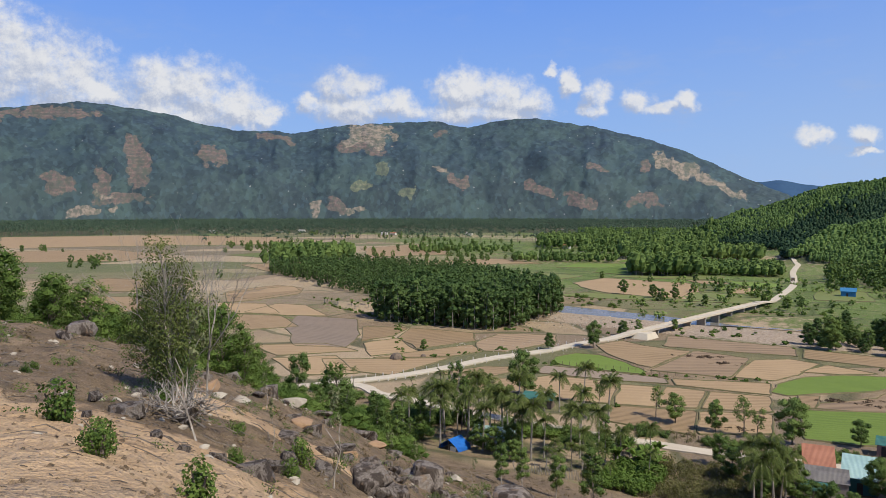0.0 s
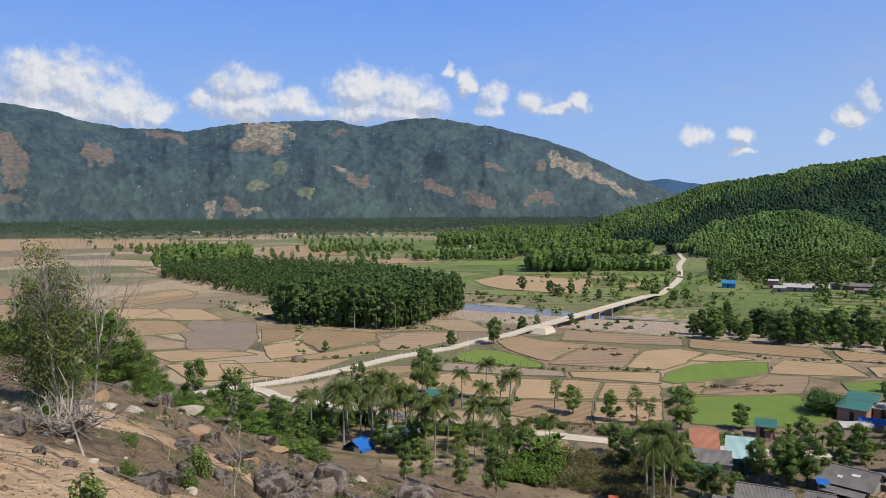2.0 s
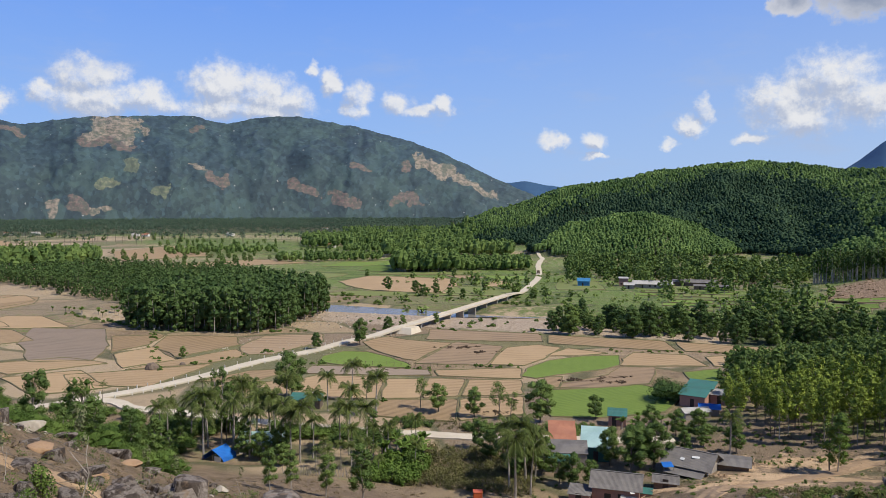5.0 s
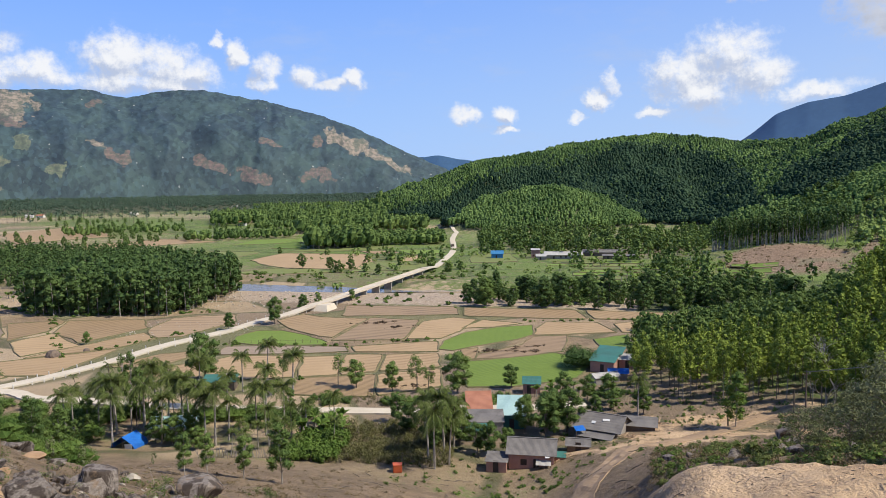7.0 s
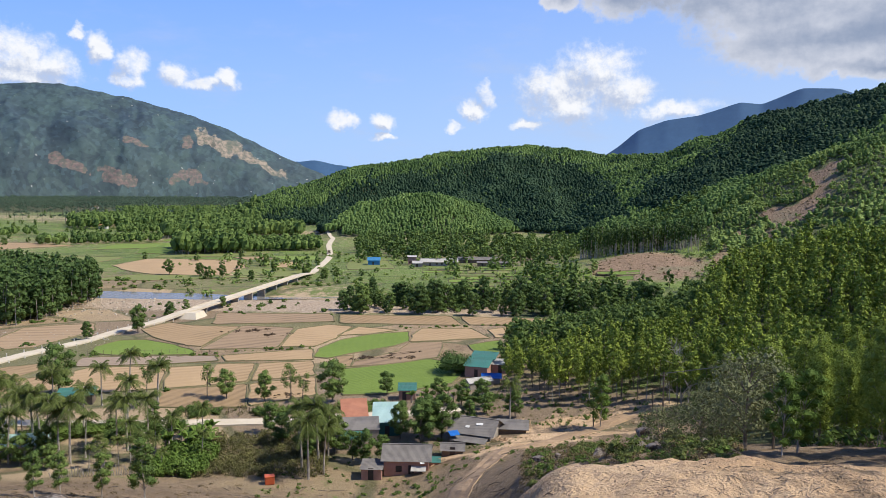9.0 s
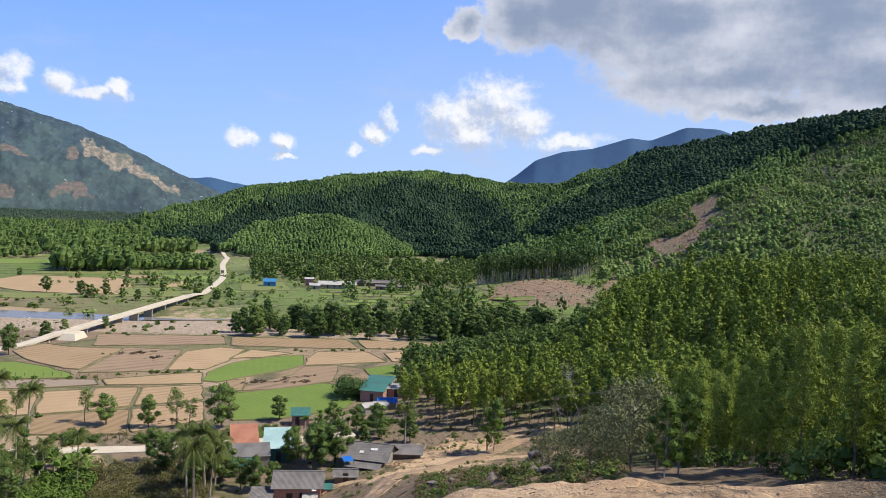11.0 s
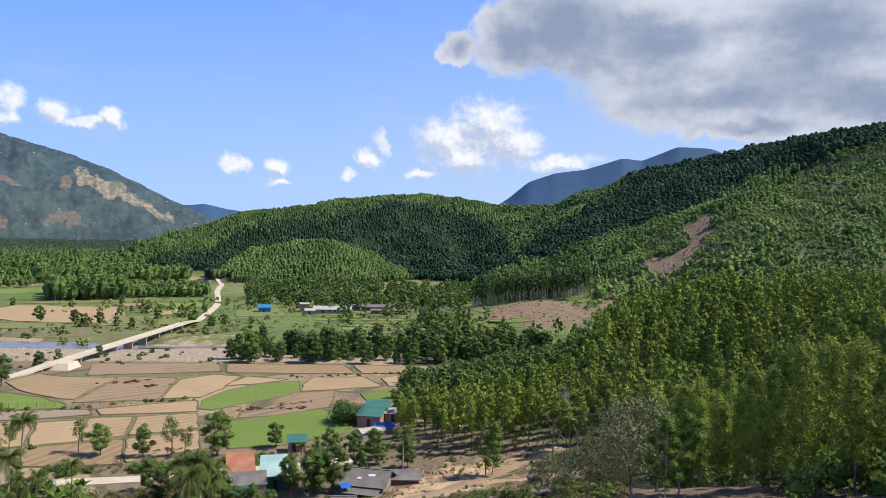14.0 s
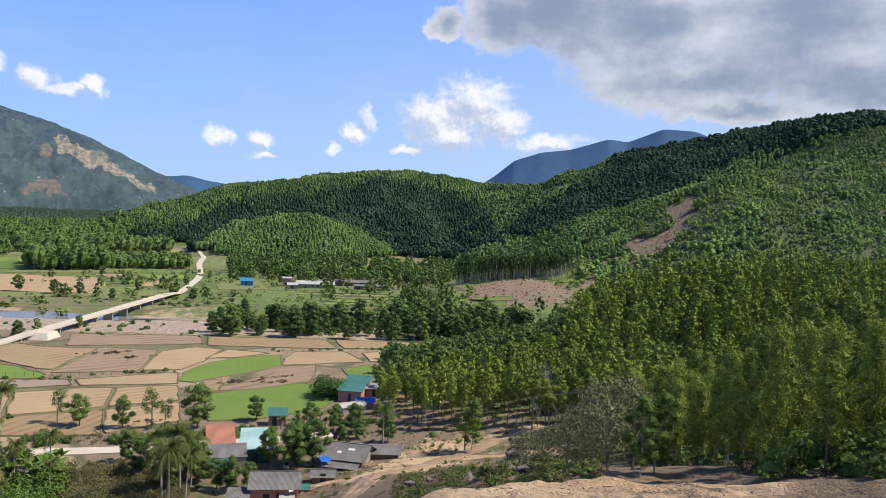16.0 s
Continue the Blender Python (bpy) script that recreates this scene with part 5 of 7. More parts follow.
    low = [sector(24, -7.2, -1.7, 545, 620, 3.6), thin(sector(7, -21, -13, 640, 690, 5.0), 0.7), thin(sector(25, -29, -21, 760, 830, 6.5), 0.5), thin(sector(27, -16, -9, 770, 840, 5), 0.8)]
    stand("valley_woods", [hill_tree_shape(50 + k, 12, 2.6, 12) for k in range(8)], np.concatenate(tall), "blocks of tall plantation woods on the flat valley floor", "woods", [BARK_PALE, LEAF_FIELD])
    p = np.concatenate(low)
    p[:, 2] = 0.62
    stand("valley_young_woods", [hill_tree_shape(56 + k, 11, 2.9, 8) for k in range(8)], p, "blocks of young green plantation on the valley floor", "woods", [BARK_PALE, LEAF_FIELD])
    # the dark grove among the fields: a tall block, and lower woods trailing off behind it
    block = [(-168, 271), (-149, 261), (-130, 260), (-107, 260), (-101, 281), (-100, 322), (-112, 352), (-150, 366), (-178, 330)]
    tail = [(-178, 330), (-150, 366), (-130, 400), (-215, 470), (-330, 500), (-375, 452), (-337, 412), (-278, 380), (-215, 342), (-190, 310)]
    p = sector(9, -48, -14, 240, 620, 3.7)
    at = crowns(60, 7, 14.6, 2.9, 0.12, 260, 0.46, limbs=False, clumps=11, girth=0.17, core=0.85)
    stand("grove_woods", at, p[inside(p, block)], "dark green grove of tall plantation trees among fields", "woods", [BARK_PALE, LEAF_DARK], low=0.88, high=1.12)
    p = p[inside(p, tail)]
    p[:, 2] = 0.78
    stand("grove_woods_low", crowns(66, 6, 13.0, 3.0, 0.1, 80, 0.72, limbs=False, clumps=11, girth=0.15), p[::2], "lower dark woods trailing behind the grove", "woods", [BARK, LEAF_DARK], low=0.8, high=1.1)
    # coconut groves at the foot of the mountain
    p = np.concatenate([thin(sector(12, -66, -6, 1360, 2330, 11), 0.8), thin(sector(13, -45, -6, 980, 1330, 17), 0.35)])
    stand("coconut_grove", [far_palm_shape(70 + k) for k in range(8)], p, "wide belt of coconut palms at the foot of the mountain", "palm grove", [BARK, LEAF_BELT_HAZY])
    # loose trees and hedges over the far fields, in clumps and rows
    def clump(q):
        return q[rough_noise(q[:, 0], q[:, 1] * 2.2, 90.0, 3, 41) > 0.25]

    p = np.concatenate([clump(thin(sector(14, -62, -14, 420, 700, 8), 0.16)), clump(thin(sector(15, -64, -5, 700, 1350, 10), 0.3)), thin(sector(16, -16, 8, 385, 520, 8), 0.05)])
    p[:, 2] = rng.uniform(0.55, 1.05, len(p))
    keep = ~inside(p, [(-1146, 739), (-979, 902), (-748, 938), (-612, 761), (-756, 627), (-830, 534)])
    stand("scattered_trees", crowns(80, 5, 6.5, 2.6, 0.05, 90, 0.72, limbs=False, clumps=9), p[keep], "scattered trees and bushes over the far fields", "trees", [BARK, LEAF_FIELD])
    # gardens and scrub round the farm and up to the hills
    p = np.concatenate([thin(sector(17, 1, 27, 470, 640, 8.0), 0.8), thin(sector(18, 7, 29, 318, 470, 9), 0.2)])
    p = p[bare_hill(p[:, 0], p[:, 1]) < 0.2]
    stand("garden_trees", crowns(90, 5, 8, 3.0, 0.15, 80, 0.8, limbs=False, clumps=10), p, "mixed garden trees and thickets round the farm", "trees", [BARK, LEAF_FIELD])
    # hill scrub and weeds between the trees
    p = np.concatenate([thin(sector(19, 27, 52, 330, 660, 4.6), 0.8), thin(sector(21, -12, 30, 330, 520, 8), 0.3)])
    p = p[(massif(p[:, 0], p[:, 1]) > -1) & (bare_hill(p[:, 0], p[:, 1]) < 0.3 + 0.6 * rng.uniform(size=len(p)) ** 3)]
    p[:, 2] = 0.7 + 1.5 * rng.uniform(size=len(p)) ** 2
    stand("hill_scrub", [bush_shape(100 + k, 2.2, 1.6, 22, 0.42, 4) for k in range(5)], p, "low green scrub on the slopes", "scrub", [BARK, LEAF_SCRUB])
    # slash left on the logged mound
    p = np.concatenate([thin(sector(23, 17.5, 28.5, 372, 445, 3.2), 0.5), thin(sector(28, 28.5, 38.6, 430, 575, 3.0), 0.6)])
    p = p[bare_hill(p[:, 0], p[:, 1]) > 0.35]
    p[:, 2] = rng.uniform(0.25, 0.9, len(p))
    stand("logging_slash", [bush_shape(104 + k, 1.1, 1.2, 14, 0.4, 5) for k in range(4)], p, "dry slash and stumps left after logging", "brush", [BARK, LEAF_DRY])
    # river bank bushes
    p = np.concatenate([np.c_[rng.uniform(-150, 10, 150), rng.uniform(350, 384, 150), rng.uniform(0.25, 1.0, 150) ** 1.5],
                        np.c_[rng.uniform(-80, 30, 40), rng.uniform(268, 306, 40), rng.uniform(0.4, 0.9, 40)]])
    # rank grass and bushes at the grove's foot and along the field edges
    for a, b, n in (((-92, 268), (-150, 262), 50), ((-150, 262), (-215, 300), 60), ((-112, 196), (-150, 262), 26), ((-106, 206), (-78, 246), 22), ((-33, 209), (-72, 212), 22), ((-40, 175), (-66, 171), 18), ((-8, 216), (-35, 214), 14), ((20, 244), (70, 246), 30)):
        u = rng.uniform(0, 1, n)[:, None]
        q = np.array(a) * (1 - u) + np.array(b) * u + rng.normal(size=(n, 2)) * 1.0
        p = np.concatenate([p, np.c_[q, rng.uniform(0.2, 0.6, n)]])
    stand("bank_bushes", [bush_shape(110 + k, 1.8, 1.6, 36, 0.5) for k in range(4)], p, "bushes along the river banks", "bushes", [BARK, LEAF_BUSH])


def forest_back(az):
    return np.interp(az, [12, 13.5, 15, 22, 27.0, 28.2, 34, 60], [170, 182, 186, 190, 198, 258, 290, 300])


def forest_front(az):
    return np.interp(az, [12, 15, 17, 24, 27, 29, 31, 33, 35, 38, 42, 60], [163, 158, 150, 147, 140, 135, 120, 102, 80, 58, 44, 30])


def forest_height(az, d, z):
    """How tall the trees may stand to fit a skyline in the camera's view: low at the western tip, tall on the spur."""
    top = np.interp(az, [12, 17, 22, 25.5, 27, 28.5, 30, 33, 38, 60], [-11.4, -10.6, -9.6, -8.7, -6.6, -4.2, -2.9, -2.1, -1.6, -1.6])
    return EYE.z + d * np.tan(np.radians(top)) - z


def acacia_shape(seed, height, spread, n, size, clumps, base=0.22):
    """A slim young tree: a straight stem and a pointed crown of upswept leafy boughs."""
    rng = np.random.default_rng(seed)
    wood, green = Shape(), Shape()
    ts = np.linspace(0, 1, 7)
    lean = rng.normal(size=2) * 0.025 * height
    stem = np.stack([lean[0] * ts ** 2, lean[1] * ts ** 2, ts * height], -1)
    wood.add(*tube(stem, 0.1 * (1.08 - ts), 5))
    h = base + (0.97 - base) * ((np.arange(clumps) + rng.uniform(0, 1, clumps)) / clumps) ** 0.9
    rel = (h - base) / (1 - base)
    wide = spread * np.clip(1.08 - rel, 0.05, 1) ** 0.5 * np.clip(0.5 + 1.6 * rel, 0, 1) * rng.uniform(0.65, 1.25, clumps)
    ang = np.arange(clumps) * 2.4 + rng.uniform(0, 0.8, clumps)
    rad = wide * rng.uniform(0.3, 1.0, clumps)
    centres = np.stack([lean[0] * h ** 2 + rad * np.cos(ang), lean[1] * h ** 2 + rad * np.sin(ang), h * height], -1)
    for c, hh in zip(centres, h):
        z0 = max(base * 0.8, hh - 0.13)
        start = np.array([lean[0] * z0 ** 2, lean[1] * z0 ** 2, z0 * height])
        wood.add(*tube([start, c], [0.035, 0.01], 3))
    which = rng.integers(0, clumps, n)
    size_of = 0.24 + 0.42 * wide / spread
    s = np.stack([spread * size_of[which] * 0.62, spread * size_of[which] * 0.62, spread * size_of[which] * 0.66], -1)
    green.add(*leaves(rng, centres[which], s, size, 0.6, -0.4))
    v, q = cores(rng, centres, spread * size_of * (0.6 if size > 0.1 else 0.46), 0.95)
    green.add(v, q.reshape(-1, 4))
    return wood, green


def build_forest():
    """The young acacia forest on the right slope: nearest trees one by one, the rest as one stand."""
    p = sector(31, 12.2, 60, 30, 302, 3.7)
    az, d = polar(p)
    keep = (d > forest_front(az)) & (d < forest_back(az))
    p, az, d = p[keep], az[keep], d[keep]
    rng = np.random.default_rng(3)
    room = forest_height(az, d, land(p[:, 0], p[:, 1])) / 11.8
    p[:, 2] = np.minimum((np.interp(d, [40, 120], [0.66, 0.95]) + 0.12 * wavy(p[:, 0], p[:, 1], 9.0, 8.0) + 0.4 * spot(p[:, 0], p[:, 1], 125, 205, 30, 45)) * rng.uniform(0.8, 1.15, len(p)), room * rng.uniform(0.8, 1.02, len(p)))
    keep = p[:, 2] > 0.42
    p, az, d = p[keep], az[keep], d[keep]
    rank = np.where((az < 29) & (d < forest_front(az) + 10), 90.0, d)
    pick = np.argsort(rank)[:298]
    chosen = np.zeros(len(p), bool)
    chosen[pick] = True
    stand("acacia_forest", [acacia_shape(120 + k, 11.5, 1.75, 260, 0.3, 13) for k in range(7)], p[~chosen], "thick young acacia forest on the slope", "forest", [BARK, LEAF_NEAR], low=0.94, high=1.06)
    back = sector(33, 12.5, 29, 168, 300, 5.0)
    ba, bd = polar(back)
    room = forest_height(ba, bd, land(back[:, 0], back[:, 1])) + bd * 0.018
    back[:, 2] = np.minimum(rng.uniform(0.8, 1.25, len(back)), room / 9.0)
    stand("spur_woods", crowns(160, 6, 8.6, 2.6, 0.12, 260, 0.36, limbs=False, clumps=12, girth=0.12), back[(bd > forest_back(ba) + 1) & (back[:, 2] > 0.3)], "mixed woods behind the young acacias", "woods", [BARK, LEAF_FIELD], low=0.92, high=1.05)
    edge = sector(32, 27, 58, 30, 175, 3.2)
    ea, ed = polar(edge)
    edge = edge[(ed > forest_front(ea) - 2) & (ed < forest_front(ea) + 9)]
    edge[:, 2] = rng.uniform(0.5, 1.5, len(edge))
    stand("forest_undergrowth", [bush_shape(150 + k, 2.6, 1.3, 420, 0.085, 10) for k in range(5)], edge, "thick green undergrowth along the forest edge", "undergrowth", [BARK, LEAF_BUSH])
    kinds = []
    for k in range(7):
        wood, green = acacia_shape(140 + k, 10.6 + k * 0.2, 1.45 if k < 4 else 1.6, 1600 if k < 4 else 7500, 0.13 if k < 4 else 0.075, 18 if k < 4 else 30, 0.42 if k < 4 else 0.2)
        kinds.append((wood.mesh("trunk", [BARK_PALE if k % 2 else BARK]), green.mesh("crown", [LEAF_NEAR])))
    first = {}
    for i in pick:
        x, y, s = p[i]
        k = int(rng.integers(0, 4)) if az[i] < 30 else int(rng.integers(4, 7))
        m = pose(x, y, ground_z(x, y) - 0.1, 0, 0, rng.uniform(0, 360))
        if k not in first:
            ob = thing("acacia_tree", x, y, ground_z(x, y) - 0.1, 0, "slim young acacia tree with a pale trunk on the slope", "tree", "young acacia trees on the slope")
            part("trunk", kinds[k][0], ob)
            part("crown", kinds[k][1], ob)
            first[k] = ob
        else:
            ob = copy_thing(first[k], m)
        ob.scale = (s, s, s * rng.uniform(0.95, 1.08))


def plant(name, shape, places, label, category, group="", mats=None, crown="crown", stem="trunk", seed=0, spread=(0.85, 1.2)):
    """Single trees of one kind: places are rows of x, y, scale."""
    rng = np.random.default_rng(seed + 7)
    kinds = [(w.mesh(stem, [mats[0]]), g.mesh(crown, [mats[1]]) if g is not None else None) for w, g in shape]
    first = {}
    for n, (x, y, s) in enumerate(places):
        k = n % len(kinds)
        z = ground_z(x, y) - 0.1
        if k not in first:
            ob = thing(name, x, y, z, rng.uniform(0, 360), label, category, group)
            part(stem, kinds[k][0], ob)
            if kinds[k][1] is not None:
                part(crown, kinds[k][1], ob)
            first[k] = ob
        else:
            ob = copy_thing(first[k], pose(x, y, z, 0, 0, rng.uniform(0, 360)))
        ob.scale = (s, s, s * rng.uniform(0.93, 1.08))


# heaps of cut brush on the fields: x, y, spread in x and y, pieces
HEAPS = [(-29, 243, 5, 1.2, 34), (-24, 236, 3, 1.5, 16), (12, 201, 4.5, 1.0, 26), (17, 206, 3, 0.8, 14), (-13, 166, 2.2, 1.3, 22), (-10, 178, 2, 1.0, 10), (-52, 207, 5, 1.0, 16)]


def build_trees():
    rng = np.random.default_rng(21)
    # belt of broad trees along the river
    belt = [(x, y, s) for x, y, s in zip(np.linspace(2, 122, 96) + rng.normal(size=96) * 2.5, np.linspace(284, 262, 96) + rng.uniform(-10, 22, 96), rng.uniform(0.4, 1.15, 96) ** 1.2)]
    belt += [(rng.uniform(12, 125), rng.uniform(288, 322), rng.uniform(0.4, 0.85)) for _ in range(60)]
    plant("riverside_tree", crowns(200, 6, 10.5, 3.4, 0.1, 1700, 0.24, clumps=26, girth=0.2), belt[::2], "broad dark green tree in the belt along the river", "tree",
          "trees along the river", (BARK, LEAF_DARK))
    plant("riverside_tree", crowns(206, 5, 9.5, 2.9, 0.12, 1500, 0.22, clumps=22, girth=0.16), belt[1::2], "leafy green tree in the belt along the river", "tree",
          "trees along the river", (BARK_PALE, LEAF_FIELD))
    under = np.c_[rng.uniform(0, 125, 150), rng.uniform(262, 325, 150), rng.uniform(0.5, 1.3, 150)]
    under = under[under[:, 1] > 272 - 0.12 * under[:, 0] + rng.uniform(0, 6, 150)]
    stand("river_thicket", [bush_shape(210 + k, 3.0, 2.4, 160, 0.3, 9) for k in range(5)], under, "green thicket under the riverside trees", "bushes", [BARK, LEAF_FIELD])
    # single trees on field edges and by the road
    singles = [(-64.4, 243.4, 1.15), (-60.8, 272, 0.8), (-56, 276, 0.6), (-76.8, 234, 0.75), (-90, 402, 1.1), (-73.3, 393, 1.0), (-61, 388, 0.9), (-44.7, 372.6, 0.75),
               (-62.9, 172.4, 1.5), (-16.8, 162, 0.85), (-25.6, 165, 0.95), (-2.2, 160.4, 1.35), (9.7, 164, 0.75), (-45.7, 291, 0.6), (6.8, 274, 1.1), (-9, 372, 0.9),
               (14, 300, 0.8), (-113, 214, 0.55), (-158, 262, 0.6), (14.1, 131, 1.15), (18, 133, 1.05), (10.5, 134, 0.9), (3.6, 123, 0.75), (28.8, 150, 0.85), (25, 153, 0.7), (-1.5, 128, 0.9), (-11, 134, 0.8), (-3.5, 132, 1.1), (1.5, 124.5, 0.7), (6.5, 123.8, 0.6), (15.5, 135.5, 1.0), (-6, 126, 0.9), (-52.5, 126.5, 0.75), (-49.5, 128.5, 0.85), (-56.2, 128.2, 0.7), (-47, 124, 0.6), (20.5, 155, 0.75), (24.5, 141, 0.6), (34, 142, 0.7), (29, 146, 0.6), (-14, 141, 0.7)]
    plant("field_tree", crowns(220, 4, 7.4, 2.6, 0.22, 3400, 0.125, clumps=18, girth=0.15), singles, "round leafy tree at the edge of the fields", "tree", "trees among the fields", (BARK, LEAF_FIELD))
    sparse = [(-11.3, 161.4, 1.0), (-8.8, 161, 0.85), (45.9, 129.6, 1.0), (-30, 168, 0.9), (-44, 172, 0.85)]
    plant("sparse_tree", crowns(230, 3, 8.0, 2.2, 0.45, 800, 0.14, clumps=9, girth=0.14, core=0.4), sparse, "thin tree with a sparse open crown", "tree", "sparse trees by the lane", (BARK, LEAF_FIELD))
    plant("shade_tree", [bush_shape(240, 6.0, 4.6, 6500, 0.14, 22)], [(27.6, 181, 1.0)], "wide low shade tree beside the teal-roofed house", "tree", mats=(BARK, LEAF_DARK))
    # coconut palms
    palms = [(-47.4, 171, 0.95), (-38.5, 159, 1.05), (-44.8, 126.6, 1.1), (32.2, 138.7, 0.85), (-5.5, 116, 1.1), (-3.2, 118, 0.95), (-53.9, 135.5, 1.1), (-40.3, 166, 0.9), (-50.9, 163, 0.9),
             (-52.4, 134.8, 1.05), (-40.4, 137, 0.9), (-7.9, 131, 0.95), (-66, 134, 1.15), (-59.4, 131.3, 1.05), (-61.9, 142.7, 1.2), (-70, 141, 1.0), (-36, 130, 0.7), (-33, 127, 0.55),
             (-30, 133, 0.75), (-26, 140, 0.7), (-41, 146, 1.0), (-56, 150, 1.1), (-48, 143, 0.95), (-63, 126, 1.0), (-74, 131, 0.85), (-24, 128, 0.5), (-38, 122, 0.45), (-29, 121, 0.4), (-47, 128, 1.0), (-50, 131, 1.05), (-55, 128, 0.9), (-43.5, 130, 0.85), (-57, 136, 1.15),
             (-68, 136, 1.05), (-63, 147, 1.1), (-72, 139, 0.95), (-35, 137, 0.9), (-37.5, 133, 1.0), (-33, 134, 0.6), (-40, 127, 0.5), (-37, 126, 0.45), (-41, 124, 0.4), (-34.5, 124, 0.5), (-31, 126, 0.45),
             (-6.8, 121, 0.95), (-4.2, 124, 1.05), (-2.6, 127, 0.85), (-66, 144, 0.95), (-76, 137, 0.9), (-53, 140, 0.9)]
    plant("coconut_palm", [palm_shape(250 + k, 9.2, 22, 4.0, 15) for k in range(5)], palms, "coconut palm with drooping green fronds", "palm", "coconut palms below the hill", (BARK_PALE, LEAF_PALM), crown="fronds")
    areca = [(-64.5, 139, 1.0), (-67, 150, 0.8), (-68.5, 138, 1.1), (-57.5, 140, 0.9), (-100, 152, 0.7), (-79, 146, 0.8)]
    plant("areca_palm", [palm_shape(260 + k, 11, 9, 1.9, 7, 0.08) for k in range(2)], areca, "slender areca palm with a small head", "palm", "areca palms below the hill", (BARK, LEAF_PALM), crown="fronds")
    tall = [(-64, 136, 1.0), (-62.5, 138, 0.85), (-71, 148, 0.8)]
    plant("slender_tree", crowns(265, 2, 15, 1.4, 0.3, 1800, 0.13, clumps=22, girth=0.13), tall, "slender tall tree above the palms", "tree", "slender trees above the palms", (BARK_PALE, LEAF_FIELD))
    bananas = [(-27 + rng.normal() * 3, 136 + rng.normal() * 3, rng.uniform(0.9, 1.4)) for _ in range(26)] + [(20 + rng.normal() * 3.5, 160 + rng.normal() * 2.5, rng.uniform(0.7, 1.1)) for _ in range(12)]
    bananas += [(-196 + rng.normal() * 14, 300 + rng.normal() * 7, rng.uniform(0.9, 1.3)) for _ in range(16)] + [(95 + rng.normal() * 24, 365 + rng.normal() * 24, rng.uniform(1.0, 1.5)) for _ in range(90)]
    plant("banana_plant", [banana_shape(270 + k) for k in range(3)], bananas, "banana plant with broad pale green leaves", "plant", "banana plants", (BARK_PALE, LEAF_BANANA), crown="leaves", stem="stem")
    # thickets at the foot of the slope
    p = []
    while len(p) < 230:
        az, d = rng.uniform(-47, -17), rng.uniform(70, 152)
        if d > np.interp(az, [-47, -30, -24, -17], [72, 92, 112, 124]):
            p.append((d * math.sin(radians(az)), d * math.cos(radians(az)), rng.uniform(0.55, 1.25)))
    p = [q for q in p if not (-70 < q[0] < -26 and 104 < q[1] < 140) and not (-28.5 < math.degrees(math.atan2(q[0], q[1])) < -22) and rng.uniform() < 0.8]
    way = np.concatenate([smooth_line(ROAD_SOUTH), smooth_line(LANE)])
    n = 0
    while n < 90:
        x, y = rng.uniform(-128, -68), rng.uniform(104, 157)
        if np.hypot(way[:, 0] - x, way[:, 1] - y).min() > 4.5 and not (-64 < x < -48):
            p.append((x, y, rng.uniform(0.5, 1.15)))
            n += 1
    plant("thicket_bush", [bush_shape(280 + k, 3.4, 2.4, 5200, 0.062, 20) for k in range(5)], p, "thick green bush at the foot of the slope", "bush", "bushes at the foot of the slope", (BARK, LEAF_BUSH))
    p = []
    for n in range(230):
        az, d = rng.uniform(-66, -39), rng.uniform(72, 170)
        p.append((d * math.sin(radians(az)), d * math.cos(radians(az)), rng.uniform(0.7, 1.25) * float(np.interp(az, [-52, -42], [1.15, 0.95]))))
    p += [(-72, 104, 1.5), (-66, 108, 1.1), (-69, 99, 0.8), (-76, 109, 0.9)]
    plant("slope_tree", crowns(290, 5, 7.8, 2.2, 0.12, 5600, 0.072, clumps=30, girth=0.13, core=0.4), p, "leafy green tree on the lower slope", "tree", "trees on the lower slope", (BARK, LEAF_BUSH))
    mid = [(d * math.sin(radians(az)), d * math.cos(radians(az)), s) for az, d, s in zip(rng.uniform(-44, -14, 80), rng.uniform(92, 152, 80), rng.uniform(0.55, 1.05, 80)) if rng.uniform() < 0.6 and not (-68 < d * math.sin(radians(az)) < -4 and 100 < d * math.cos(radians(az)) < 138) and not (-29 < az < -22 and d < 140)]
    plant("foot_tree", crowns(300, 4, 8, 1.9, 0.28, 2600, 0.105, clumps=18, girth=0.11), mid, "young leafy tree at the foot of the hill", "tree", "trees at the foot of the hill", (BARK_PALE, LEAF_FIELD))
    hedge = [(x, y, s) for x, y, s in zip(rng.uniform(-84, -27, 44), rng.uniform(139, 146.5, 44), rng.uniform(0.6, 1.15, 44))]
    hedge += [(x, y, s) for x, y, s in zip(rng.uniform(-34, 36, 46), rng.uniform(152, 158, 46), rng.uniform(0.3, 0.75, 46))]
    plant("hedge_bush", [bush_shape(320 + k, 3.2, 2.2, 2600, 0.1, 14) for k in range(3)], hedge, "dense garden bush beside the lane", "bush", "bushes beside the lane", (BARK, LEAF_FIELD))
    # dry weeds above the lane
    w = [(x, y, s) for x, y, s in zip(rng.uniform(-25, -3, 620), rng.uniform(117, 140, 620), rng.uniform(0.55, 1.15, 620))]
    w += [(x, y, s) for x, y, s in zip(rng.uniform(-34, 4, 120), rng.uniform(152, 158, 120), rng.uniform(0.3, 0.8, 120))]
    stand("weeds", [bush_shape(310 + k, 1.7, 0.9, 90, 0.11, 7, core=False) for k in range(5)], w, "tall dry weeds beside the lane", "weeds", [BARK, LEAF_WEED])
    yard = np.c_[rng.uniform(-12, 64, 1300), rng.uniform(101, 158, 1300), rng.uniform(0.2, 0.8, 1300) ** 1.3]
    lane = smooth_line(TRACK)
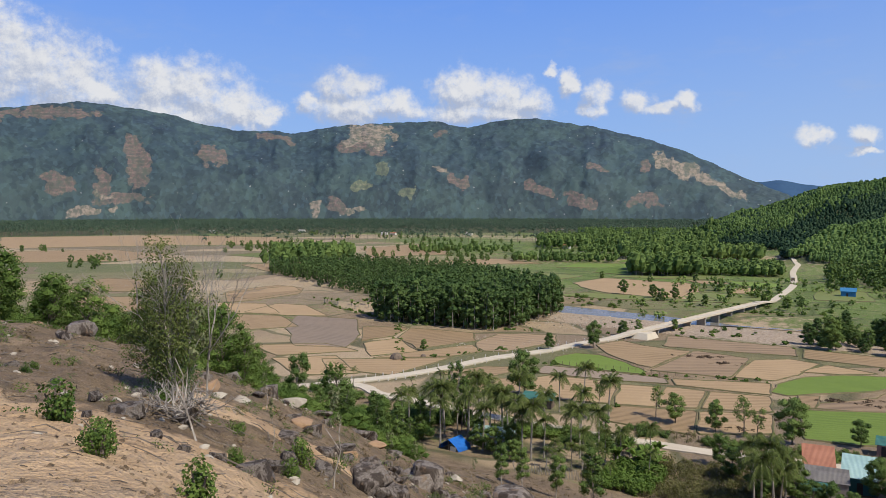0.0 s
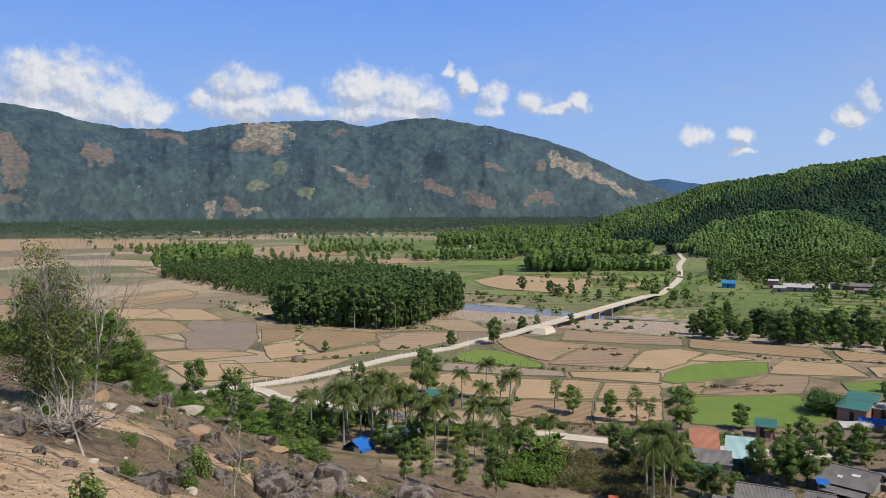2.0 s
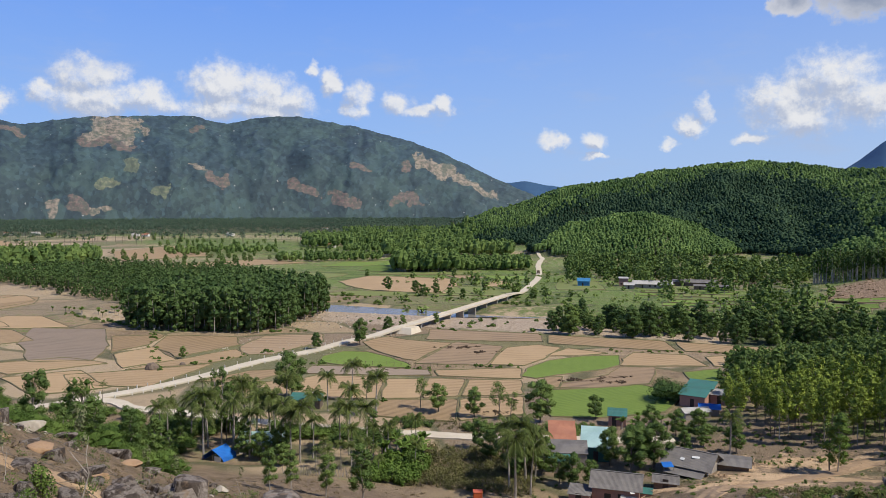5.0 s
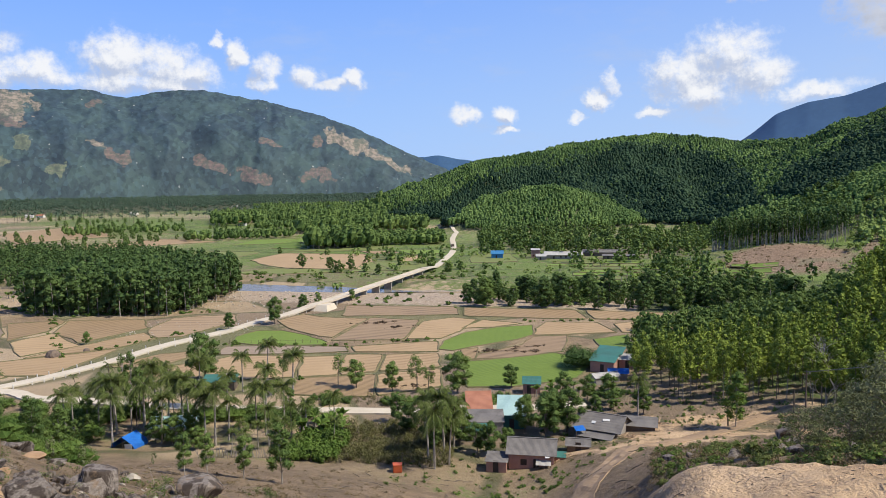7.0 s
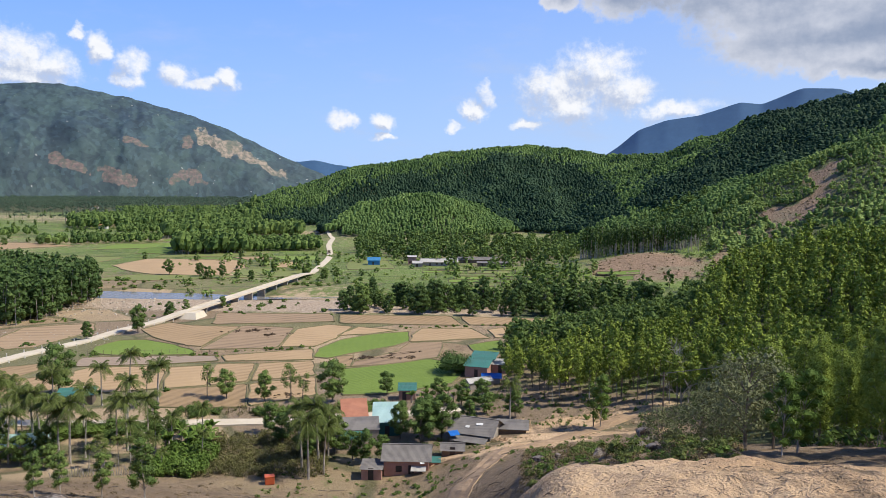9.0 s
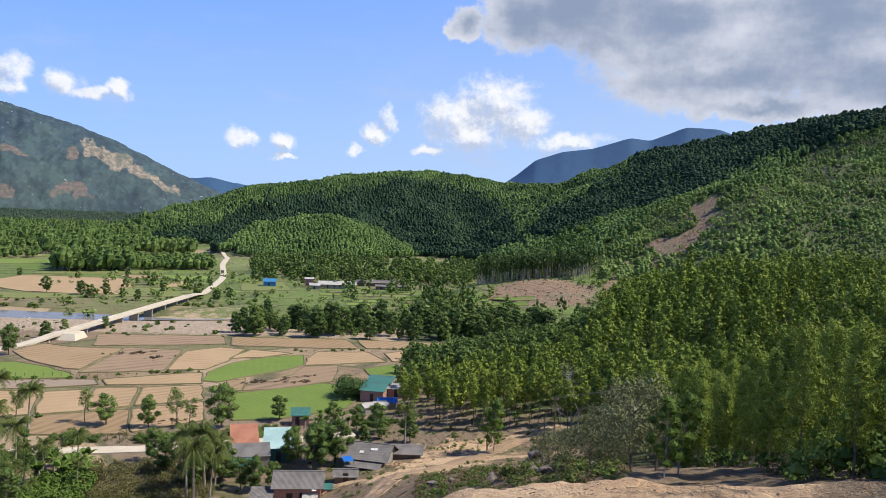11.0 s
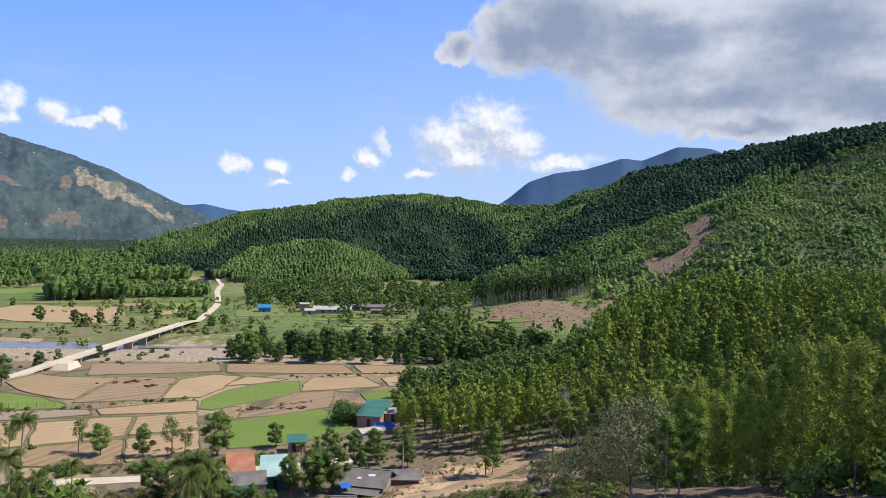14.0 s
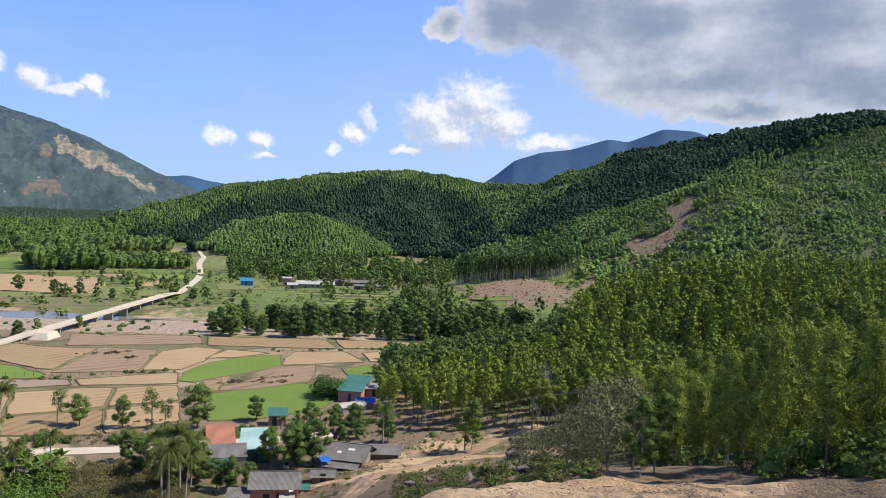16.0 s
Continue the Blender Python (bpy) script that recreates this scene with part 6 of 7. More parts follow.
    yard = yard[[np.hypot(lane[:, 0] - x, lane[:, 1] - y).min() > 2.2 for x, y, _ in yard]]
    for hx, hy, r in ((10.4, 118.5, 5.0), (4.6, 116.5, 3.0), (2.9, 135.6, 5), (8.4, 138, 5), (1.8, 131, 3), (24.2, 131.5, 5.5), (18.4, 121.8, 2.6), (31.3, 132.5, 3.2), (-11.3, 113.6, 2.0), (10, 146, 6), (14, 160.5, 3)):
        yard = yard[np.hypot(yard[:, 0] - hx, yard[:, 1] - hy) > r]
    stand("yard_weeds", [bush_shape(325 + k, 1.3, 0.8, 90, 0.1, 6) for k in range(4)], yard[::2], "green weeds and low plants round the houses", "weeds", [BARK, LEAF_BUSH])
    stand("yard_straw", [bush_shape(329 + k, 0.7, 0.9, 60, 0.1, 6, core=False) for k in range(4)], yard[1::2], "dry grass and leaf litter round the houses", "grass", [BARK, LEAF_WEED])
    heaps = [(a + rng.normal() * u, b + rng.normal() * w, rng.uniform(0.4, 1.1)) for a, b, u, w, n in HEAPS for _ in range(n)]
    stand("burnt_heaps", [bush_shape(333 + k, 0.55, 1.1, 44, 0.22, 7) for k in range(4)], heaps, "dark heaps of cut brush on the fields", "brush", [BARK, LEAF_CHAR])
    v = [(x, y, s) for x, y, s in zip(rng.uniform(-31, -22, 190), rng.uniform(117, 133, 190), rng.uniform(0.8, 1.4, 190))]
    stand("reeds", [bush_shape(315 + k, 2.0, 0.8, 80, 0.16) for k in range(3)], v, "bright green reeds beside the palms", "reeds", [BARK, LEAF_BANANA])


build_woods()
build_forest()
build_trees()


# ---- houses, farm, tents ----
ROOF_GREY = plain("weathered_fibre_roof", (0.2, 0.185, 0.17), (0.12, 0.11, 0.105), 0.8)
ROOF_TEAL = plain("teal_metal_roof", (0.045, 0.17, 0.145), (0.05, 0.13, 0.11), 0.5, 0.6)
ROOF_PALE = plain("pale_turquoise_roof", (0.36, 0.5, 0.47), (0.28, 0.41, 0.38), 0.4, 0.45)
ROOF_ORANGE = plain("orange_tile_roof", (0.4, 0.18, 0.11), (0.31, 0.13, 0.08), 1.0)
ROOF_WHITE = plain("pale_metal_roof", (0.48, 0.46, 0.42), (0.35, 0.33, 0.3), 0.4, 0.6)
ROOF_BLUE = plain("blue_metal_roof", (0.05, 0.22, 0.42), (0.04, 0.17, 0.34), 0.4, 0.5)
BRICK = plain("pink_brick_wall", (0.42, 0.24, 0.19), (0.33, 0.19, 0.15), 1.4)
WALL_WHITE = plain("whitewashed_wall", (0.62, 0.6, 0.55), (0.48, 0.45, 0.4), 0.9)
WALL_GREY = plain("raw_cement_wall", (0.34, 0.31, 0.27), (0.25, 0.22, 0.19), 0.9)
WOOD_OLD = plain("old_timber", (0.19, 0.145, 0.105), (0.12, 0.09, 0.07), 2.0)
WOOD_RAW = plain("raw_planks", (0.42, 0.3, 0.19), (0.27, 0.18, 0.11), 2.0)
DOOR_DARK = plain("dark_door", (0.07, 0.055, 0.045), (0.05, 0.04, 0.035), 2.0)
TARP_BLUE = plain("blue_tarpaulin", (0.02, 0.15, 0.5), (0.02, 0.11, 0.4), 1.0, 0.4)
TARP_WHITE = plain("white_sheet", (0.68, 0.68, 0.66), (0.5, 0.5, 0.48), 1.0, 0.5)
ORANGE = plain("orange_plastic", (0.5, 0.11, 0.04), (0.4, 0.085, 0.035), 1.0, 0.5)
POST_WHITE = plain("white_painted_post", (0.62, 0.6, 0.55), (0.5, 0.46, 0.4), 2.0)


def sheet(mat, length, run, rise, thick=0.05, ribs=0.18, seed=0):
    """A corrugated roof sheet: length along x, running down towards -y by run while it falls by rise."""
    n = max(8, int(length / ribs) * 2)
    xs = np.linspace(-length / 2, length / 2, n + 1)
    wave = 0.028 * (np.arange(n + 1) % 2)
    ys = np.linspace(0, -run, 5)
    rng = np.random.default_rng(seed)
    sag = rng.normal(size=(5, 1)) * 0.025
    top = np.stack(np.broadcast_arrays(xs[None], ys[:, None], -rise * (-ys[:, None] / run) + wave[None] + sag), -1)
    low = top - (0, 0, thick)
    v = np.concatenate([top.reshape(-1, 3), low.reshape(-1, 3)])
    q = grid_quads(5, n + 1)
    k = 5 * (n + 1)
    i = np.arange(k).reshape(5, n + 1)
    edge = []
    for line in (i[0], i[-1], i[:, 0], i[:, -1]):
        edge.append(np.stack([line[:-1], line[1:], line[1:] + k, line[:-1] + k], -1))
    return mesh_from("roof", v, np.concatenate([q[:, ::-1], q + k, *edge]), [mat])


def wall_mesh(mat, length, height, openings=(), thick=0.16):
    """A wall along x from 0 to length with openings (x0, x1, z0, z1) cut through it."""
    bm = bmesh.new()
    cuts = sorted({0, length, *[o[0] for o in openings], *[o[1] for o in openings]})
    for a, b in zip(cuts, cuts[1:]):
        over = [o for o in openings if o[0] <= a and o[1] >= b]
        z = 0.0
        for o in sorted(over, key=lambda o: o[2]):
            if o[2] > z:
                bm_box(bm, a, b, -thick / 2, thick / 2, z, o[2])
            z = o[3]
        if z < height:
            bm_box(bm, a, b, -thick / 2, thick / 2, z, height)
    bmesh.ops.remove_doubles(bm, verts=bm.verts, dist=0.001)
    me = bpy.data.meshes.new("wall")
    bm.to_mesh(me)
    bm.free()
    me.materials.append(mat)
    return me


def gable_mesh(mat, depth, rise, thick=0.16):
    v = [(s * thick / 2, y, z) for s in (-1, 1) for y, z in ((-depth / 2, 0), (depth / 2, 0), (0, rise))]
    me = bpy.data.meshes.new("gable")
    me.from_pydata(v, [], [(0, 2, 1), (3, 4, 5), (0, 1, 4, 3), (1, 2, 5, 4), (2, 0, 3, 5)])
    me.materials.append(mat)
    return me


def house(name, x, y, yaw, w, d, h, roof, roof_mat, wall_mat, label, rise=1.2, over=0.5, doors=(), windows=(), category="house", lift=0.0):
    """A house with four walls, door and window openings and a gable or shed roof. Its front faces -y."""
    z = min(ground_z(x + a, y + b) for a in (-w / 2, w / 2) for b in (-d / 2, d / 2))
    z = max(z, ground_z(x, y) - 0.5) + lift
    ob = thing(name, x, y, z - 0.2, yaw, label, category)
    h += 0.2
    holes = [(c - 0.45, c + 0.45, 0.2, 2.2) for c in doors] + [(c - 0.5, c + 0.5, 1.1, 2.1) for c in windows]
    back = h + (rise if roof == "shed" else 0)
    part("wall", wall_mesh(wall_mat, w, h, holes), ob, m=pose(-w / 2, -d / 2, 0))
    part("wall", wall_mesh(wall_mat, w, back), ob, m=pose(-w / 2, d / 2, 0))
    for s in (-1, 1):
        side = part("wall", wall_mesh(wall_mat, d - 0.18, h), ob, m=pose(s * (w / 2 - 0.08), -d / 2 + 0.09, 0, 0, 0, 90))
        if roof == "gable":
            part("gable", gable_mesh(wall_mat, d, rise), side, m=pose(d / 2 - 0.09, 0, h, 0, 0, -90))
    for c in doors:
        part("door", box(DOOR_DARK, c - 0.45, c + 0.45, -0.03, 0.03, 0.2, 2.18, 0.01), ob, "dark wooden door", pose(-w / 2, -d / 2 + 0.04, 0))
    for c in windows:
        win = part("window", box(DOOR_DARK, c - 0.5, c + 0.5, -0.02, 0.02, 1.1, 2.1, 0.01), ob, "dark shuttered window", pose(-w / 2, -d / 2 + 0.05, 0))
        part("sill", box(wall_mat, c - 0.58, c + 0.58, -0.2, 0.0, 1.02, 1.1, 0.01), win)
    if roof == "gable":
        run = d / 2 + over
        fall = rise * run / (d / 2)
        part("roof", sheet(roof_mat, w + 2 * over, run, fall, seed=1), ob, m=pose(0, 0, h + rise + 0.06))
        part("roof", sheet(roof_mat, w + 2 * over, run, fall, seed=2), ob, m=pose(0, 0, h + rise + 0.06, 0, 0, 180))
        part("ridge_cap", box(roof_mat, -w / 2 - over, w / 2 + over, -0.16, 0.16, h + rise + 0.03, h + rise + 0.13, 0.03), ob)
    else:
        run = d + 2 * over
        part("roof", sheet(roof_mat, w + 2 * over, run, rise * run / d, seed=3), ob, m=pose(0, d / 2 + over, back + 0.1 + rise * over / d))
    return ob


def build_houses():
    g = house("brick_house", 10.4, 118.5, -9, 7.2, 5.6, 2.9, "gable", ROOF_GREY, BRICK, "small pink brick house with a weathered grey roof", 1.5, 0.5, (4.4,), (2.4, 6.2))
    part("lean_to_roof", sheet(ROOF_WHITE, 2.4, 1.6, 0.3), g, "pale sheet awning on posts", pose(2.0, -2.75, 2.1))
    for px in (0.9, 3.1):
        part("post", box(WOOD_OLD, px - 0.06, px + 0.06, -4.3, -4.18, 0, 1.75, 0.01), g)
    part("patch", box(TARP_WHITE, 0.4, 1.1, -2.2, -1.2, 3.92, 3.97, 0.01), g, "white plastic patch on the roof", pose(1.0, 0, 0.25, 28, 0, 14))
    part("side_shed", box(BRICK, 3.7, 5.3, -1.0, 1.4, 0, 2.0, 0.03), g, "low brick side shed")
    part("side_roof", box(ROOF_TEAL, 3.6, 5.5, -1.2, 1.6, 2.0, 2.08, 0.02), g, "flat green roof")
    house("brick_annexe", 4.6, 116.5, -9, 3.2, 3.0, 1.8, "shed", ROOF_GREY, BRICK, "low brick annexe with a grey roof beside the house", 0.4, 0.25, (1.5,))
    house("orange_house", 2.1, 141.5, 2, 4.6, 6.2, 3.1, "shed", ROOF_ORANGE, WALL_WHITE, "whitewashed house with an orange tiled roof", 1.7, 0.3, (2.3,))
    house("grey_lean_to", 2.9, 135.6, 0, 7.0, 4.6, 2.4, "shed", ROOF_GREY, WALL_GREY, "cement lean-to with a dark grey roof", 0.8, 0.25, (2.0,), (4.6,))
    house("turquoise_house", 8.4, 140.2, -4, 5.2, 7.6, 2.7, "shed", ROOF_PALE, ROOF_TEAL, "green-walled shed with a pale turquoise roof", 1.4, 0.3, (2.6,))
    house("low_teal_shed", 1.8, 131.0, 0, 4.2, 2.6, 1.9, "shed", ROOF_TEAL, WALL_GREY, "low shed with a teal and white roof", 0.4, 0.2, (2.0,))
    b = house("grey_barn", 24.2, 131.5, -28, 7.5, 6.6, 2.3, "gable", ROOF_GREY, WALL_GREY, "dark weathered house with a wide grey roof", 1.7, 0.7, (3.0,), (5.6,))
    part("porch_roof", sheet(ROOF_GREY, 6.6, 2.4, 0.55, seed=5), b, "low grey porch roof", pose(0.2, -3.6, 2.05))
    for px in (-2.7, -0.6, 1.4, 3.2):
        part("post", box(WOOD_OLD, px - 0.06, px + 0.06, -5.8, -5.68, -0.2, 1.55, 0.01), b)
    for px, py, sx, sy in ((1.2, -1.5, 1.3, 0.5), (-0.9, -2.3, 0.8, 0.6), (2.4, 1.0, 0.9, 0.4)):
        part("patch", box(TARP_WHITE, -sx / 2, sx / 2, -sy / 2, sy / 2, 0, 0.03, 0.005), b, "pale plastic patch on the roof", pose(px, py, 4.33 - abs(py) * 0.515, 27 if py < 0 else -27, 0, 12 * px))
    canopy = thing("tarp_canopy", 19.6, 128.2, ground_z(19.6, 128.2), 12, "blue tarpaulin canopy on poles beside the grey house", "canopy")
    canopy.scale = (0.62, 0.62, 0.85)
    part("cover", sheet(TARP_BLUE, 3.0, 2.4, 0.5, 0.02, 0.5, 7), canopy, m=pose(0, 1.2, 2.5))
    for px in (-1.4, 1.4):
        for py in (-1.1, 1.1):
            part("pole", box(WOOD_OLD, px - 0.05, px + 0.05, py - 0.05, py + 0.05, 0, 2.2 + 0.2 * py, 0.01), canopy)
    rng = np.random.default_rng(19)
    plank = box(WOOD_RAW, -1.5, 1.5, -0.09, 0.09, -0.03, 0.03, 0.006)
    for hx, hy, n in ((30.5, 138.5, 26), (34.0, 136.4, 18), (27.5, 126.6, 12), (15.5, 117.5, 10)):
        pile = thing("timber_pile", hx, hy, ground_z(hx, hy), 0, "loose pile of raw planks and offcuts in the yard", "timber", "timber piles in the yard")
        for k in range(n):
            px, py = rng.normal() * 0.9, rng.normal() * 0.7
            part("plank", plank, pile, m=pose(px, py, ground_z(hx + px, hy + py) - ground_z(hx, hy) + 0.08 + 0.5 * rng.uniform() * math.exp(-px * px - py * py), rng.normal() * 12, rng.normal() * 12, rng.uniform(0, 180)))
    s = house("small_shelter", 18.4, 121.8, -10, 3.6, 2.6, 1.5, "gable", ROOF_GREY, WOOD_OLD, "small plank shelter patched with grey sheets", 0.7, 0.35, (1.8,))
    part("cover", box(TARP_BLUE, -1.6, 0.6, -1.2, -1.15, 0.3, 1.5, 0.01), s, "blue plastic cover")
    house("broken_shack", 31.3, 132.5, -14, 5.0, 3.0, 1.3, "shed", ROOF_GREY, WOOD_OLD, "collapsed dark shack with bent roofing", 0.5, 0.5)
    t = house("teal_house", 33.2, 178.0, -24, 5.6, 5.4, 2.7, "shed", ROOF_TEAL, BRICK, "pink-walled house with a teal metal roof", 1.0, 0.4, (2.8,))
    part("wing", box(BRICK, -2.4, 3.2, 2.9, 6.6, 0, 3.4, 0.03), t, "rear wing of pink brick")
    part("wing_roof", sheet(ROOF_TEAL, 6.6, 4.6, 0.9, seed=4), t, "teal roof of the rear wing", pose(0.4, 7.0, 4.7))
    house("white_roof_hut", 39.2, 179.5, -20, 3.8, 3.8, 2.3, "gable", ROOF_WHITE, BRICK, "small brick hut with a pale metal roof", 0.8, 0.4, (1.9,))
    house("field_hut", 14.0, 160.5, -6, 3.6, 2.8, 2.3, "shed", ROOF_TEAL, BRICK, "small brick hut with a green sloping roof by the rice", 0.7, 0.3, (1.2,))
    house("low_grey_shed", 31.0, 166.5, 20, 6.0, 3.0, 1.7, "gable", ROOF_WHITE, WALL_GREY, "long low shed with a dusty pale roof", 0.6, 0.3)
    c = house("blue_tarp_shed", 34.6, 169.0, -8, 4.0, 3.0, 1.8, "gable", TARP_BLUE, WALL_GREY, "low shed covered by a blue tarpaulin", 0.6, 0.4)
    c["category"] = "shed"
    # buildings among the palms
    house("palm_house", -54.5, 133.0, 6, 7.6, 4.6, 2.6, "gable", ROOF_PALE, WALL_WHITE, "whitewashed house with a pale green roof among palms", 1.1, 0.5, (2.0,), (5.4,))
    house("green_shack", -56.8, 165.5, 6, 7.0, 3.6, 2.1, "shed", ROOF_TEAL, WOOD_OLD, "timber shack with a green metal roof by the field", 0.6, 0.4, (3.0,), category="shack")
    # the farm below the hills
    house("long_barn", 57.0, 438.0, -6, 21.0, 6.5, 2.7, "gable", ROOF_WHITE, WALL_GREY, "long farm barn with a bright pale roof", 1.5, 0.8, (5.0, 16.0), (9.0, 12.0), "barn")
    house("barn_wing", 43.5, 433.0, -6, 5.6, 4.2, 2.2, "shed", ROOF_WHITE, WALL_GREY, "low wing of the farm with a pale roof", 0.8, 0.4, (2.5,), category="barn")
    house("farm_tower", 41.6, 447.0, -4, 5.0, 4.5, 4.6, "shed", ROOF_WHITE, BRICK, "two-storey brick farm building with a flat pale roof", 0.4, 0.4, (2.4,), (1.2, 3.8), "barn")
    house("blue_hut", 18.5, 446.0, -3, 7.0, 5.0, 3.0, "gable", ROOF_BLUE, ROOF_BLUE, "blue metal hut beside the far road", 1.5, 0.4, (3.0,), category="hut")
    house("dark_barn", 83.0, 452.0, -8, 24.0, 6.0, 2.4, "gable", ROOF_GREY, WOOD_OLD, "long dark timber barn behind the farm", 1.3, 0.6, (6.0, 18.0), category="barn")
    house("open_shed", 88.0, 431.0, -10, 18.0, 4.0, 2.0, "shed", ROOF_GREY, WOOD_OLD, "low open timber shed by the terraces", 0.5, 0.4, (3.0, 9.0, 15.0), category="shed")
    rng = np.random.default_rng(8)
    spots = [(-905, 1130), (-870, 1150), (-660, 1105), (-640, 1100), (-520, 1150), (-300, 930), (-215, 905), (-150, 1180), (-1010, 1060), (-470, 1500), (-90, 1230), (-105, 760), (-250, 820)]
    for n, (x, y) in enumerate(spots):
        house("far_house", x, y, rng.uniform(-25, 25), rng.uniform(8, 15), 7, 3.2, "gable", ROOF_WHITE if n % 3 else ROOF_ORANGE, WALL_WHITE, "small far white house among the trees", 1.8, 0.5, (3.0,), (5.5,))


def build_tent():
    t = thing("tarp_tent", -60.2, 126.5, ground_z(-60.2, 126.5), -12, "blue tarpaulin tent with a white end flap", "tent")
    w, l, h, e = 2.1, 2.0, 2.3, 0.9
    v = [(-w, -l, e), (0, -l * 1.02, h), (w, -l, e), (-w, l, e), (0, l * 1.02, h), (w, l, e), (-w * 1.12, -l, 0.05), (w * 1.12, -l, 0.05), (-w * 1.12, l, 0.05), (w * 1.12, l, 0.05)]
    bm = bmesh.new()
    vs = [bm.verts.new(p) for p in v]
    for f in ((0, 1, 4, 3), (1, 2, 5, 4), (6, 0, 3, 8), (2, 7, 9, 5), (3, 4, 5), (3, 5, 9, 8)):
        bm.faces.new([vs[i] for i in f])
    bmesh.ops.subdivide_edges(bm, edges=bm.edges[:], cuts=3, use_grid_fill=True)
    rng = np.random.default_rng(4)
    for p in bm.verts:
        p.co += Vector(rng.normal(size=3) * 0.035)
    bmesh.ops.solidify(bm, geom=bm.faces[:], thickness=0.02)
    me = bpy.data.meshes.new("cover")
    bm.to_mesh(me)
    bm.free()
    me.materials.append(TARP_BLUE)
    part("cover", me, t)
    part("flap", box(TARP_WHITE, 0.5, 1.9, -2.02, -1.98, 0.05, 1.1, 0.005), t, "white hanging flap")
    for px, py in ((0, -1.95), (0, 1.95), (-2, -1.9), (2, -1.9)):
        part("pole", box(WOOD_OLD, px - 0.04, px + 0.04, py - 0.04, py + 0.04, 0, 2.2 if px == 0 else 0.9, 0.01), t)
    k = thing("water_tank", -11.3, 113.6, ground_z(-11.3, 113.6), 8, "orange plastic crate tank at the field edge", "tank")
    k.scale = (0.72, 0.72, 0.72)
    part("body", box(ORANGE, -1.0, 1.0, -0.9, 0.9, 0.1, 1.75, 0.12), k)
    part("lid", box(ORANGE, -1.05, 1.05, -0.95, 0.95, 1.75, 1.87, 0.04), k)
    for s in (-0.8, 0.8):
        part("skid", box(WOOD_OLD, s - 0.1, s + 0.1, -0.9, 0.9, 0, 0.12, 0.01), k)


# ---- rocks ----
def rock_material():
    def build(t):
        p = t.add("ShaderNodeTexCoord").outputs["Object"]
        tone = t.add("ShaderNodeObjectInfo").outputs["Random"]
        p = t.vec("ADD", p, t.add("ShaderNodeCombineXYZ", {0: t.math("MULTIPLY", tone, 40.0)}).outputs[0])
        big, fine = t.noise(p, 0.9, 5, 0.6), t.noise(p, 9.0, 6, 0.7)
        c = t.mix(t.math("MULTIPLY", t.span(fine, 0.3, 0.7), 0.9), rgb(0.15, 0.125, 0.105), rgb(0.33, 0.285, 0.245))
        stain = t.noise(t.vec("MULTIPLY", p, (1.6, 1.6, 0.5)), 1.4, 6, 0.65)
        c = t.mix(t.span(stain, 0.46, 0.56), c, t.mix(fine, rgb(0.045, 0.034, 0.028), rgb(0.1, 0.078, 0.062)))
        c = t.mix(t.math("MULTIPLY", t.span(t.noise(p, 2.3, 4), 0.58, 0.66), 0.6), c, rgb(0.24, 0.165, 0.105))
        return {"c": c, "h": t.math("ADD", fine, t.math("MULTIPLY", big, 2.0)), "hd": 0.16, "hs": 0.9}
    return material("granite", build)


ROCK = rock_material()
ROCK_PALE = plain("pale_boulder", (0.46, 0.41, 0.33), (0.33, 0.28, 0.22), 1.0, bump=0.1)
ROCK_EARTH = plain("sandy_boulder", (0.4, 0.26, 0.15), (0.3, 0.19, 0.11), 1.0, bump=0.1)


def rock_mesh(seed, mat, flat=0.75, subdiv=4):
    bm = bmesh.new()
    bmesh.ops.create_icosphere(bm, subdivisions=subdiv, radius=1)
    rng = np.random.default_rng(seed)
    planes = [(Vector(rng.normal(size=3)).normalized(), rng.uniform(0.45, 0.85)) for _ in range(13)]
    off = Vector(rng.uniform(-50, 50, 3))
    for v in bm.verts:
        n = v.co.normalized()
        r = 1 + 0.3 * noise.noise(n * 1.3 + off) + 0.09 * noise.noise(n * 4 + off) + 0.03 * noise.noise(n * 11 + off)
        p = n * r
        for d, lim in planes:
            k = p.dot(d)
            if k > lim:
                p -= d * (k - lim) * 0.97
        v.co = (p.x * 1.15, p.y, p.z * flat)
    for f in bm.faces:
        f.smooth = True
    me = bpy.data.meshes.new("boulder")
    bm.to_mesh(me)
    bm.free()
    me.materials.append(mat)
    return me


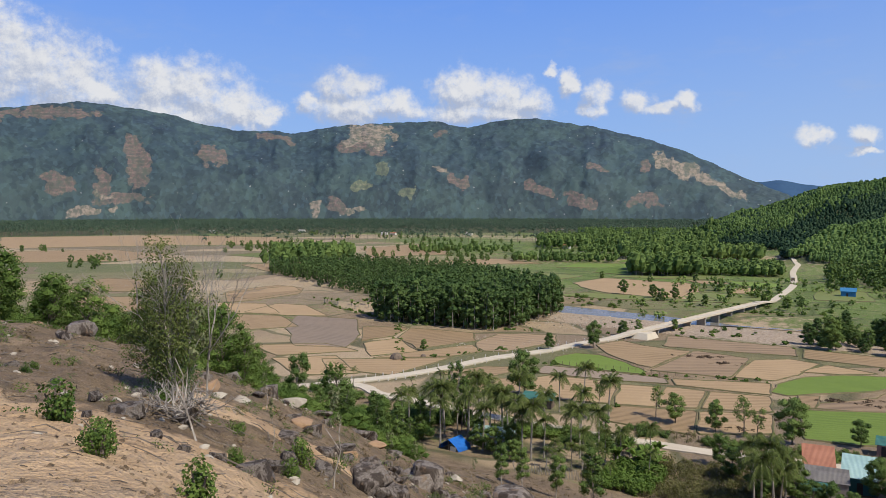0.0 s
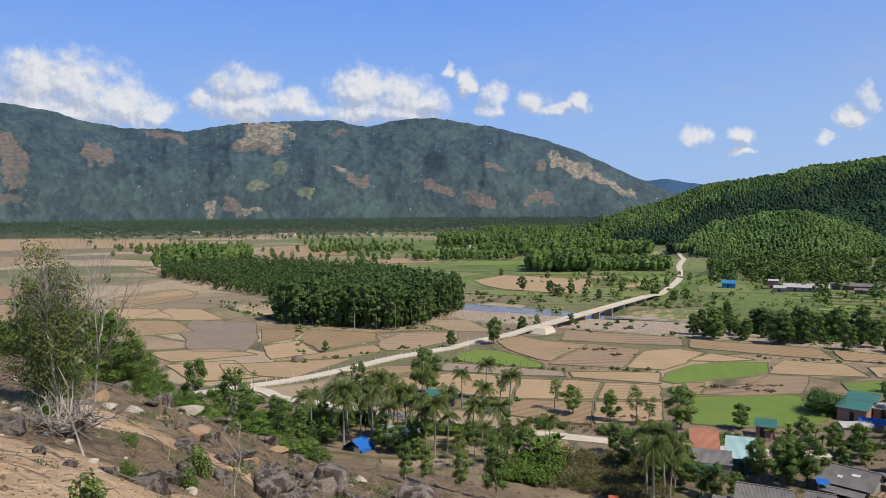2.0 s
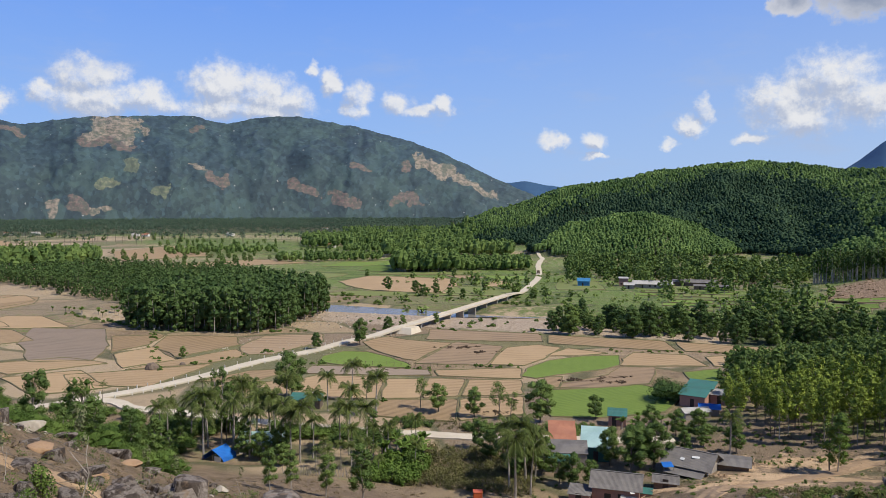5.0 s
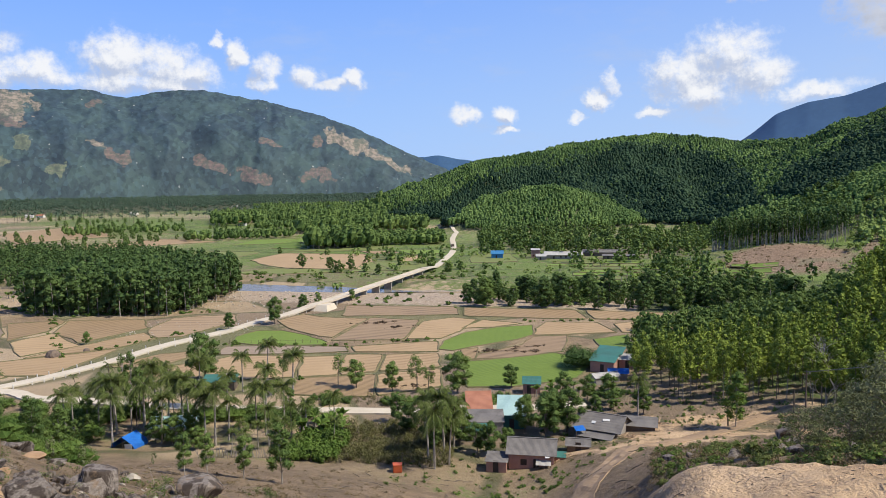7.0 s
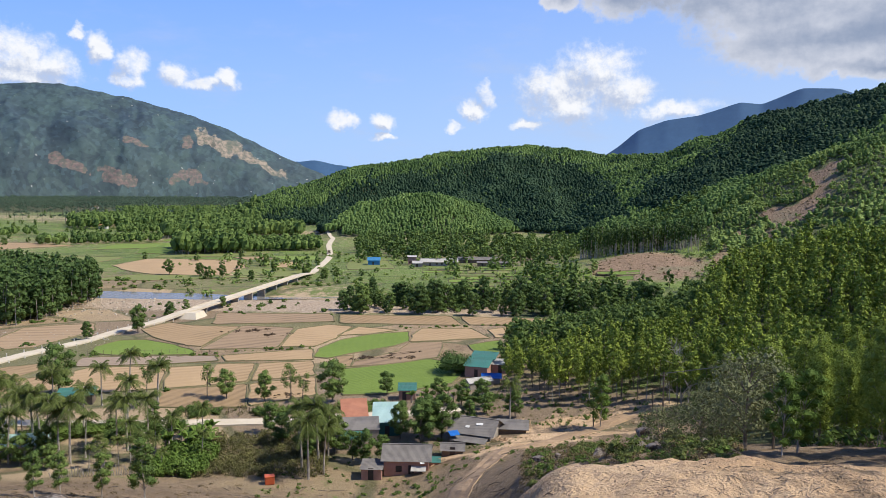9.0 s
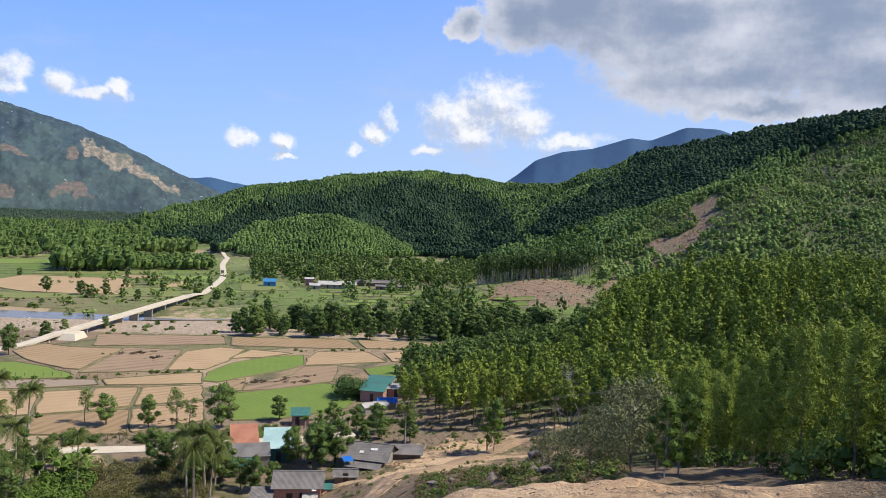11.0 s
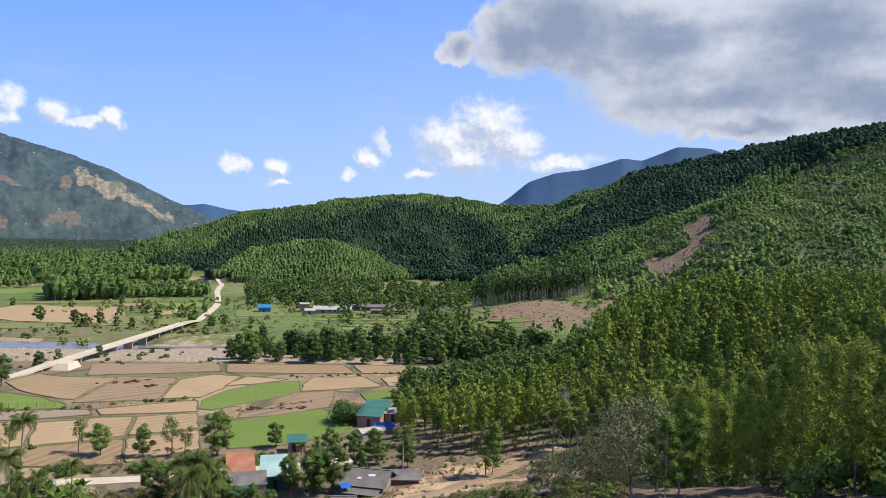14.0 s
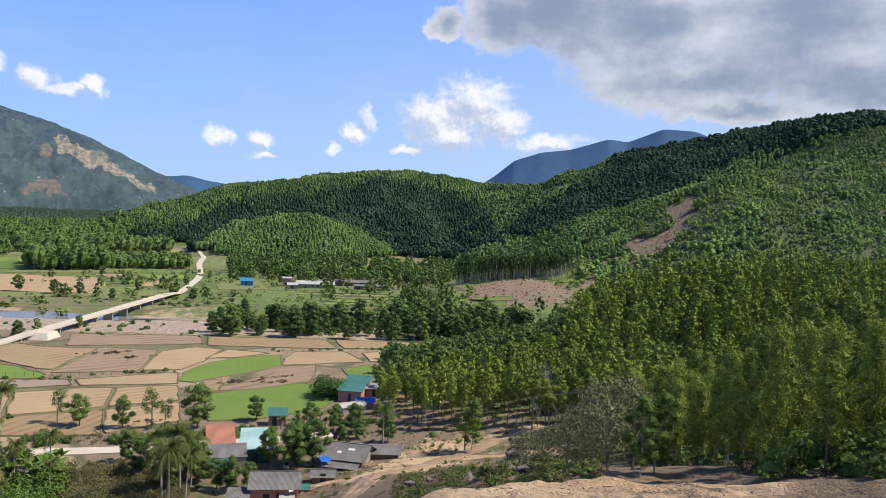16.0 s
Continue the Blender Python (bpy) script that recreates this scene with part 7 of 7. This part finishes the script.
def build_rocks():
    rng = np.random.default_rng(15)
    kinds = [rock_mesh(k, ROCK, 0.6 + 0.06 * k) for k in range(6)]
    pale, earth = rock_mesh(31, ROCK_PALE, 0.55), rock_mesh(32, ROCK_EARTH, 0.6)

    def rock(x, y, r, me, label, group, sink=0.28, yaw=None):
        ob = new("boulder", me)
        ob.matrix_basis = pose(x, y, ground_z(x, y) + r * (0.55 - sink), rng.uniform(-12, 12), rng.uniform(-12, 12), rng.uniform(0, 360) if yaw is None else yaw)
        ob.scale = (r, r, r)
        tagged(ob, label, "rock", group)

    main = ROCK_SPOTS
    for n, (x, y, r) in enumerate(main):
        rock(x, y, r, kinds[n % 6], "large weathered grey granite boulder on the slope", "granite boulders on the slope")
    for x, y, r in PALE_SPOTS:
        rock(x, y, r, pale, "pale weathered boulder half buried in the slope", "pale boulders on the slope")
    for n in range(46):
        az, d = rng.uniform(-56, -20), rng.uniform(18, 80)
        d = max(d, float(np.interp(az, [-56, -40, -28, -20], [16, 20, 32, 52])))
        r = rng.uniform(0.2, 0.65) * (0.5 + d / 60)
        rock(d * math.sin(radians(az)), d * math.cos(radians(az)), r, kinds[n % 6] if n % 5 else earth, "grey stone lying on the bare slope", "stones on the slope")
    for n in range(14):
        az, d = rng.uniform(15, 29), rng.uniform(58, 100)
        rock(d * math.sin(radians(az)), d * math.cos(radians(az)), rng.uniform(0.4, 1.1), kinds[n % 6], "dark grey boulder among dry brush", "boulders among the brush")
    for x, y, r in ((48.3, 112.1, 2.0), (46, 104, 1.5), (33.3, 71.5, 1.2), (29.5, 66, 1.1), (27, 74, 0.9)):
        rock(x, y, r, kinds[2], "dark boulder among dry brush", "boulders among the brush")
    # rubble and stones by the river
    small = Shape()
    ico = rock_mesh(50, ROCK, 0.7, 1)
    tri = np.array([v.co for v in ico.vertices])
    faces = np.array([[*p.vertices, p.vertices[2]] for p in ico.polygons])
    for n in range(460):
        if n < 180:
            x, y, r = rng.uniform(-108, -60), rng.uniform(278, 318), rng.uniform(0.2, 0.6)
        elif n < 330:
            x, y, r = rng.uniform(-110, -70), rng.uniform(222, 250), rng.uniform(0.15, 0.4)
        else:
            az, d = radians(rng.uniform(-58, -22)), rng.uniform(10, 75)
            x, y, r = d * math.sin(az), d * math.cos(az), rng.uniform(0.04, 0.16) * (0.5 + d / 40)
        c, s = math.cos(n), math.sin(n)
        v = np.c_[tri[:, 0] * c - tri[:, 1] * s, tri[:, 0] * s + tri[:, 1] * c, tri[:, 2]] * r + (x, y, ground_z(x, y) + r * 0.2)
        small.add(v, faces)
    v, q, _ = small.arrays()
    me = bpy.data.meshes.new("stones")
    me.from_pydata(v.tolist(), [], [tuple(f[:3]) for f in q.tolist()])
    me.materials.append(ROCK_PALE)
    tagged(new("stones", me), "loose pale stones and rubble", "stones", kind="stuff")


# ---- the near slopes ----
def build_near_plants():
    rng = np.random.default_rng(33)
    # multi-stemmed tree hung with creepers
    wood, green = Shape(), Shape()
    for k, (dx, dy, h) in enumerate(((0, 0, 9.5), (0.8, 0.5, 8.2), (-0.7, 0.4, 7.4), (0.3, -0.6, 6.0), (-1.5, 1.0, 6.5))):
        w, g = tree_shape(400 + k, h, 1.7, 0.25, 3600, 0.058, clumps=26, girth=0.1, droop=0.3, core=0)
        for src, dst in ((w, wood), (g, green)):
            v, q, _ = src.arrays()
            dst.add(v + (dx, dy, -0.2), q)
    for k in range(4):
        v, q, _ = bare_shape(410 + k, 10.8, 0.07, 5, 3, 0.3).arrays()
        wood.add(v + (0.7 * k - 0.6, 0.4 * k, 0), q)
    x, y = NEAR_TREE
    t = thing("creeper_tree", x, y, ground_z(x, y), 20, "many-stemmed tree overgrown with creepers, dead twigs on top", "tree")
    part("trunk", wood.mesh("trunk", [BARK_PALE]), t)
    part("crown", green.mesh("crown", [LEAF_CREEPER]), t)
    w, g = bush_shape(420, 4.2, 1.5, 6000, 0.05, 18, core=False)
    part("creeper", g.mesh("creeper", [LEAF_DARK]), t, "dark creepers round the stems")
    t.scale = (0.62, 0.62, 0.62)
    plant("thin_sapling", [(bare_shape(430 + k, 6.5, 0.05, 1, 2, 0.3), tree_shape(435 + k, 5.5, 0.5, 0.7, 120, 0.09, clumps=5, girth=0.03, limbs=False)[1]) for k in range(2)],
          THIN_SPOTS, "thin pale sapling with few leaves", "tree", "thin saplings on the slope", (BARK_PALE, LEAF_PALE))
    plant("young_plant", [bush_shape(440 + k, 0.8, 0.34, 1100, 0.032, 13, core=False) for k in range(3)], SAPLINGS, "young leafy plant growing on bare soil", "plant", "young plants on the slope", (BARK, LEAF_BUSH), crown="leaves", stem="stem")
    x, y = BRUSH_AT
    stump = thing("uprooted_stump", x, y, ground_z(x, y), 0, "uprooted stump with dry grey branches", "stump")
    part("stump", rock_mesh(77, BARK, 0.9, 3), stump, m=pose(0.2, 0.1, 0.2) @ Matrix.Diagonal((0.35, 0.3, 0.4, 1)))
    brush = Shape()
    for k in range(30):
        v, q, _ = bare_shape(450 + k, 2.0, 0.03, 2, 3, 0.7).arrays()
        tilt = np.array(Euler((rng.uniform(0.7, 1.4), 0, rng.uniform(0, 6.28))).to_matrix())
        brush.add(v @ tilt.T + rng.normal(size=3) * (0.4, 0.4, 0.12) + (0, 0, 0.25), q)
    tagged(part("brushwood", brush.mesh("brushwood", [BARK_PALE]), stump, "dry grey branches"), kind="stuff")
    # the right slope: grey shrubs, leaning poles, dead trees
    plant("grey_shrub", crowns(460, 3, 5.4, 2.3, 0.3, 3000, 0.075, clumps=20, girth=0.1, droop=0, core=0.2), [(33, 55.7, 1.55), (36.2, 69.3, 1.2), (34.5, 63, 1.1), (39, 62, 1.35), (53.8, 95.8, 1.9), (47, 84, 1.3), (31.5, 70, 0.9), (44, 92, 1.0), (50, 90, 1.4)],
          "grey-green shrub with a twisted open trunk", "shrub", "grey shrubs above the track", (BARK, LEAF_PALE))
    plant("dead_tree", [(bare_shape(470 + k, 9.5, 0.13, 4, 3, 0.5), None) for k in range(2)], [(65.8, 132.7, 1.55), (62.5, 129, 1.2), (58, 104, 1.1)],
          "bare dead tree with fine grey branches", "tree", "dead trees at the forest edge", (BARK_PALE, None))
    plant("bright_tree", crowns(480, 2, 7.5, 1.7, 0.2, 4200, 0.07, clumps=24, girth=0.08), [(29.6, 45.5, 0.72), (31.4, 46.5, 0.85), (46.5, 128, 1.25)], "young tree with fresh bright green leaves", "tree", "bright young trees", (BARK_PALE, LEAF_BANANA))
    dry = []
    while len(dry) < 2100:
        az, d = rng.uniform(9, 30), rng.uniform(52, 112)
        x, y = d * math.sin(radians(az)), d * math.cos(radians(az))
        if x > np.interp(y, [50, 80, 90, 105, 112], [14, 20, 22, 27, 34]):
            dry.append((x, y, rng.uniform(0.5, 1.1)))
    stand("dry_brush", [bush_shape(490 + k, 0.9, 0.75, 64, 0.085, 7, core=False) for k in range(4)], dry[::2], "dry grey-brown brush over the knoll", "brush", [BARK, LEAF_DRY])
    stand("green_weeds", [bush_shape(495 + k, 0.9, 0.7, 80, 0.085, 7) for k in range(4)], dry[1::4] + [(x, y, 0.8) for x, y in zip(rng.uniform(2, 14, 30), rng.uniform(96, 112, 30))], "low green weeds among the brush", "weeds", [BARK, LEAF_BUSH])
    stand("scrub_bushes", [bush_shape(525 + k, 1.5, 1.0, 260, 0.075, 10) for k in range(4)], dry[3::12], "low grey-green scrub bushes on the knoll", "bushes", [BARK, LEAF_CREEPER])
    floor = sector(35, 12, 31, 108, 176, 2.0)
    fa, fd = polar(floor)
    floor = floor[(fd > np.interp(fa, [12, 17, 24, 31], [150, 140, 126, 108])) & (rng.uniform(size=len(floor)) < 0.55)]
    floor[:, 2] = rng.uniform(0.3, 1.0, len(floor))
    stand("forest_litter", [bush_shape(530 + k, 0.7, 0.9, 40, 0.13, 6, core=False) for k in range(4)], floor[::2], "dead leaves and brush under the young trees", "brush", [BARK, LEAF_DRY])
    stand("forest_weeds", [bush_shape(534 + k, 1.3, 0.9, 90, 0.11, 7) for k in range(4)], floor[1::3], "green weeds under the young trees", "weeds", [BARK, LEAF_BUSH])
    # felled branches and poles on the cleared slopes
    poles = Shape()
    for n in range(420):
        if n % 5 < 3:
            az, d = radians(rng.uniform(-60, -22)), 11 + 60 * rng.uniform() ** 1.2
        elif n % 5 == 3:
            az, d = radians(rng.uniform(8, 30)), rng.uniform(50, 112)
        else:
            az, d = radians(rng.uniform(-26, 6)), rng.uniform(60, 112)
        x, y, a, l = d * math.sin(az), d * math.cos(az), rng.uniform(0, 6.28), rng.uniform(0.2, 0.7) * (0.4 + d / 60)
        ends = [(x + u * l * math.cos(a), y + u * l * math.sin(a)) for u in (-1, 0, 1)]
        r = 0.007 + 0.0005 * d
        poles.add(*tube([(u, v, ground_z(u, v) + 0.06 + r * 2 + 0.1 * rng.uniform()) for u, v in ends], [r, r * 0.9, r * 0.4], 4))
    tagged(new("felled_branches", poles.mesh("felled_branches", [BARK])), "grey felled branches lying on the cleared slopes", "branches", kind="stuff")
    # weeds, tufts and sticks on the left slope and on the bank
    tufts = []
    for n in range(900):
        az, d = rng.uniform(-60, -14), 12 + 66 * rng.uniform() ** 0.8
        tufts.append((d * math.sin(radians(az)), d * math.cos(radians(az)), rng.uniform(0.25, 0.8) * (0.5 + d / 60)))
    stand("slope_weeds", [bush_shape(500 + k, 0.8, 0.6, 110, 0.045, 6, core=False) for k in range(4)], tufts[::2], "small weeds scattered over the bare slope", "weeds", [BARK, LEAF_BUSH])
    stand("dead_tufts", [bush_shape(505 + k, 0.6, 0.6, 80, 0.05, 6, core=False) for k in range(4)], [(a + 1, b + 0.7, c) for a, b, c in tufts[::2]], "dry grass tufts on the bare slope", "grass", [BARK, LEAF_DRY])
    litter = []
    while len(litter) < 700:
        az, d = rng.uniform(-26, 10), rng.uniform(56, 116)
        x, y = d * math.sin(radians(az)), d * math.cos(radians(az))
        if d > np.interp(az, [-26, -10, 10], [80, 60, 56]) and not (-14 < x < 24 and y > 98) and abs(x - 13) > 4:
            litter.append((x, y, rng.uniform(0.35, 0.9)))
    stand("brush_litter", [bush_shape(515 + k, 0.5, 0.7, 46, 0.09, 6, core=False) for k in range(4)], litter, "low dead brush and leaf litter on bare ground", "brush", [BARK, LEAF_DRY])
    sticks = Shape()
    for n in range(1100):
        if n % 3:
            az, d = radians(rng.uniform(-60, -24)), rng.uniform(6, 60)
        else:
            az, d = radians(rng.uniform(6, 40)), rng.uniform(13, 30)
        x, y, a, l = d * math.sin(az), d * math.cos(az), rng.uniform(0, 6.28), rng.uniform(0.05, 0.22) * (0.6 + d / 40)
        e = np.array([math.cos(a), math.sin(a)]) * l
        r = 0.004 + 0.0003 * d
        sticks.add(*tube([(x, y, ground_z(x, y) + r), (x + e[0] / 2, y + e[1] / 2, ground_z(x + e[0] / 2, y + e[1] / 2) + 2 * r), (x + e[0], y + e[1], ground_z(x + e[0], y + e[1]) + r)], [r, r, r * 0.5], 3))
    tagged(new("twigs", sticks.mesh("twigs", [BARK])), "dry twigs strewn over sand and soil", "twigs", kind="stuff")
    # clods and crumbs of earth on the bare slopes
    clods = Shape()
    lump = np.array([(0, 0, 1), (1, 0.1, 0.1), (0.2, 1, 0), (-1, 0.2, 0.15), (-0.1, -1, 0.05)])
    sides = [(0, 1, 2, 2), (0, 2, 3, 3), (0, 3, 4, 4), (0, 4, 1, 1)]
    for n in range(5200):
        if n % 4:
            az, d = radians(rng.uniform(-60, -14)), 5 + 75 * rng.uniform() ** 1.5
        else:
            az, d = radians(rng.uniform(0, 42)), rng.uniform(12, 32)
        x, y, a, r = d * math.sin(az), d * math.cos(az), rng.uniform(0, 6.28), (0.02 + 0.08 * rng.uniform() ** 3) * (0.5 + d / 28) * (1.0 if n % 4 else 0.5)
        c, s = math.cos(a), math.sin(a)
        v = lump * (1, rng.uniform(0.5, 1), rng.uniform(0.4, 0.9))
        clods.add(np.c_[v[:, 0] * c - v[:, 1] * s, v[:, 0] * s + v[:, 1] * c, v[:, 2]] * r + (x, y, ground_z(x, y)), sides)
    v, q, _ = clods.arrays()
    me = bpy.data.meshes.new("earth_clods")
    me.from_pydata(v.tolist(), [], [tuple(f[:3]) for f in q.tolist()])
    me.materials.append(LAND)
    tagged(new("earth_clods", me), "clods and crumbs of brown earth on the slopes", "earth", kind="stuff")
    p = thing("leaning_pole", 12.6, 17.2, ground_z(12.6, 17.2), 0, "dry branch lying across the sand bank", "branch")
    part("branch", Shape_tube([(0, 0, 0.05), (-0.9, 0.9, 0.25), (-1.9, 1.7, 0.75)], [0.035, 0.028, 0.012], BARK), p)


def Shape_tube(path, radii, mat, sides=6):
    sh = Shape()
    sh.add(*tube(path, radii, sides))
    return sh.mesh("tube", [mat])


def build_small_things():
    rng = np.random.default_rng(44)
    # power poles
    for x, y, h in ((53.9, 117.7, 10.0), (57.0, 128.9, 5.2)):
        p = thing("power_pole", x, y, ground_z(x, y) - 0.3, 10, "dark wooden power pole beside the forest", "pole", "power poles")
        part("pole", Shape_tube([(0, 0, 0), (0.03, 0, h / 2), (0, 0, h)], [0.15, 0.13, 0.1], WOOD_OLD, 8), p)
        part("crossarm", box(WOOD_OLD, -0.7, 0.7, -0.05, 0.05, h - 0.7, h - 0.58, 0.01), p)
        for s in (-0.6, 0.6):
            part("insulator", box(POST_WHITE, s - 0.05, s + 0.05, -0.05, 0.05, h - 0.58, h - 0.4, 0.02), p)
    for s in (-0.6, 0.0, 0.6):
        a, b = np.array([53.9 + s, 117.7, ground_z(53.9, 117.7) + 9.4]), np.array([118 + s, 62, ground_z(118, 62) + 12])
        ts = np.linspace(0, 1, 14)[:, None]
        line = a + (b - a) * ts + np.c_[0 * ts, 0 * ts, -6 * ts * (1 - ts)]
        w = new("power_line", Shape_tube(line, [0.02] * 14, BARK_PALE, 3))
        tagged(w, "thin power line running into the forest", "cable", "power lines")
    # posts along the road and round the rice
    post = box(POST_WHITE, -0.11, 0.11, -0.11, 0.11, -0.2, 0.85, 0.02)
    line = smooth_line(ROAD_SOUTH, 4)
    for n, (x, y) in enumerate(line[6:]):
        for s in (-1, 1):
            ob = new("marker_post", post)
            ob.matrix_basis = pose(x + s * 2.9, y - s * 1.4, ground_z(x + s * 2.9, y - s * 1.4))
            tagged(ob, "short white marker post beside the road", "post", "marker posts along the road")
    stake = box(WOOD_OLD, -0.05, 0.05, -0.05, 0.05, -0.2, 1.25, 0.01)
    for name, a, b, n in (("field_fence", (-70, 213), (-33, 213), 18), ("lane_fence", (-34, 153.5), (2, 155), 18), ("yard_fence", (3, 156.5), (20, 157), 10)):
        f = thing(name, a[0], a[1], 0, 0, "fence of short wooden stakes and wire at the field", "fence")
        for k in range(n):
            x, y = a[0] + (b[0] - a[0]) * k / (n - 1), a[1] + (b[1] - a[1]) * k / (n - 1) + rng.normal() * 0.2
            part("stake", stake, f, m=pose(x - a[0], y - a[1], ground_z(x, y), rng.normal() * 3, rng.normal() * 3, rng.uniform(0, 90)))
        zs = [ground_z(a[0] + (b[0] - a[0]) * u, a[1] + (b[1] - a[1]) * u) + 0.95 for u in np.linspace(0, 1, 8)]
        part("wire", Shape_tube([((b[0] - a[0]) * u, (b[1] - a[1]) * u, z) for u, z in zip(np.linspace(0, 1, 8), zs)], [0.012] * 8, BARK, 3), f)
    f = thing("stick_fence", -44.5, 117.5, 0, 0, "fence of dry upright branches below the palms", "fence")
    stick = Shape_tube([(0, 0, -0.1), (0.04, 0.02, 0.8), (0.0, 0.06, 1.7)], [0.05, 0.045, 0.02], BARK_PALE, 5)
    for k in range(70):
        x, y = -44.5 + k * 0.19, 117.5 + 0.02 * k + rng.normal() * 0.25
        part("stick", stick, f, m=pose(x + 44.5, y - 117.5, ground_z(x, y), rng.normal() * 9, rng.normal() * 9, rng.uniform(0, 360)))
    # haystacks
    for x, y, r in ((-114.5, 198.5, 2.0), (-108.5, 205, 0.9), (-166, 300, 2.2)):
        bm = bmesh.new()
        bmesh.ops.create_icosphere(bm, subdivisions=3, radius=1)
        for v in bm.verts:
            v.co *= 1 + 0.12 * noise.noise(v.co * 3)
            v.co = Vector((v.co.x * r, v.co.y * r, max(v.co.z, -0.1) * r * 0.95))
        me = bpy.data.meshes.new("haystack")
        bm.to_mesh(me)
        bm.free()
        me.materials.append(WOOD_OLD)
        h = new("haystack", me)
        h.matrix_basis = pose(x, y, ground_z(x, y) + 0.1)
        tagged(h, "dark rounded haystack on a harvested field", "haystack", "haystacks")
    # truck on the far road
    t = thing("truck", -9.6, 520, ground_z(-9.6, 520) + 0.36, 92, "small dark truck parked on the far road", "truck")
    part("cargo_bed", box(WOOD_OLD, -2.6, 1.0, -1.0, 1.0, 0.6, 2.2, 0.06), t)
    cab = part("cab", box(ROOF_BLUE, 1.05, 2.6, -0.95, 0.95, 0.5, 2.1, 0.12), t)
    part("windscreen", box(DOOR_DARK, 2.58, 2.63, -0.8, 0.8, 1.3, 1.95, 0.01), cab)
    for wx in (-1.8, 1.8):
        for wy in (-0.9, 0.9):
            bm = bmesh.new()
            bmesh.ops.create_cone(bm, cap_ends=True, segments=16, radius1=0.42, radius2=0.42, depth=0.28, matrix=pose(wx, wy, 0.42, 90))
            me = bpy.data.meshes.new("wheel")
            bm.to_mesh(me)
            bm.free()
            me.materials.append(DOOR_DARK)
            part("wheel", me, t)


ROCK_SPOTS = [(-10.9, 12.8, 0.37), (-11.9, 14.6, 0.35), (-12.6, 16.0, 0.31), (-20.6, 30.5, 0.51), (-16.2, 25.2, 0.73), (-13.7, 21.6, 0.84), (-38.2, 59.7, 1.24), (-25.2, 34.2, 0.64), (-21.1, 36.0, 0.45), (-23.8, 44.7, 1.65), (-22.3, 57.9, 2.14), (-20.4, 32.4, 0.67), (-30.8, 36.0, 0.53), (-14.6, 25.5, 0.6), (-21.5, 43.0, 0.75), (-39.4, 30.2, 1.02), (-15.0, 12.7, 0.49), (-16.4, 12.9, 0.22), (-23.9, 15.7, 0.32), (-10.2, 11.9, 0.47), (-12.5, 15.3, 0.32), (-16.3, 25.5, 0.72), (-13.6, 21.7, 0.84), (-23.6, 45.2, 1.82), (-20.6, 30.1, 0.64), (-40.2, 63.5, 1.2), (-24.6, 42.3, 0.6), (-10.8, 11.3, 0.24), (-10.2, 9.9, 0.16), (-11.9, 10.8, 0.18), (-31.5, 32.2, 0.67), (-14.1, 10.9, 0.17), (-20.2, 13.9, 0.18), (-34.6, 33.9, 0.61), (-15.0, 25.9, 0.7), (-22.0, 30.0, 0.57), (-37.2, 33.4, 0.74)]
PALE_SPOTS = [(-26.3, 29.6, 0.53), (-33.6, 42.9, 1.19), (-25.4, 27.0, 0.44), (-25.8, 28.9, 0.49), (-29.6, 62.6, 0.7)]
NEAR_TREE, BRUSH_AT = (-19.9, 18.8), (-15.6, 14.9)
THIN_SPOTS = [(-13.1, 13.2, 0.58), (-20.3, 18.3, 0.5), (-14.8, 17.9, 0.3), (-12.5, 17.9, 0.55), (-22.7, 41.9, 0.6), (-27.7, 62.7, 0.6), (-24.5, 29.1, 0.4), (-15.5, 26.4, 0.5)]
SAPLINGS = [(-11.4, 8.3, 1.1), (-8.2, 6.5, 0.75), (-7.8, 6.2, 0.6), (-6.1, 6.1, 0.75), (-13.7, 17.9, 1.35), (-16.3, 18.2, 0.8), (-22.9, 15.5, 0.6), (-11.4, 12.5, 0.7), (-23.7, 16.3, 0.5), (-11.2, 14.3, 0.8), (-19.2, 17.8, 0.9)]
build_houses()
build_tent()
build_rocks()
build_near_plants()
build_small_things()
